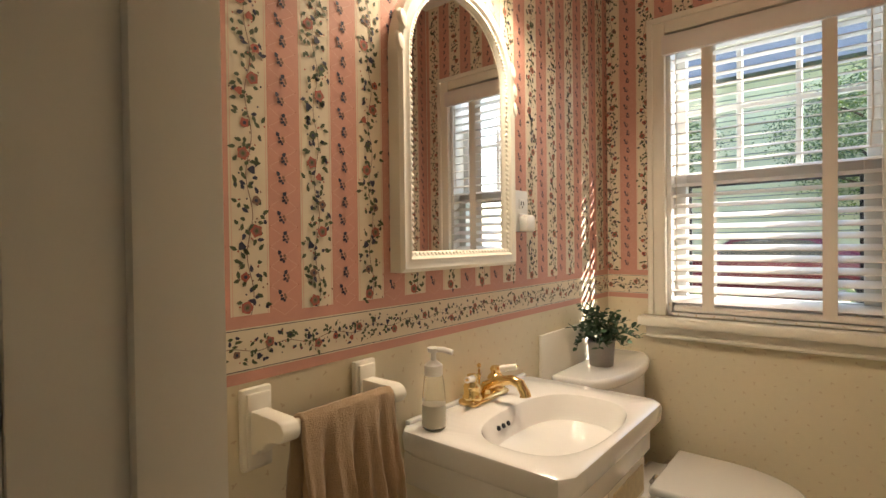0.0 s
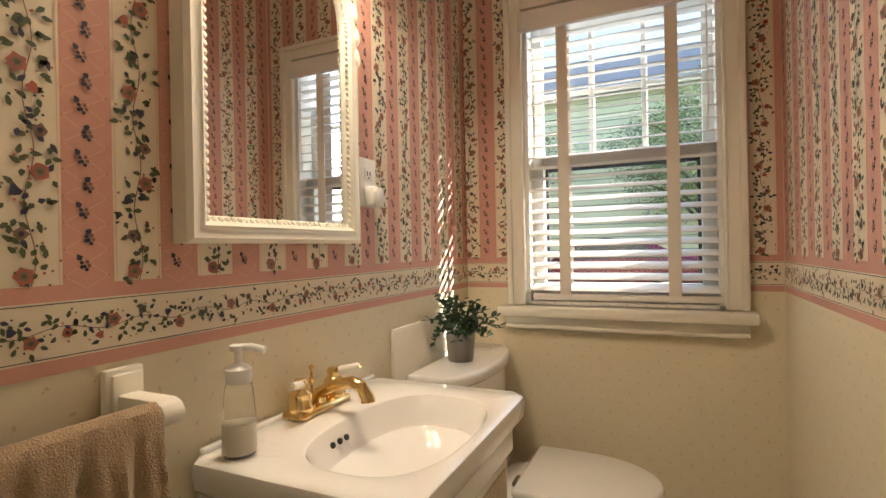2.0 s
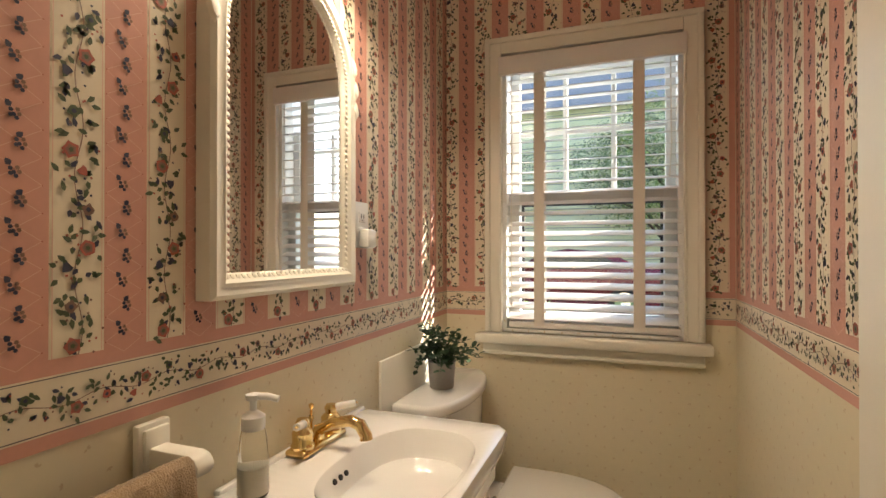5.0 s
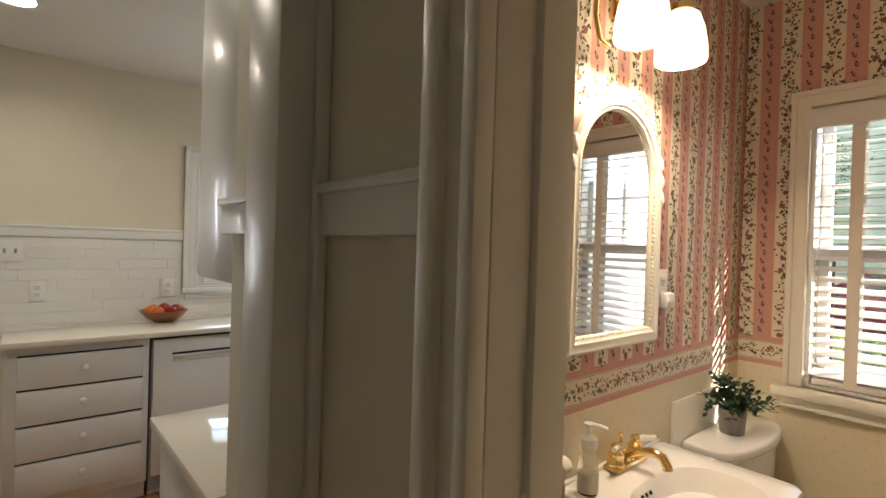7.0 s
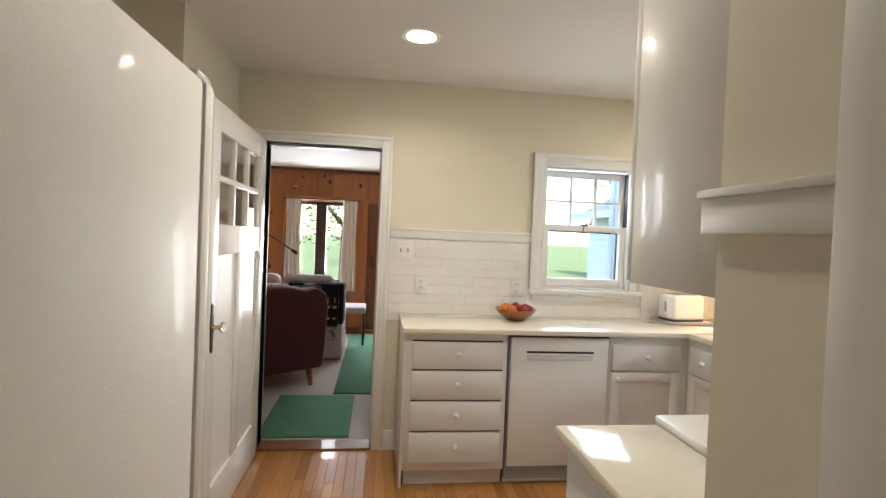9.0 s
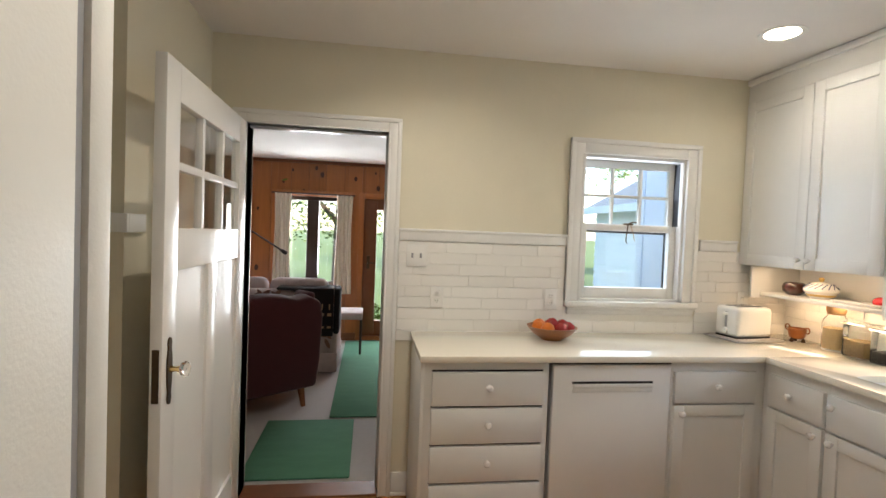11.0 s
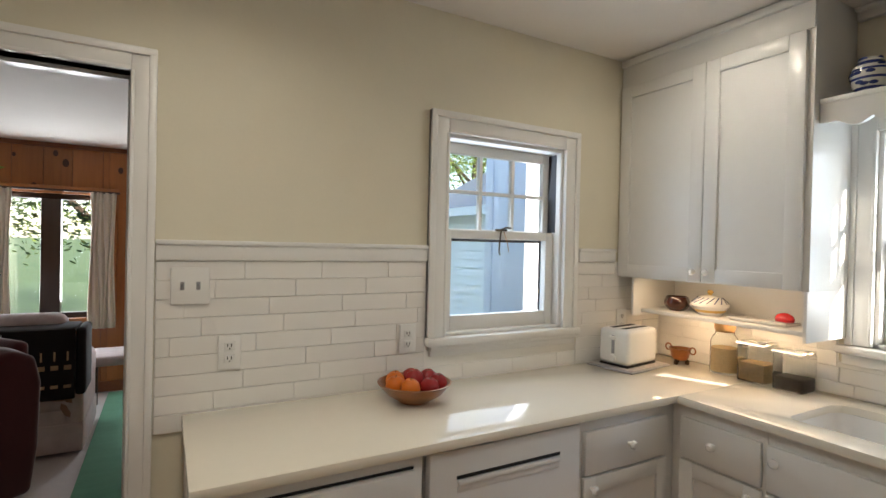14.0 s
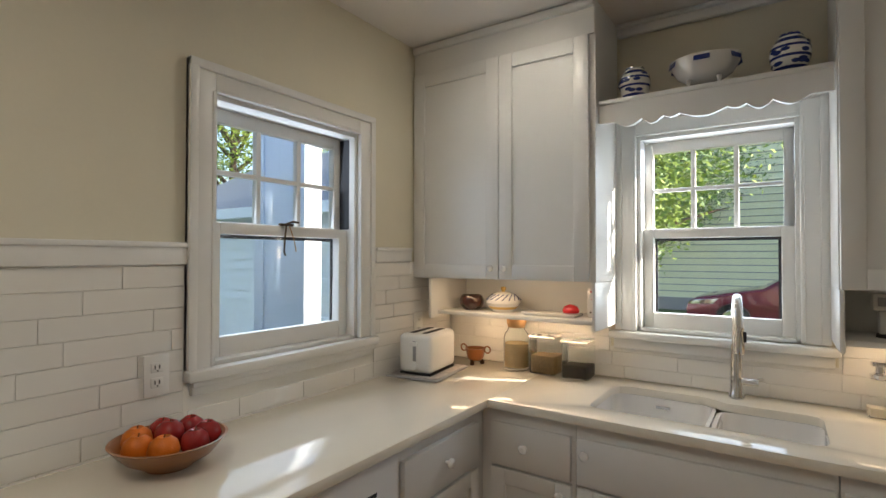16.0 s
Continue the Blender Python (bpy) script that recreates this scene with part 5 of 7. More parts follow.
        while u < self.u1:
            self.rect(u, u + 0.064, zs, z1, 0, 0.0010)
            self.rect(u + 0.064, u + per, zs, z1, 1, 0.0010)
            for e in (u - 0.0035, u + 0.0675):
                self.rect(e - 0.0006, e + 0.0006, zs, z1, 6, 0.0016)
            # diamond lattice and grape clusters on the pink
            k = 0
            vv = zs + 0.01
            while vv < z1:
                for a, b in (((u + 0.002, vv), (u + 0.029, vv + 0.017)), ((u + 0.056, vv), (u + 0.029, vv + 0.017)), ((u + 0.002, vv), (u + 0.029, vv - 0.017)), ((u + 0.056, vv), (u + 0.029, vv - 0.017))):
                    self.stroke([a, b], 0.0004, 6, 0.0016)
                for du in (0.002, 0.056):
                    self.blob(u + du, vv, 0.0012, 2, 4, 0, 0.002)
                c = u + 0.029 + (0.003 if k % 2 else -0.003)
                for du, dv in ((-0.004, 0.0), (0.003, 0.001), (-0.001, -0.005), (0.002, -0.009), (0.005, -0.004), (-0.004, -0.006)):
                    self.blob(c + du, vv + 0.017 + dv, 0.0027, 4 if du < 0.003 else 5, 6, 0.1, 0.0022)
                self.leaf(c - 0.004, vv + 0.020, 0.0095, 0.004, 0.8 if k % 2 else 2.2, 4)
                k += 1
                vv += 0.034
            # floral stripe
            cx = u + 0.064 + 0.0348
            self.garland(lambda q, o: (cx + o * 0.8, zs + q), 0.042, z1 - zs)
            u += per

    def make(self, name, label):
        me = bpy.data.meshes.new(name)
        me.from_pydata(self.v, [], self.f)
        for m in PRINTS:
            me.materials.append(m)
        me.polygons.foreach_set("material_index", self.m)
        ob = new(name, me)
        return tagged(ob, label, "wallpaper", kind="structure")


random.seed(11)
for nm, ax, fc, sg, a, b, hl, ph in (("wallpaper_west", "x", PXL + 0.004, 1, PY0, PY1 - 0.003, (), 0.0415), ("wallpaper_north", "y", PY1, -1, PXL + 0.006, PXR - 0.002, ((0.086, 0.840, 0.9, 2.056),), 0.05), ("wallpaper_east", "x", PXR, -1, PY0, PY1 - 0.003, (), 0.02)):
    p = Paper(ax, fc, sg, a, b, hl)
    p.dress(ph)
    p.make(nm, "pink and ivory striped floral wallpaper with a floral border")
# sprigs on the pale paper below
for nm, ax, fc, sg, a, b in (("sprig_west", "x", PXL + 0.004, 1, PY0, PY1), ("sprig_north", "y", PY1, -1, PXL, PXR), ("sprig_east", "x", PXR, -1, PY0, PY1)):
    p = Paper(ax, fc, sg, a, b)
    r = 0
    v = 0.05
    while v < 1.0:
        u = a + (0.03 if r % 2 else 0.06)
        while u < b:
            for j in range(3):
                p.leaf(u, v, 0.006, 0.0016, random.uniform(0, 6.28), 1, 0.0012)
            u += 0.06
        r += 1
        v += 0.036
    me = bpy.data.meshes.new(nm)
    me.from_pydata(p.v, [], p.f)
    me.materials.append(mat("pale_sprig", (0.62, 0.50, 0.33), 0.6, grain=0.05))
    tagged(new(nm, me), "small faded sprigs printed on pale wallpaper", "wallpaper", kind="structure")

# arched mirror
MY0, MY1, MZ0, MSP, MR = 1.250, 1.712, 1.165, 1.640, 0.222


def arch(grow, n=26):
    a, b = MY0 - grow, MY1 + grow
    c, r = (a + b) / 2, (b - a) / 2
    pts = [(a, MZ0 - grow), (b, MZ0 - grow)]
    for i in range(n + 1):
        t = math.pi * i / n
        pts.append((c + r * math.cos(t), MSP + (MR + grow) * math.sin(t)))
    return pts


mir = thing("wall_mirror", (PXL, 1.5, MZ0), "arched wall mirror in a cream carved wooden frame", "mirror")
XB = PXL + 0.006
fb = bmesh.new()
prof = [(0.0, 0.0), (0.0, 0.030), (-0.008, 0.037), (-0.020, 0.034), (-0.028, 0.037), (-0.040, 0.028), (-0.046, 0.018)]
rings = [[fb.verts.new((XB + d, u, v)) for u, v in arch(g)] for g, d in prof]
for p, q in zip(rings, rings[1:]):
    for i in range(len(p)):
        j = (i + 1) % len(p)
        fb.faces.new((p[i], p[j], q[j], q[i]))
bmesh.ops.recalc_face_normals(fb, faces=fb.faces[:])
part("frame", fb, TRIMB, mir)
part("glass", prism(arch(-0.044), XB + 0.010, XB + 0.020, "x"), MIRROR, mir, "silvered mirror glass")
cv = []
pts = arch(-0.038, 60)
for (a, b), (c2, d2) in zip(pts, pts[1:] + pts[:1]):
    m = max(1, int(math.hypot(c2 - a, d2 - b) / 0.013))
    for i in range(m):
        f = i / m
        cv.append(moved(lathe([(0, 0.006), (0.005, 0.004), (0.0065, 0)], 6), Matrix.Translation((XB + 0.027, a + (c2 - a) * f, b + (d2 - b) * f)) @ pose(0, 0, 0, 0, 70, 0)))
tagged(part("carved_beading", merge(*cv), TRIMB, mir), kind="stuff")
cr = []
for i in range(-4, 5):
    t = math.pi / 2 - i * 0.10
    c0 = ((MY0 + MY1) / 2 + 0.228 * math.cos(t), MSP + 0.222 * math.sin(t) + 0.004)
    cr.append(moved(lathe([(0, 0.012), (0.010, 0.008), (0.015, 0)], 8), Matrix.Translation((XB + 0.030, c0[0], c0[1])) @ pose(0, 0, 0, 0, 80, 0) @ Matrix.Diagonal((1.0 + 0.5 * (i == 0), 1.3, 1, 1))))
for sy, zz in ((MY1 - 0.012, 1.70), (MY1 - 0.004, 1.65), (MY0 + 0.012, 1.70), (MY0 + 0.004, 1.65), (MY1 - 0.004, 1.60)):
    cr.append(moved(lathe([(0, 0.012), (0.010, 0.008), (0.014, 0)], 8), Matrix.Translation((XB + 0.030, sy, zz)) @ pose(0, 0, 0, 0, 80, 0) @ Matrix.Diagonal((2.0, 0.9, 1, 1))))
tagged(part("crest", merge(*cr), TRIMB, mir), kind="stuff")

# sconce over the mirror
sco = thing("wall_sconce", (PXL, 1.51, 2.1), "brass two-light wall sconce with opal bell shades, switched on", "wall lamp")
part("backplate", bevelled(box(PXL + 0.006, PXL + 0.024, 1.44, 1.58, 2.07, 2.19), 0.006, 2), BRASS, sco)
part("bar", tube([(PXL + 0.05, 1.338, 2.14), (PXL + 0.05, 1.678, 2.14)], 0.010, 12), BRASS, sco)
part("stem", tube([(PXL + 0.02, 1.51, 2.13), (PXL + 0.052, 1.51, 2.14)], 0.012, 12), BRASS, sco)
for sy in (1.403, 1.618):
    part("arm", tube([(PXL + 0.05, sy, 2.14), (PXL + 0.09, sy, 2.165), (0.035, sy, 2.16), (0.045, sy, 2.135)], 0.008, 10), BRASS, sco)
    part("fitter", lathe([(0.012, 0.03), (0.030, 0.02), (0.034, 0), (0.030, -0.004)], 22, (0.045, sy, 2.105)), BRASS, sco)
    part("shade", lathe([(0.028, 2.106), (0.046, 2.094), (0.060, 2.055), (0.068, 2.005), (0.069, 1.970), (0.066, 1.964), (0.064, 2.0), (0.056, 2.05), (0.042, 2.085), (0.026, 2.098)], 30, (0.045, sy, 0)), OPAL, sco, "glowing opal glass bell shade").visible_shadow = False
part("scroll", tube([(PXL + 0.05, 1.338, 2.14), (PXL + 0.052, 1.313, 2.10), (PXL + 0.052, 1.308, 2.02), (PXL + 0.055, 1.328, 1.965), (PXL + 0.06, 1.358, 1.955)], 0.007, 10), BRASS, sco)

# vanity with its basin
vb = thing("vanity_cabinet", (0.11, 1.53, 0), "cream vanity cabinet with carved drawer and door fronts", "cabinet")
part("body", box(PXL + 0.006, 0.275, 1.285, 1.775, 0.0, 0.705, 0.004), TRIMB, vb)
for a, b in ((1.295, 1.527), (1.533, 1.765)):
    d = part("drawer_front", box(0.275, 0.290, a, b, 0.600, 0.695, 0.004), TRIMB, vb)
    part("carving", box(0.289, 0.294, a + 0.02, b - 0.02, 0.615, 0.680, 0.004), CANE, d)
    d = part("door", box(0.275, 0.290, a, b, 0.09, 0.590, 0.004), TRIMB, vb)
    part("carving", box(0.289, 0.294, a + 0.035, b - 0.035, 0.14, 0.55, 0.004), CANE, d)

VZ = 0.830
vs = thing("vanity_basin", (0.11, 1.575, 0.775), "white porcelain vanity top with an oval basin", "sink")
bc = (0.176, 1.520)
vt = bmesh.new()
N = 64


def vring(f):
    return [vt.verts.new(f(2 * math.pi * i / N)) for i in range(N)]


X0, X1, Y0, Y1 = PXL + 0.006, 0.330, 1.257, 1.802


def sq(a, inset, z, rr=0.03):
    """A point of the rounded rectangle of the top's edge."""
    c, s = math.cos(a), math.sin(a)
    hx, hy = (X1 - X0) / 2 - inset, (Y1 - Y0) / 2 - inset
    k = 1.0 / max(abs(c) / hx, abs(s) / hy)
    p = 26.0
    k = (abs(c / hx) ** p + abs(s / hy) ** p) ** (-1 / p)
    return ((X0 + X1) / 2 + k * c, (Y0 + Y1) / 2 + k * s, z)


def ov(a, f, z):
    c, s = math.cos(a), math.sin(a)
    k = (abs(c) ** 2.7 + abs(s) ** 2.7) ** (-1 / 2.7)
    return (bc[0] + 0.128 * f * k * c, bc[1] + 0.200 * f * k * s, z)


rs = [vring(lambda a: sq(a, 0.02, 0.768)), vring(lambda a: sq(a, 0.003, 0.786)), vring(lambda a: sq(a, 0.0, 0.816)), vring(lambda a: sq(a, 0.003, 0.826)), vring(lambda a: sq(a, 0.010, VZ)), vring(lambda a: ov(a, 1.04, VZ - 0.001)), vring(lambda a: ov(a, 1.0, VZ - 0.004)), vring(lambda a: ov(a, 0.95, VZ - 0.022)), vring(lambda a: ov(a, 0.88, VZ - 0.055)), vring(lambda a: ov(a, 0.74, VZ - 0.090)), vring(lambda a: ov(a, 0.5, VZ - 0.112)), vring(lambda a: ov(a, 0.16, VZ - 0.120))]
for p, q in zip(rs, rs[1:]):
    for i in range(N):
        j = (i + 1) % N
        vt.faces.new((p[i], p[j], q[j], q[i]))
vt.faces.new(rs[-1])
vt.faces.new(rs[0][::-1])
bmesh.ops.recalc_face_normals(vt, faces=vt.faces[:])
part("top", vt, PORC, vs)
part("apron", box(0.255, 0.300, 1.28, 1.785, 0.70, 0.771, 0.01), PORC, vs)
for ya, yb in ((1.28, 1.305), (1.76, 1.785)):
    part("apron_side", box(X0, 0.27, ya, yb, 0.70, 0.771, 0.006), PORC, vs)
part("back_lip", box(X0, X0 + 0.016, Y0 + 0.03, Y1 - 0.01, VZ - 0.006, VZ + 0.008, 0.005), PORC, vs)
part("drain", lathe([(0, 0.003), (0.016, 0.004), (0.022, 0.002), (0.024, -0.002)], 20, (bc[0], bc[1], VZ - 0.119)), BRASS, vs)
for k in (-1, 0, 1):
    part("overflow_hole", moved(lathe([(0, 0.001), (0.0055, 0.001), (0.006, -0.002)], 12), Matrix.Translation((0.0620, 1.478 + 0.021 * k, VZ - 0.030)) @ pose(0, 0, 0, 0, 62, 0)), BLACK, vs)

fx, fy = -0.032, 1.535
fa = thing("bathroom_faucet", (fx, fy, VZ), "polished brass centreset faucet with white porcelain levers", "faucet")
part("base", bevelled(merge(box(fx - 0.026, fx + 0.026, fy - 0.080, fy + 0.080, VZ, VZ + 0.016)), 0.012, 3), BRASS, fa)
for s in (-1, 1):
    h = part("handle_body", lathe([(0.024, 0.012), (0.025, 0.02), (0.021, 0.026), (0.022, 0.046), (0.017, 0.052), (0.012, 0.056), (0.015, 0.066), (0.011, 0.074), (0, 0.076)], 22, (fx, fy + s * 0.052, VZ)), BRASS, fa)
    lv = [(fx + 0.004, fy + s * 0.052, VZ + 0.064), (fx + 0.012, fy + s * (0.052 + 0.016), VZ + 0.068), (fx + 0.022, fy + s * (0.052 + 0.05), VZ + 0.074)]
    if s > 0:
        lv = [(fx, fy + 0.052, VZ + 0.064), (fx + 0.016, fy + 0.060, VZ + 0.068), (fx + 0.052, fy + 0.074, VZ + 0.076)]
    part("lever", tube(lv, 0.009, 12, [0.005, 0.0095, 0.0075]), PORC, h, "white porcelain lever")
    part("tip", lathe([(0, -0.004), (0.005, 0), (0, 0.005)], 10, lv[-1]), BRASS, h)
part("spout", tube([(fx, fy, VZ + 0.012), (fx + 0.006, fy, VZ + 0.035), (fx + 0.04, fy, VZ + 0.052), (fx + 0.082, fy, VZ + 0.062), (fx + 0.105, fy, VZ + 0.056), (fx + 0.118, fy, VZ + 0.036), (fx + 0.119, fy, VZ + 0.028)], 0.012, 14, [0.018, 0.014, 0.012, 0.0125, 0.013, 0.013, 0.014]), BRASS, fa)
part("lift_rod", merge(tube([(fx - 0.016, fy, VZ + 0.012), (fx - 0.016, fy, VZ + 0.075)], 0.003, 8), lathe([(0, 0.012), (0.006, 0.008), (0.004, 0), (0, -0.002)], 12, (fx - 0.016, fy, VZ + 0.078)), lathe([(0.005, 0.004), (0.006, 0), (0.004, -0.008)], 12, (fx - 0.016, fy, VZ + 0.058))), BRASS, fa)

sb = thing("soap_bottle", (-0.006, 1.308, VZ), "clear soap bottle with a white pump, a third full", "soap dispenser")
part("bottle", lathe([(0, 0.001), (0.024, 0.001), (0.027, 0.008), (0.026, 0.05), (0.022, 0.10), (0.019, 0.115), (0.015, 0.118), (0, 0.118)], 26, (-0.006, 1.308, VZ)), JARGLASS, sb)
part("soap", lathe([(0, 0.004), (0.022, 0.005), (0.0245, 0.012), (0.0238, 0.052), (0, 0.054)], 24, (-0.006, 1.308, VZ)), SOAP, sb)
part("pump", merge(lathe([(0.019, 0.114), (0.020, 0.118), (0.020, 0.136), (0.012, 0.142), (0.006, 0.146), (0.006, 0.162), (0.012, 0.164), (0.013, 0.173), (0, 0.175)], 22, (-0.006, 1.308, VZ)), tube([(-0.014, 1.305, VZ + 0.169), (0.017, 1.315, VZ + 0.170), (0.036, 1.322, VZ + 0.165)], 0.006, 10)), PLASTIC, sb)

# towel rack
tr = thing("towel_bar", (PXL, 1.06, 0.98), "cream wooden towel bar with square wall plates", "towel bar")
for ty in (1.164, 0.929):
    part("wall_plate", merge(bevelled(box(PXL + 0.006, PXL + 0.020, ty - 0.027, ty + 0.027, 0.862, 0.996), 0.004, 2), bevelled(box(PXL + 0.018, PXL + 0.027, ty - 0.021, ty + 0.021, 0.868, 0.989), 0.004, 2)), TRIMB, tr)
    side = [(PXL + 0.024, 0.962), (PXL + 0.098, 0.962), (PXL + 0.110, 0.958), (PXL + 0.118, 0.947), (PXL + 0.118, 0.938), (PXL + 0.110, 0.929), (PXL + 0.085, 0.924), (PXL + 0.070, 0.920), (PXL + 0.058, 0.906), (PXL + 0.046, 0.903), (PXL + 0.036, 0.893), (PXL + 0.024, 0.889)]
    part("arm", bevelled(prism(side, ty - 0.016, ty + 0.016, "y"), 0.004, 2), TRIMB, tr)
part("bar", tube([(PXL + 0.098, 0.929, 0.946), (PXL + 0.098, 1.164, 0.946)], 0.010, 12), TRIMB, tr)
tw = bmesh.new()
NU, NV = 46, 60
grid = []
for i in range(NU + 1):
    uu = 0.950 + (1.146 - 0.950) * i / NU
    col = []
    for k in range(NV + 1):
        s = k / NV * 0.78 - 0.36
        fold = 0.010 * math.sin(i * 0.42 + 0.6) + 0.006 * math.sin(i * 0.9 + 2)
        r = 0.017
        arc_l = math.pi * r
        if abs(s) < arc_l / 2:
            a = s / r
            x, z = math.sin(a) * r, math.cos(a) * r
        else:
            sg = 1 if s > 0 else -1
            d = abs(s) - arc_l / 2
            x, z = sg * (r + min(d, 0.15) * (0.14 if sg > 0 else 0.02) + fold * min(1, d / 0.12)), -d
            if sg < 0:
                x = max(x, -0.07)
        x += 0.0012 * random.uniform(-1, 1)
        col.append(tw.verts.new((PXL + 0.098 + x, uu + 0.003 * math.sin(k * 0.3) + 0.0012 * random.uniform(-1, 1), 0.946 + z + 0.001 * random.uniform(-1, 1))))
    grid.append(col)
for i in range(NU):
    for k in range(NV):
        tw.faces.new((grid[i][k], grid[i + 1][k], grid[i + 1][k + 1], grid[i][k + 1]))
bmesh.ops.recalc_face_normals(tw, faces=tw.faces[:])
tob = tagged(part("hand_towel", tw, TERRY), "taupe terry hand towel hung over the bar", "towel")
sm = tob.modifiers.new("thick", "SOLIDIFY")
sm.thickness = 0.008

# toilet
TY, TYB = 2.205, 2.232
to = thing("toilet", (0.2, TY, 0), "white toilet with closed lid, its tank against the wall", "toilet")


def dshape(x0, x1, hw, y, n=22, sharp=0.55):
    pts = [(x0, y - hw), ]
    for i in range(n + 1):
        a = -math.pi / 2 + math.pi * i / n
        pts.append((x0 + (x1 - x0) * (1 - sharp) + (x1 - x0) * sharp * math.cos(a), y + hw * math.sin(a)))
    pts.append((x0, y + hw))
    return pts


part("tank", bevelled(prism(dshape(PXL + 0.03, 0.120, 0.246, TY, sharp=0.45), 0.40, 0.762), 0.012, 2), PORC, to)
part("tank_lid", bevelled(prism(dshape(PXL + 0.02, 0.138, 0.260, TY, sharp=0.45), 0.762, 0.800), 0.012, 3), PORC, to)
part("bowl", merge(bevelled(prism(dshape(0.10, 0.580, 0.160, TYB, sharp=0.62), 0.30, 0.425), 0.03, 3), lathe([(0.10, 0), (0.12, 0.02), (0.10, 0.12), (0.15, 0.32), (0, 0.32)], 28, (0.30, TY, 0.0), 1.5, 1.0), box(0.08, 0.25, TY - 0.11, TY + 0.11, 0.0, 0.40, 0.03, 3)), PORC, to)
part("seat", bevelled(prism(dshape(0.205, 0.590, 0.168, TYB, sharp=0.62), 0.428, 0.446), 0.007, 2), PORC, to)
part("lid", bevelled(prism(dshape(0.205, 0.596, 0.173, TYB, sharp=0.62), 0.449, 0.476), 0.010, 3), PORC, to)
for s in (-1, 1):
    part("hinge", tube([(0.196, TYB + s * 0.07 - 0.02, 0.452), (0.196, TYB + s * 0.07 + 0.02, 0.452)], 0.012, 10), CHROME, to)
part("flush_lever", merge(tube([(0.02, TY - 0.246, 0.70), (0.02, TY - 0.262, 0.70)], 0.010, 10), tube([(0.02, TY - 0.262, 0.70), (0.09, TY - 0.264, 0.695)], 0.006, 8)), CHROME, to)
part("supply_valve", merge(tube([(PXL + 0.01, 1.93, 0.2), (0.03, 1.93, 0.2), (0.05, 1.96, 0.3), (0.05, 2.0, 0.40)], 0.007, 8), lathe([(0, -0.015), (0.018, -0.012), (0.018, 0.012), (0, 0.015)], 14, (0.03, 1.93, 0.2))), CHROME, to)
tagged(part("wall_board", box(PXL + 0.006, PXL + 0.016, 1.896, 2.46, 0.55, 0.932, 0.002), TRIMB), "thin cream board fixed behind the toilet tank", "board", kind="structure")

# plant on the tank
ppx, ppy, ppz = 0.020, 2.165, 0.800
pot = thing("potted_plant", (ppx, ppy, ppz), "small bushy green plant in a grey pot on the tank", "plant")
part("pot", lathe([(0, 0.0), (0.038, 0.0), (0.040, 0.004), (0.046, 0.086), (0.042, 0.086), (0.039, 0.07), (0, 0.07)], 26, (ppx, ppy, ppz)), POT, pot)
random.seed(21)
lv = [bmesh.new(), bmesh.new()]
stm = []
for i in range(46):
    az, el = random.uniform(0, 6.283), random.uniform(0.1, 1.45)
    ln = random.uniform(0.07, 0.15) * (1.0 if el < 1 else 1.1)
    base = Vector((ppx + random.uniform(-0.02, 0.02), ppy + random.uniform(-0.02, 0.02), ppz + 0.07))
    d = Vector((math.cos(az) * math.cos(el), math.sin(az) * math.cos(el), math.sin(el)))
    tip = base + d * ln + Vector((0, 0, -0.25 * ln * (1 - math.sin(el))))
    tip.x = max(tip.x, PXL + 0.03)
    mid = base + d * ln * 0.55 + Vector((0, 0, 0.02))
    stm.append(tube([base, mid, tip], 0.0012, 5))
    for k in range(11):
        f = 0.3 + 0.7 * k / 10
        q = base.lerp(mid, f * 2) if f < 0.5 else mid.lerp(tip, f * 2 - 1)
        a = az + random.uniform(-1.6, 1.6)
        e = random.uniform(-0.6, 0.9)
        dd = Vector((math.cos(a) * math.cos(e), math.sin(a) * math.cos(e), math.sin(e)))
        sd = dd.cross(Vector((random.uniform(-0.5, 0.5), random.uniform(-0.5, 0.5), 1))).normalized()
        up = sd.cross(dd)
        L, W = random.uniform(0.018, 0.028), random.uniform(0.006, 0.009)
        b = lv[i % 2]
        v = [b.verts.new(q + dd * L * x + sd * W * y + up * W * z) for x, y, z in ((0, 0, 0), (0.35, -0.9, 0.25), (0.75, -0.75, 0.2), (1, 0, -0.1), (0.75, 0.75, 0.2), (0.35, 0.9, 0.25), (0.5, 0, -0.05))]
        for p in range(6):
            b.faces.new((v[6], v[p], v[(p + 1) % 6]))
part("leaves", lv[0], LEAF, pot)
part("leaves", lv[1], LEAF2, pot)
part("stems", merge(*stm), LEAF2, pot)

# outlet beside the mirror, night light in it
o = plate("power_outlet", "x", (PXL + 0.006, 1.790, 1.318), 0.074, 0.122, "ivory duplex outlet on wallpaper beside the mirror")
pl2 = thing("plug_in_night_light", (PXL + 0.014, 1.790, 1.28), "small ivory plug-in unit in the outlet", "night light")
part("body", box(PXL + 0.0145, PXL + 0.045, 1.766, 1.816, 1.256, 1.306, 0.008), PLASTIC, pl2)

# powder room door, swung in along the side wall
pd = thing("door_2", (0.836, 0.70, 0), "cream powder room door swung open into the room", "door")
pd["kind"] = "structure"
part("leaf", box(0.818, 0.853, 0.700, 1.251, 0.012, 2.02, 0.003), TRIMB, pd)
part("panel", box(0.812, 0.8185, 0.80, 1.15, 0.25, 0.95, 0.004), TRIMB, pd)
part("panel", box(0.812, 0.8185, 0.80, 1.15, 1.1, 1.88, 0.004), TRIMB, pd)


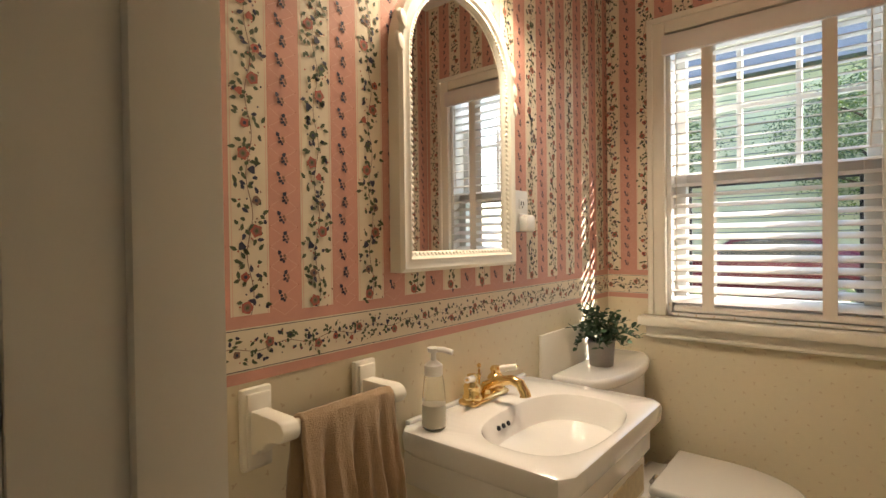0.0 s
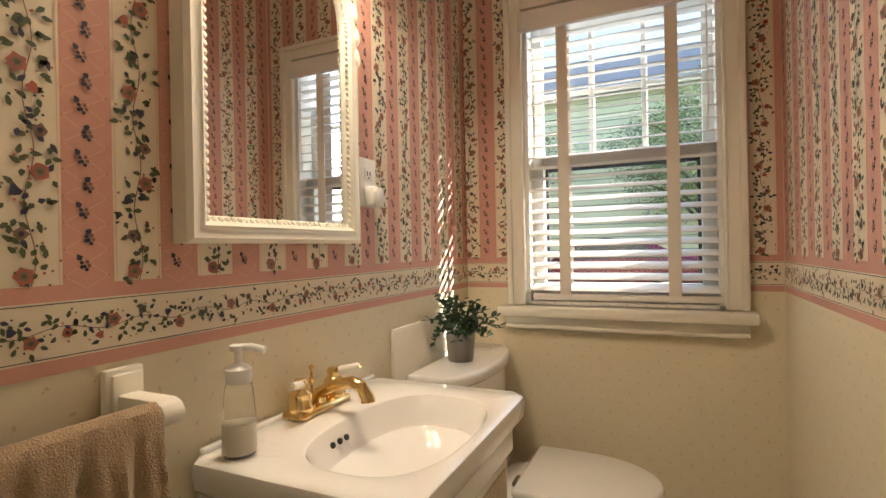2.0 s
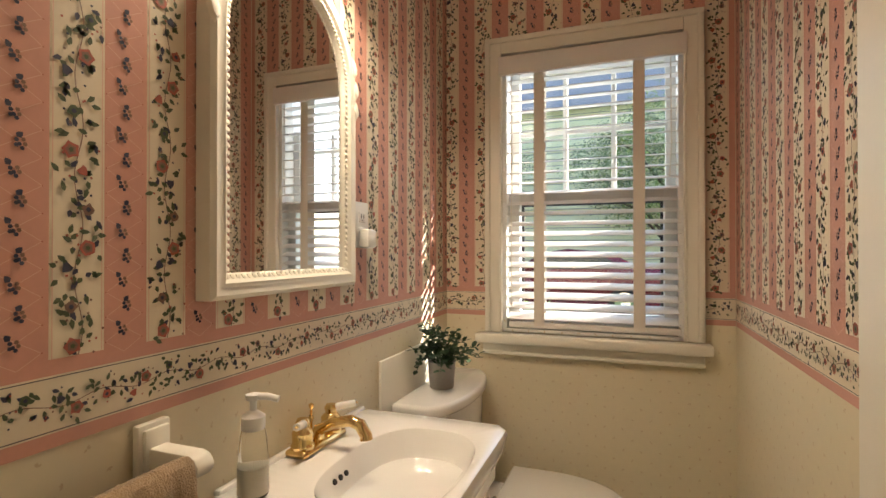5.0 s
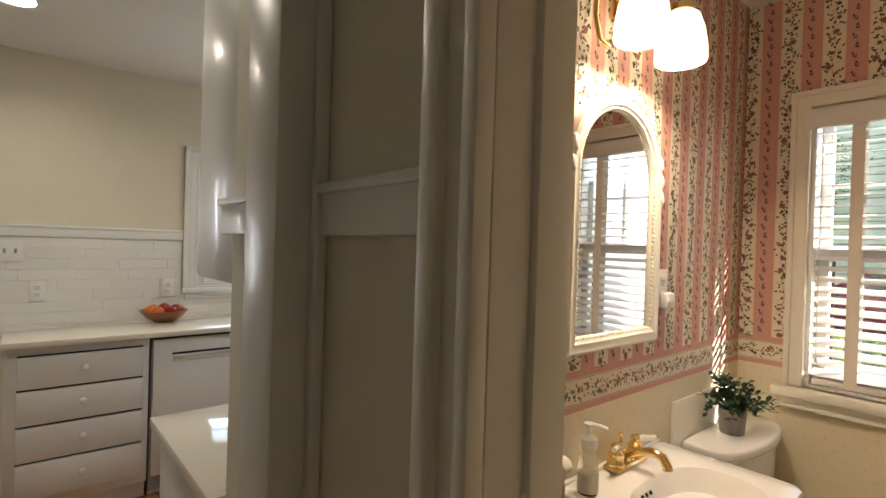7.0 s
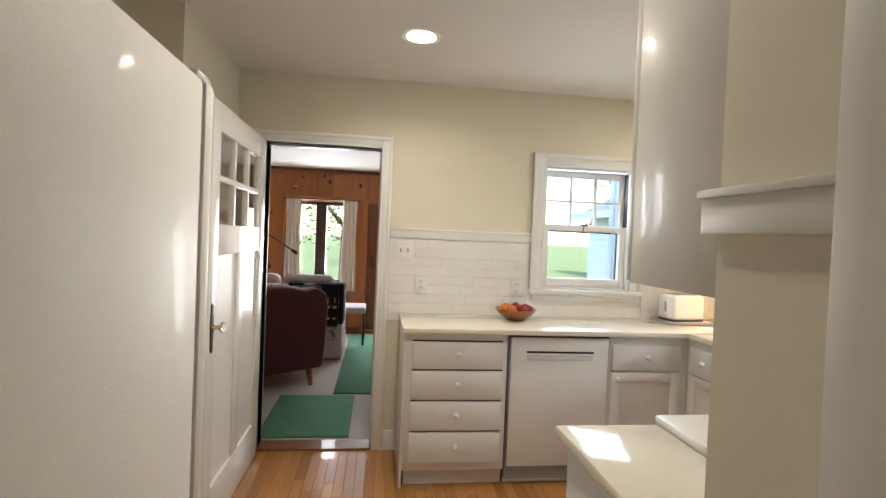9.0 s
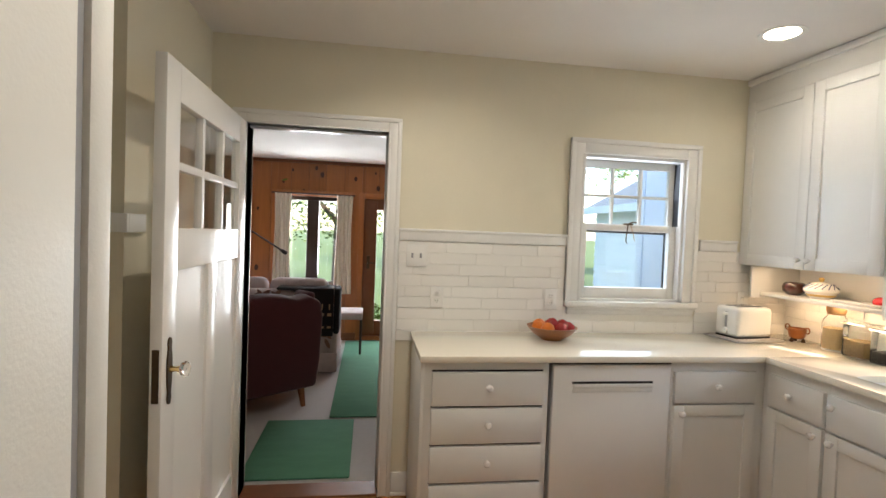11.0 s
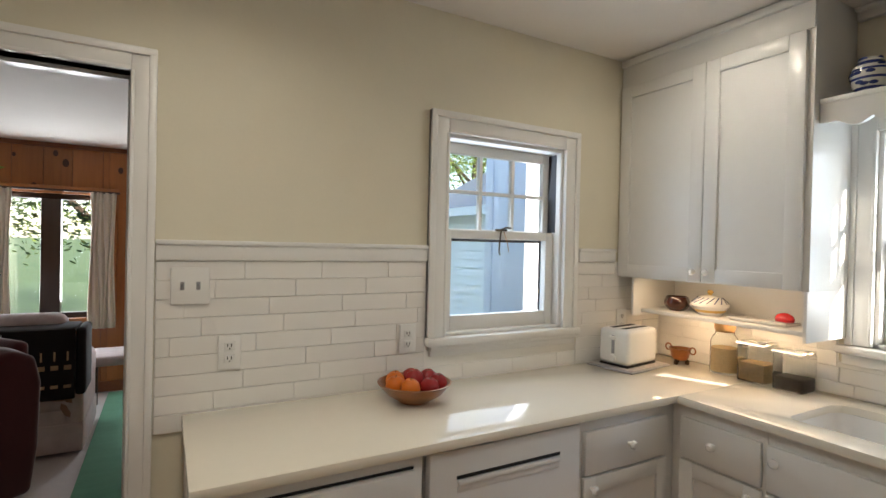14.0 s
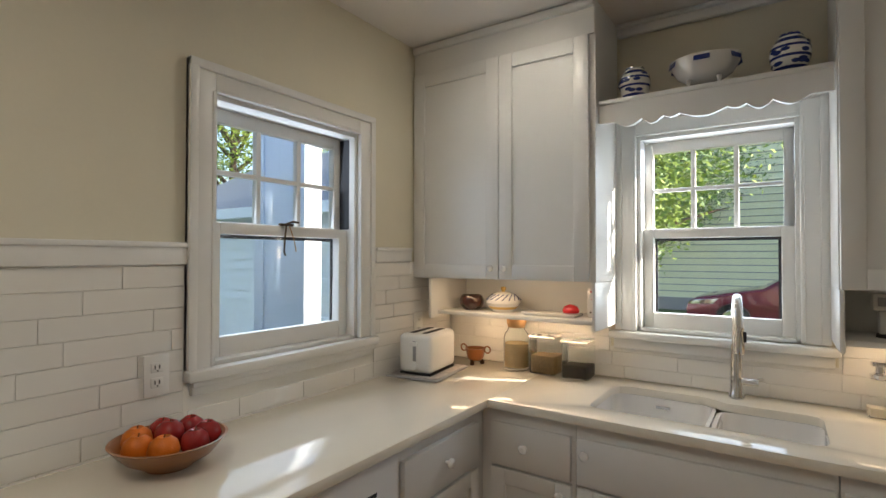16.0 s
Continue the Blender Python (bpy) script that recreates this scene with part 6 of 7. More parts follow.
# ---- family room ----
structure("window_trim_family", merge(*[b for h in FWIN for b in (box(FX, FX + 0.025, h[0] - 0.07, h[0], h[2] - 0.05, h[3] + 0.07, 0.005), box(FX, FX + 0.025, h[1], h[1] + 0.07, h[2] - 0.05, h[3] + 0.07, 0.005), box(FX, FX + 0.025, h[0], h[1], h[3], h[3] + 0.07, 0.005), box(FX, FX + 0.04, h[0] - 0.07, h[1] + 0.07, h[2] - 0.05, h[2], 0.006))]), PINE, "pine casings of the family room windows", "casing", smooth=True)
for k, h in enumerate(FWIN):
    w = thing("window_%d" % (k + 4), (FX, (h[0] + h[1]) / 2, h[2]), "dark-framed family room window" if k < 2 else "dark-framed glass door to the garden", "window")
    w["kind"] = "structure"
    m = (h[0] + h[1]) / 2
    if k < 2:
        part("window_frame", merge(box(FX - 0.10, FX - 0.03, h[0], h[0] + 0.05, h[2], h[3], 0.004), box(FX - 0.10, FX - 0.03, h[1] - 0.05, h[1], h[2], h[3], 0.004), box(FX - 0.10, FX - 0.03, h[0] + 0.05, h[1] - 0.05, h[3] - 0.05, h[3], 0.004), box(FX - 0.10, FX - 0.03, h[0] + 0.05, h[1] - 0.05, h[2], h[2] + 0.05, 0.004)), WALNUT, w)
        part("mullion", box(FX - 0.11, FX - 0.01, m - 0.075, m + 0.075, h[2] + 0.05, h[3] - 0.05, 0.006), WALNUT, w)
    else:
        part("window_frame", merge(box(FX - 0.08, FX - 0.03, h[0], h[0] + 0.17, h[2] - 0.05, h[3], 0.004), box(FX - 0.08, FX - 0.03, h[1] - 0.14, h[1], h[2] - 0.05, h[3], 0.004), box(FX - 0.08, FX - 0.03, h[0] + 0.17, h[1] - 0.14, h[3] - 0.14, h[3], 0.004), box(FX - 0.08, FX - 0.03, h[0] + 0.17, h[1] - 0.14, h[2] - 0.05, h[2] + 0.2, 0.004)), PINED, w)
        part("handle", merge(box(FX - 0.03, FX - 0.02, h[0] + 0.05, h[0] + 0.09, 0.95, 1.12, 0.003), tube([(FX - 0.02, h[0] + 0.07, 1.03), (FX + 0.02, h[0] + 0.07, 1.03), (FX + 0.02, h[0] + 0.16, 1.03)], 0.008, 8)), BRONZE, w)
    part("pane", box(FX - 0.064, FX - 0.060, h[0] + 0.04, h[1] - 0.04, h[2], h[3] - 0.02), PANE, w).visible_shadow = False


def curtain(y0, y1, z0, z1, folds, label):
    b = bmesh.new()
    n, k = folds * 10, 12
    cols = []
    for i in range(n + 1):
        f = i / n
        col = []
        for j in range(k + 1):
            g = j / k
            d = 0.022 * math.sin(2 * math.pi * folds * f + 0.5 * math.sin(3 * g)) * (0.7 + 0.4 * g)
            col.append(b.verts.new((FX + 0.075 + d, y0 + (y1 - y0) * f + 0.01 * math.sin(5 * g + f * 9), z1 + (z0 - z1) * g)))
        cols.append(col)
    for i in range(n):
        for j in range(k):
            b.faces.new((cols[i][j], cols[i + 1][j], cols[i + 1][j + 1], cols[i][j + 1]))
    ob = tagged(part("curtain", b, CURT), label, "curtain", "curtains")
    ob.modifiers.new("thick", "SOLIDIFY").thickness = 0.004


for y0, y1 in ((-1.27, -1.07), (-0.50, -0.30), (-1.94, -1.60), (-2.75, -2.5)):
    curtain(y0, y1, 0.62, 1.895, 5, "cream pleated curtain hanging beside the window")
for y0, y1 in ((-1.31, -0.27), (-2.8, -1.56)):
    tagged(part("curtain_rod", tube([(FX + 0.075, y0, 1.897), (FX + 0.075, y1, 1.897)], 0.010, 10), WALNUT), "dark thin curtain rod over the window", "curtain rod", "curtain rods")

rugs = thing("rug", (-3.57, -0.455, 0), "short green woven rug by the doorway", "rug", "green rugs")
part("mat", box(-4.02, -3.12, -0.775, -0.145, 0.001, 0.016, 0.006), RUG, rugs)
rugl = thing("rug", (-5.4, 0.0, 0), "long green woven runner rug on carpet", "rug", "green rugs")
part("mat", box(-6.75, -4.08, -0.335, 0.36, 0.001, 0.016, 0.006), RUG, rugl)

# wing chair, its back to the kitchen
wc = thing("wing_chair", (-4.40, -0.98, 0), "wine red upholstered wing chair on wooden legs, seen from behind", "armchair", turn=-52)
# local frame: back faces +y, seat towards -y
bp = [(-0.36, 0.22), (-0.375, 0.45), (-0.365, 0.80), (-0.33, 0.93), (-0.24, 0.975), (-0.12, 0.955), (0.0, 0.985), (0.12, 0.995), (0.24, 0.985), (0.33, 0.94), (0.365, 0.80), (0.375, 0.45), (0.36, 0.22)]
back = bevelled(prism(bp, 0.20, 0.36, "y"), 0.03, 3)
moved(back, pose(0, 0, 0, -7, 0, 0))
part("backrest", back, WINE, wc, local=True)
part("seat", bevelled(box(-0.34, 0.34, -0.36, 0.24, 0.20, 0.44), 0.04, 3), WINE, wc, local=True)
for s in (-1, 1):
    part("arm", bevelled(box(s * 0.37 - 0.055, s * 0.37 + 0.055, -0.36, 0.22, 0.20, 0.62), 0.035, 3), WINE, wc, local=True)
    part("wing", bevelled(box(s * 0.37 - 0.035, s * 0.37 + 0.035, 0.02, 0.27, 0.6, 0.93), 0.03, 3), WINE, wc, local=True)
    for ly in (-0.30, 0.24):
        part("leg", tube([(s * 0.29, ly, 0.22), (s * 0.295, ly + 0.02, 0.12), (s * 0.30, ly + 0.05, 0.0)], 0.02, 10, [0.034, 0.028, 0.019]), LEGW, wc, local=True)

# sofa with patterned cover, its back to the room's door
PAT = mat("sofa_fabric", (0.46, 0.40, 0.40), 0.9, grain=0.25, scale=14, stain=0.1, bump=0.2, bscale=300)
so = thing("sofa", (-5.55, -1.35, 0), "pale patterned sofa with loose cushions, seen from behind", "sofa")
part("base", bevelled(box(-6.0, -5.25, -2.3, -0.42, 0.04, 0.44), 0.03, 2), PAT, so)
part("back", bevelled(box(-5.48, -5.22, -2.3, -0.42, 0.30, 0.84), 0.07, 4), PAT, so)
part("arm", bevelled(box(-6.0, -5.25, -0.52, -0.36, 0.04, 0.62), 0.06, 4), PAT, so)
part("skirt", box(-6.0, -5.24, -2.3, -0.355, 0.03, 0.22, 0.01), PAT, so)
for k in range(3):
    y0 = -2.26 + k * 0.6
    part("cushion", bevelled(box(-5.62, -5.40, y0, y0 + 0.58, 0.46, 0.94), 0.08, 4), PAT, so)
sp = []
random.seed(8)
for i in range(150):
    y, z = random.uniform(-2.2, -0.45), random.uniform(0.3, 0.82)
    sp.append(moved(lathe([(0, 0.002), (0.02, 0.001), (0.026, 0)], 6), Matrix.Translation((-5.219, y, z)) @ pose(0, 0, 0, 0, 90, 0) @ Matrix.Rotation(random.uniform(0, 6), 4, 'Z') @ Matrix.Diagonal((2.2, 0.8, 1, 1))))
part("print", merge(*sp), MAUVE, so)
BLK = mat("black_throw", (0.012, 0.010, 0.012), 0.95, grain=0.3, scale=120, bump=0.3)
th = thing("throw_blanket", (-5.4, -0.5, 0.6), "black woven throw with pale motifs draped over the sofa", "blanket")
part("cloth", merge(bevelled(box(-5.52, -5.205, -0.95, -0.40, 0.845, 0.875), 0.012, 2), bevelled(box(-5.212, -5.190, -0.78, -0.40, 0.40, 0.87), 0.010, 2), bevelled(box(-5.52, -5.20, -0.40, -0.342, 0.42, 0.87), 0.02, 3)), BLK, th)
mo = []
for k in range(5):
    mo.append(box(-5.190, -5.187, -0.74 + 0.07 * k, -0.70 + 0.07 * k, 0.60, 0.63))
    mo.append(box(-5.190, -5.187, -0.74 + 0.07 * k, -0.70 + 0.07 * k, 0.48, 0.50))
    mo.append(box(-5.190, -5.187, -0.725 + 0.07 * k, -0.715 + 0.07 * k, 0.66, 0.72))
part("motif", merge(*mo), TERRY, th)
bn = thing("side_bench", (-6.2, -0.25, 0), "small upholstered bench on dark legs by the window", "bench")
part("seat", bevelled(box(-6.45, -6.0, -0.42, -0.12, 0.42, 0.50), 0.02, 3), PAT, bn)
for a in (-6.42, -6.03):
    for b in (-0.40, -0.14):
        part("leg", tube([(a, b, 0.42), (a, b, 0.0)], 0.014, 8), WALNUT, bn)
la = thing("floor_lamp", (-6.1, -1.42, 0), "black boom floor lamp with a slanting arm", "floor lamp")
part("base", lathe([(0, 0), (0.14, 0), (0.14, 0.015), (0.02, 0.03), (0, 0.03)], 28, (-6.1, -1.42, 0)), BLACK, la)
part("pole", tube([(-6.1, -1.42, 0.02), (-6.1, -1.42, 1.42)], 0.014, 10), BLACK, la)
part("boom", tube([(-6.0, -1.80, 1.68), (-6.1, -1.42, 1.42), (-6.2, -1.08, 1.19)], 0.010, 8), BLACK, la)
part("head", tube([(-6.2, -1.08, 1.19), (-6.215, -1.02, 1.15)], 0.022, 12), BLACK, la)

# tall dark bookcase beside the doorway
bk = thing("bookcase", (-3.5, -1.1, 0), "tall dark wooden bookcase with framed pictures", "bookcase")
part("base", box(-3.95, -3.10, -1.400, -1.005, 0.0, 0.78, 0.006), WALNUT, bk)
part("plinth", box(-3.97, -3.10, -1.400, -0.985, 0.0, 0.10, 0.006), WALNUT, bk)
part("upper", merge(box(-3.92, -3.10, -1.400, -1.370, 0.78, 2.36), box(-3.92, -3.89, -1.370, -1.050, 0.78, 2.36, 0.003), box(-3.13, -3.10, -1.370, -1.050, 0.78, 2.36, 0.003), box(-3.92, -3.10, -1.400, -1.050, 2.33, 2.37, 0.003)), WALNUT, bk)
for z in (1.15, 1.50, 1.85):
    part("shelf", box(-3.89, -3.13, -1.370, -1.060, z, z + 0.022, 0.002), WALNUT, bk)
# the green is the window's reflection in the glass, put in as colour
GRN = mat("green_reflection_glass", (0.10, 0.22, 0.17), 0.08, grain=0.4, scale=9, coat=0.6)
for (x0, x1, z0, z1, mm) in ((-3.86, -3.62, 1.175, 1.42, WALNUT), (-3.58, -3.32, 1.525, 1.78, WALNUT), (-3.85, -3.5, 0.80, 1.06, GREYP)):
    pf = thing("picture_frame", ((x0 + x1) / 2, -1.050, z0), "framed picture on the bookcase, green window reflection painted on its glass", "picture", "framed pictures")
    part("frame", merge(box(x0, x1, -1.075, -1.045, z0, z1, 0.004)), mm, pf)
    part("picture", box(x0 + 0.025, x1 - 0.025, -1.046, -1.042, z0 + 0.025, z1 - 0.025), GRN, pf)

# room beyond the doorway beside the refrigerator
structure("wall_study", merge(wall_boxes("y", -3.2, -3.3, -2.93, -2.13, 0, CH, [(-2.85, -2.25, 0.95, 1.75)]), box(-2.96, -2.90, -3.3, -1.0, 0, CH)), CREAM, "cream walls of the study with a window", "wall")
structure("floor_study", box(-2.93, -2.03, -3.2, -1.1, -0.1, -0.002), OAK, "oak floor of the study", "floor")
structure("ceiling_study", box(-2.96, -2.03, -3.3, -1.0, CH, CH + 0.1), CEIL, "white study ceiling", "ceiling")
structure("window_trim_study", merge(box(-2.89, -2.85, -3.2, -3.18, 0.9, 1.83, 0.004), box(-2.25, -2.18, -3.2, -3.18, 0.9, 1.83, 0.004), box(-2.89, -2.18, -3.2, -3.15, 1.75, 1.85, 0.006), box(-2.89, -2.18, -3.2, -3.15, 0.90, 0.95, 0.006)), WHITE, "white study window casing", "casing", smooth=True)
dk = thing("writing_desk", (-2.7, -1.7, 0), "dark wooden desk with a white shelf above it", "desk")
part("top", box(-2.895, -2.40, -2.4, -1.25, 0.72, 0.76, 0.005), WALNUT, dk)
for a in (-2.38, -1.55):
    part("pedestal", box(-2.895, -2.44, a, a + 0.28, 0.0, 0.72, 0.004), WALNUT, dk)
sf = thing("wall_shelf", (-2.85, -1.7, 1.45), "white wall shelf with dark framed prints", "shelf")
part("board", box(-2.895, -2.70, -2.4, -1.2, 1.74, 1.80, 0.004), WHITE, sf)
part("print_frame", box(-2.897, -2.88, -1.95, -1.35, 1.35, 1.66, 0.004), LEGW, sf)
lamp("daylight_study", "AREA", (-2.55, -3.28, 1.35), (-2.55, -1, 1.0), 2.5, DAY, 0.55, 0.75)

# ---- outdoors ----
GRASS = mat("lawn", (0.075, 0.12, 0.035), 0.95, grain=0.4, scale=9, stain=0.3, bump=0.5, bscale=30)
ASPH = mat("asphalt_drive", (0.11, 0.11, 0.115), 0.9, grain=0.15, scale=60, stain=0.1)
# white siding whose blue tint is skylit shade mixed into the colour
SIDEW = mat("sky_tinted_white_siding", (0.70, 0.77, 0.87), 0.6, grain=0.03, scale=20, stain=0.05)
SIDEY = mat("pale_yellow_siding", (0.86, 0.86, 0.60), 0.6, grain=0.03, scale=20, stain=0.06, vary=0.05)
SHING = mat("grey_shingles", (0.20, 0.23, 0.28), 0.9, grain=0.25, scale=30, stain=0.1, bump=0.3)
FOL = [mat("leaf_light", (0.22, 0.30, 0.05), 0.6, grain=0.35, scale=3), mat("leaf_mid", (0.12, 0.20, 0.06), 0.6, grain=0.35, scale=3), mat("leaf_dark", (0.035, 0.085, 0.040), 0.6, grain=0.35, scale=3)]
BARK = mat("bark", (0.07, 0.05, 0.035), 0.95, grain=0.3, scale=20, bump=0.6)
structure("ground", merge(box(-400, 400, -400, 400, -0.30, -0.125)), GRASS, "green lawn reaching into the distance", "ground")
structure("driveway", box(-6.0, 9, 9.8, 13.8, -0.125, -0.115), ASPH, "dark asphalt driveway", "driveway")


def tree(x, y, h, r, n, seed, label, shade=1, low=0.3):
    random.seed(seed)
    t = thing("tree", (x, y, -0.125), label, "tree", "garden trees")
    part("trunk", tube([(x, y, -0.13), (x + 0.1, y, h * 0.3), (x + 0.05, y + 0.1, h * 0.75)], 0.1, 10, [0.16, 0.11, 0.04]), BARK, t)
    lm = []
    for i in range(9):
        a = random.uniform(0, 6.28)
        z0 = h * random.uniform(0.25, 0.6)
        lm.append(tube([(x + 0.07, y + 0.05, z0), (x + 0.5 * r * math.cos(a), y + 0.5 * r * math.sin(a), z0 + 0.2 * h), (x + 0.9 * r * math.cos(a), y + 0.9 * r * math.sin(a), z0 + 0.25 * h)], 0.03, 6, [0.05, 0.03, 0.012]))
    part("limbs", merge(*lm), BARK, t)
    vs, fs = ([], [], []), ([], [], [])
    for i in range(n):
        a, e = random.uniform(0, 6.28), random.uniform(-1, 1)
        rr = r * (0.45 + 0.55 * random.random()) * (1 + 0.25 * math.sin(3 * a + seed) * math.cos(4 * e))
        c = Vector((x + rr * math.cos(a) * math.sqrt(1 - e * e * 0.8), y + rr * math.sin(a) * math.sqrt(1 - e * e * 0.8), h * (0.70 if low < 0.4 else 0.6) + h * 0.34 * e * random.uniform(0.6, 1.05)))
        k = random.choice((0, 1, 1, 2)) if shade == 1 else random.choice((0, 0, 1))
        for j in range(18):
            q = c + Vector((random.gauss(0, 0.16), random.gauss(0, 0.16), random.gauss(0, 0.12)))
            u = Vector((random.uniform(-1, 1), random.uniform(-1, 1), random.uniform(-0.6, 0.6))).normalized()
            w = u.orthogonal().normalized()
            s = random.uniform(0.024, 0.052)
            b = len(vs[k])
            vs[k].extend([q, q + u * s + w * s * 0.45, q + u * 2 * s, q + u * s - w * s * 0.45])
            fs[k].append((b, b + 1, b + 2, b + 3))
    for k in range(3):
        if vs[k]:
            me = bpy.data.meshes.new("crown")
            me.from_pydata([tuple(v) for v in vs[k]], [], fs[k])
            me.materials.append(FOL[k])
            ob = new("crown", me)
            ob.parent = t
            ob.matrix_parent_inverse = t.matrix_basis.inverted()


tree(-3.3, 6.6, 4.0, 1.6, 900, 1, "leafy bright green tree by the driveway", 2)
tree(-4.6, 14.6, 5.2, 2.4, 1100, 2, "leafy green tree in front of the yellow house", 1)
tree(1.6, 14.9, 5.0, 2.4, 1100, 3, "dense green tree beyond the driveway", 1)
tree(3.2, 14.2, 5.5, 2.2, 500, 4, "tall green tree beyond the car", 1)
tree(-9.5, -0.6, 5.0, 2.6, 1100, 5, "spreading green tree on the lawn", 1, 0.5)
tree(-12.0, 7.0, 7.5, 3.2, 2200, 6, "tall green tree behind the garage", 2)
tree(-12.5, -4.0, 6.0, 3.0, 800, 7, "green garden tree at the lawn's edge", 2)
tree(-9.4, 10.4, 7.5, 2.8, 1800, 8, "tall leafy tree over the garage roof", 2)
for x, y, r, sd in ((-1.25, 10.2 - 0.9, 0.45, 31), (-0.7, 10.2 - 0.7, 0.4, 32), (-7.8, -0.15, 0.45, 33), (-8.2, -0.9, 0.4, 34)):
    random.seed(sd)
    s = thing("shrub", (x, y, -0.125), "low leafy green garden shrub", "shrub", "shrubs")
    b = bmesh.new()
    for i in range(900):
        a, e, q = random.uniform(0, 6.28), random.uniform(0, 1), random.uniform(0.5, 1)
        c = Vector((x + r * q * math.cos(a) * math.sqrt(1 - e * e), y + r * q * math.sin(a) * math.sqrt(1 - e * e), -0.12 + r * 1.2 * e * q))
        u = Vector((random.uniform(-1, 1), random.uniform(-1, 1), random.uniform(-0.3, 1))).normalized() * 0.05
        w = u.orthogonal() * 0.4
        b.faces.new([b.verts.new(p) for p in (c, c + u * 0.5 + w, c + u, c + u * 0.5 - w)])
    part("leaves", b, FOL[0 if sd % 2 else 1], s)


def siding(x0, x1, y0, y1, z0, z1, axis, face, out, lap=0.13):
    """Overlapping boards on a wall plane."""
    bs = []
    z = z0
    while z < z1 - 0.01:
        t = min(z + lap, z1)
        if axis == "y":
            pr = [(face, z), (face + out * 0.034, z), (face + out * 0.004, t), (face, t)]
            bs.append(prism(pr, x0, x1, "x"))
        else:
            pr = [(face, z), (face + out * 0.034, z), (face + out * 0.004, t), (face, t)]
            bs.append(prism([(u, v) for u, v in pr], y0, y1, "y"))
        z = t
    return merge(*bs)


hy = thing("neighbour_house", (0, 16.9, -0.125), "pale yellow clapboard house across the driveway", "house")
# grey backing and varied board tones stand in for shadow lines under the laps
hw = part("wall", box(-9, 7, 16.5, 21.3, -0.12, 5.7), GREYP, hy)
board = mesh_of("siding_board", prism([(16.5, 0.0), (16.5 - 0.040, 0.0), (16.5 - 0.012, 0.172), (16.5, 0.172)], -9, 7, "x"), SIDEY, False)
for k in range(28):
    ob = new("siding_board", board)
    ob.parent = hw
    ob.location = (0, 0, 0.25 + 0.195 * k)
part("foundation", box(-9.0, 7.0, 16.44, 16.5, -0.12, 0.25), GREYP, hy)
part("roof", prism([(16.1, 5.65), (18.9, 7.7), (21.7, 5.65)], -9.4, 7.4, "x"), SHING, hy)

# parked car
REDC = mat("dark_red_car_paint", (0.16, 0.012, 0.028), 0.22, metal=0.3, grain=0.03, coat=0.8)
car = thing("car", (-0.6, 12.3, -0.115), "dark red sedan parked on the driveway", "car")
cx, cy, cz = -3.10, 11.5, -0.115
sil = [(0.0, 0.42), (0.03, 0.62), (0.20, 0.74), (1.05, 0.90), (1.35, 0.95), (1.95, 1.34), (2.5, 1.43), (3.3, 1.36), (3.95, 1.05), (4.45, 1.0), (4.55, 0.80), (4.55, 0.35), (4.2, 0.22), (0.2, 0.22)]
part("body", bevelled(prism([(cx + u, cz + v) for u, v in sil], cy, cy + 1.75, "y"), 0.07, 3), REDC, car)
part("side_window", bevelled(prism([(cx + u, cz + v) for u, v in ((1.55, 0.98), (2.0, 1.28), (2.5, 1.36), (3.2, 1.30), (3.7, 1.0))], cy - 0.004, cy + 0.02, "y"), 0.01, 1), mat("tinted_car_glass", (0.03, 0.04, 0.05), 0.05, coat=0.5, grain=0.05), car)
part("headlight", bevelled(prism([(cx + u, cz + v) for u, v in ((0.05, 0.60), (0.18, 0.70), (0.62, 0.74), (0.5, 0.62))], cy - 0.005, cy + 0.05, "y"), 0.01, 1), CHROME, car)
part("mirror", bevelled(box(cx + 1.62, cx + 1.80, cy - 0.16, cy - 0.02, cz + 0.95, cz + 1.08), 0.03, 2), REDC, car)
for wx in (0.85, 3.65):
    w = part("wheel", moved(lathe([(0.18, -0.1), (0.31, -0.1), (0.33, -0.05), (0.33, 0.08), (0.30, 0.1), (0.2, 0.09)], 28), Matrix.Translation((cx + wx, cy + 0.09, cz + 0.33)) @ pose(0, 0, 0, 90, 0, 0)), BLACK, car)
    part("rim", moved(lathe([(0, 0.06), (0.05, 0.09), (0.20, 0.08), (0.21, 0.0)], 18), Matrix.Translation((cx + wx, cy + 0.06, cz + 0.33)) @ pose(0, 0, 0, 90, 0, 0)), CHROME, car)

# white garage and porch seen through the side window
gw = thing("garage", (-6.6, 6.0, -0.125), "white clapboard garage with a grey shingle roof", "garage")
part("wall", box(-9.6, -5.4, 4.4, 8.5, -0.12, 2.05), SIDEW, gw)
part("siding", siding(0, 0, 4.4, 8.5, 0.0, 2.05, "x", -5.4, 1, 0.14), SIDEW, gw)
part("siding", siding(-9.6, -5.4, 0, 0, 0.0, 2.05, "y", 4.4, -1, 0.14), SIDEW, gw)
part("roof", prism([(4.1, 2.0), (6.45, 3.3), (8.8, 2.0)], -9.8, -5.2, "x"), SHING, gw)
part("fascia", box(-9.8, -5.2, 4.06, 4.11, 1.93, 2.06), SIDEW, gw)
gwin = part("window", merge(box(-6.42, -6.34, 4.34, 4.40, 0.72, 1.66, 0.006), box(-5.88, -5.80, 4.34, 4.40, 0.72, 1.66, 0.006), box(-6.34, -5.88, 4.34, 4.40, 1.58, 1.66, 0.006), box(-6.46, -5.76, 4.32, 4.40, 0.66, 0.72, 0.006), box(-6.34, -5.88, 4.35, 4.39, 1.14, 1.18, 0.004)), SIDEW, gw)
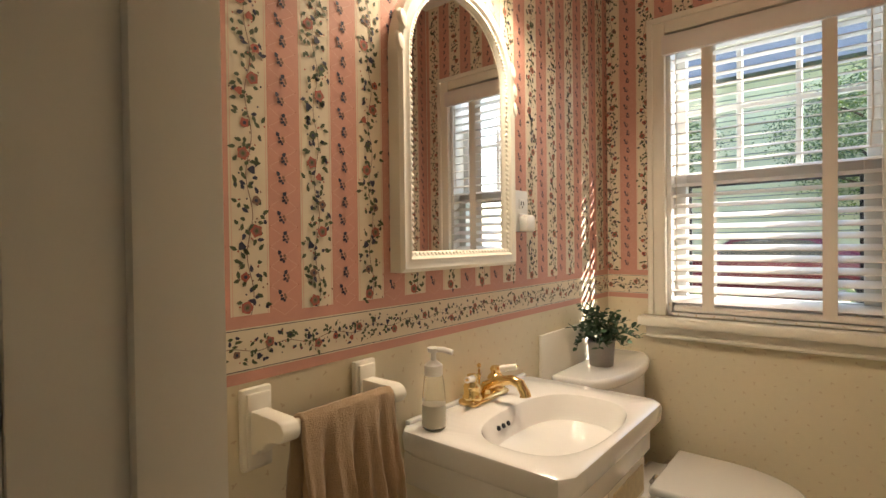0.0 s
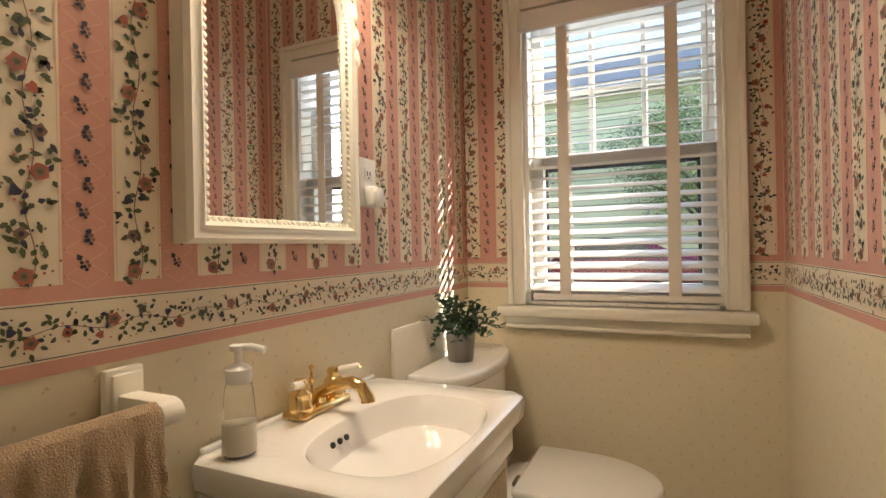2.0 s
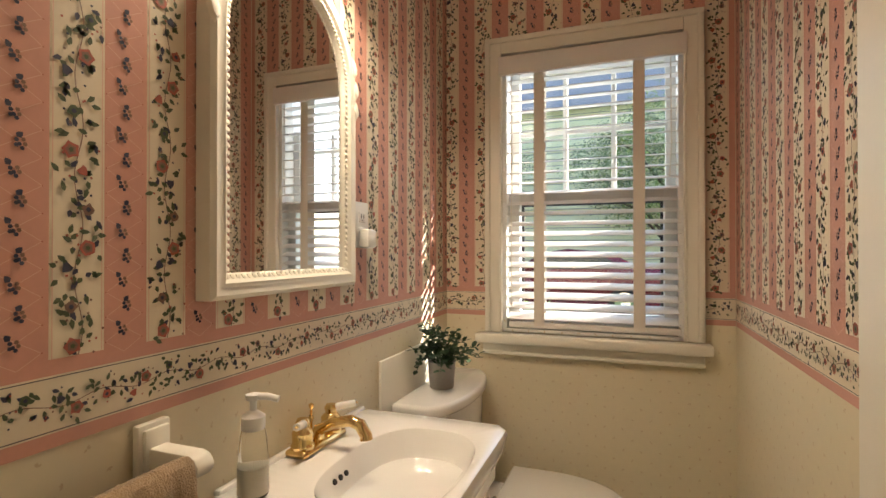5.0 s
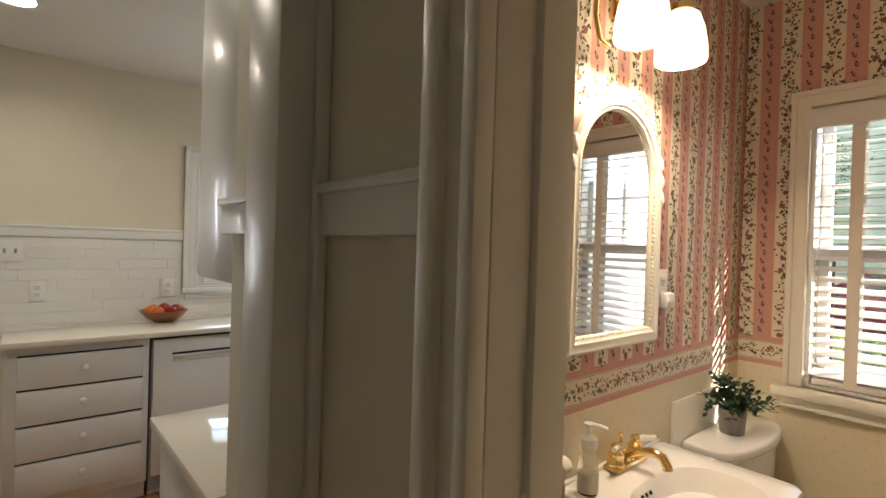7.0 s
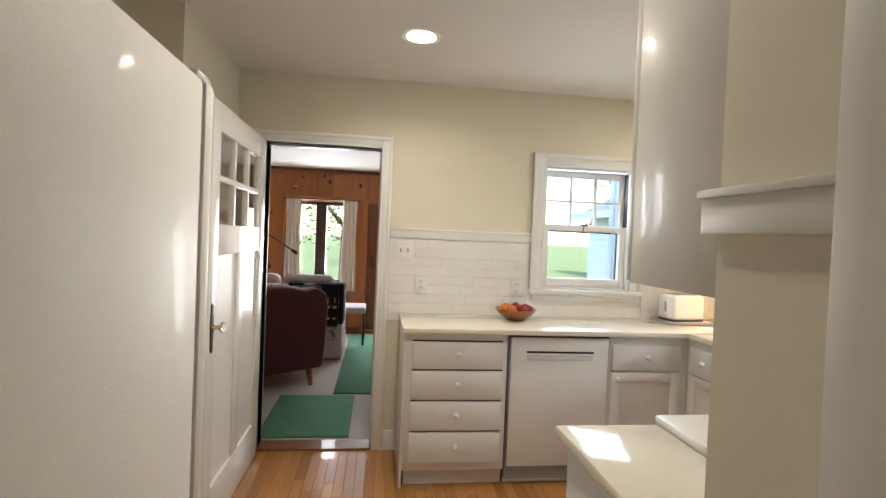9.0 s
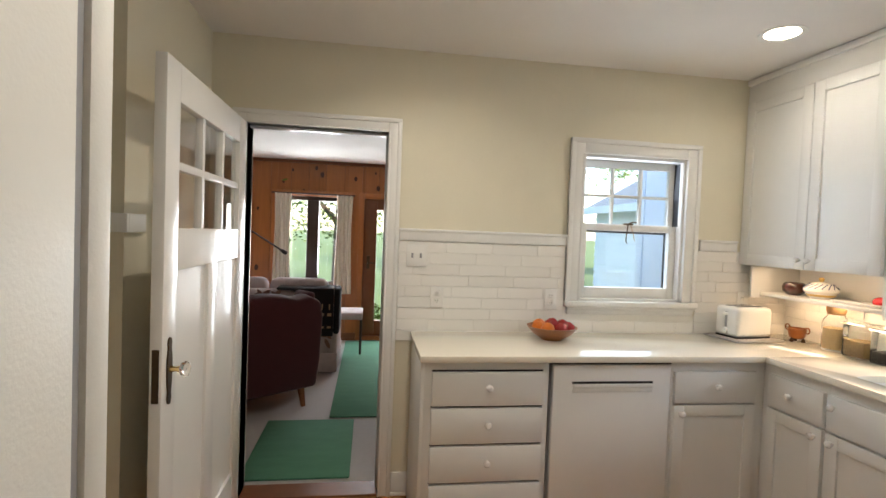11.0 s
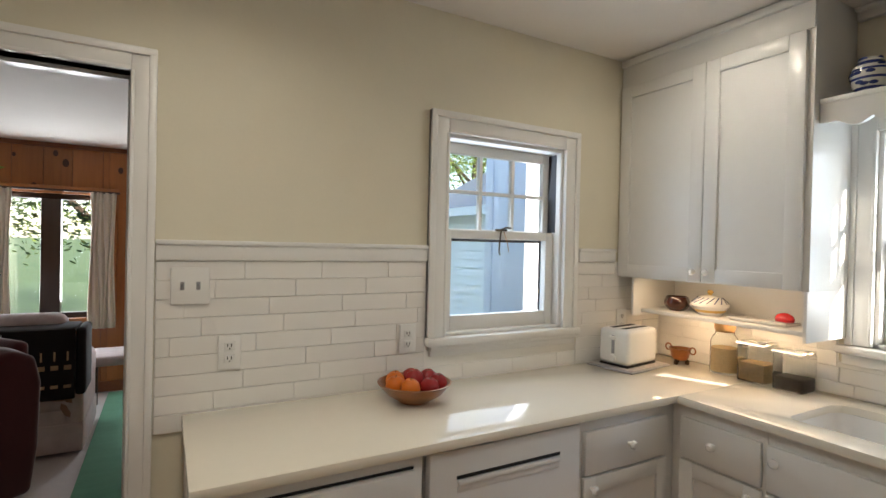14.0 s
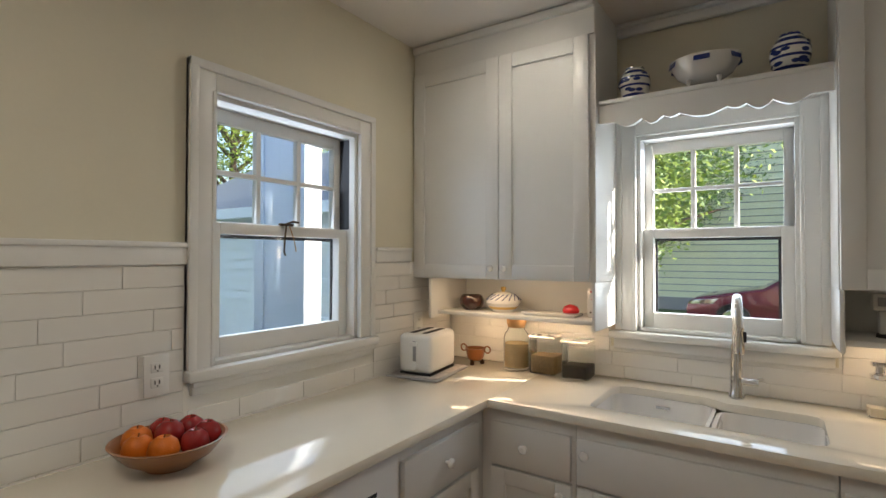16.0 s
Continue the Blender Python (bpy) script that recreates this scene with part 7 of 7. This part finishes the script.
part("pane", box(-6.34, -5.88, 4.365, 4.371, 0.72, 1.58), PANE, gwin)
part("blind", box(-6.34, -5.88, 4.374, 4.378, 0.72, 1.58), SIDEW, gwin)
pc = thing("porch", (-4.1, 2.35, -0.125), "white painted back porch with one broad square column", "porch")
part("deck", box(-5.2, -3.07, 0.88, 2.75, -0.12, -0.02), GREYP, pc)
part("post", merge(box(-4.35, -3.88, 2.30, 2.44, -0.02, 2.62, 0.008), box(-4.38, -3.85, 2.27, 2.47, -0.02, 0.18, 0.010)), SIDEW, pc)
part("corner_board", box(-4.362, -4.27, 2.288, 2.30, 0.18, 2.62, 0.003), SIDEW, pc)
part("beam", box(-5.3, -3.80, 2.28, 2.46, 2.62, 2.80, 0.01), SIDEW, pc)
tagged(part("house_siding", merge(siding(-7.0, -3.06, 0, 0, 0.0, 2.55, "y", FN + 0.12, 1, 0.14)), SIDEW), "white clapboard outside wall of the family room", "siding", kind="structure")
structure("roof_family", box(-7.3, -3.06, -4, 1.2, FC + 0.101, FC + 0.2), SHING, "grey shingled family room roof edge", "roof")


# ---- pieces: tiles and floor strips ----
random.seed(5)
TW = 0.262
tile_meshes = {}


def tile_piece(axis, w, h):
    key = (axis, round(w, 3), round(h, 3))
    if key not in tile_meshes:
        b = box(0, 0.004, 0, w, 0, h, 0.0012, 1) if axis == "x" else box(0, w, -0.004, 0, 0, h, 0.0012, 1)
        tile_meshes[key] = mesh_of("tile", b, TILE, True)
    return tile_meshes[key]


def lay(axis, face, parent, spans, z0, z1, phase):
    r = 0
    z = z1 - ROW
    while z > z0 - ROW + 0.01:
        lo = max(z, z0)
        h = z + ROW - 0.0016 - lo
        for a, b in spans(z):
            u = a - TW + ((phase + (r % 2) * TW / 2 + 0.04 * (r % 3)) % TW)
            while u < b:
                p, q = max(u, a), min(u + TW - 0.0016, b)
                if q - p > 0.012 and h > 0.01:
                    ob = new("tile", tile_piece(axis, q - p, h))
                    ob.parent = parent
                    off = random.uniform(-0.0004, 0.0006)
                    ob.location = (face + off, p, lo) if axis == "x" else (p, face - off, lo)
                    ob.rotation_euler = (random.uniform(-0.002, 0.002), 0, random.uniform(-0.003, 0.003)) if axis == "x" else (0, random.uniform(-0.002, 0.002), random.uniform(-0.003, 0.003))
                u += TW
        r += 1
        z -= ROW


lay("x", WX + 0.004, BSW, lambda z: [(0.085, 1.036), (1.862, NY - 0.012)] if z > 1.0 - 0.02 else ([(0.085, 1.05), (1.05, 1.86), (1.862, NY - 0.012)]), 0.862, 1.411, 0.0)
lay("y", NY - 0.004, BSN, lambda z: [(WX + 0.012, -2.09), (-1.29, EX - 0.0)] if z > 1.04 - ROW else [(WX + 0.012, EX - 0.0)], 0.917, 1.335, 0.1)

PW = 0.057
lens = [0.7, 0.95, 1.25, 1.6]
plank_meshes = {}
y = -1.5
row = 0
while y < 1.95:
    x = WX + random.uniform(-0.8, 0)
    while x < -0.2:
        ln = random.choice(lens)
        a, b = max(x, WX - 0.0), min(x + ln - 0.0012, -0.1)
        if b - a > 0.05:
            key = round(b - a, 2)
            if key not in plank_meshes:
                plank_meshes[key] = mesh_of("floor_strip", box(0, key, 0, PW - 0.0010, -0.016, 0, 0.0012, 1), OAK, False)
            ob = new("floor_strip", plank_meshes[key])
            ob.parent = FLOOR
            ob.location = (a, y, random.uniform(-0.0003, 0.0003))
        x += ln
    y += PW
    row += 1
structure("floor_passage", box(-0.1, 1.3, -1.5, 0.74, -0.016, 0.0), OAK, "oak floor of the passage", "floor")
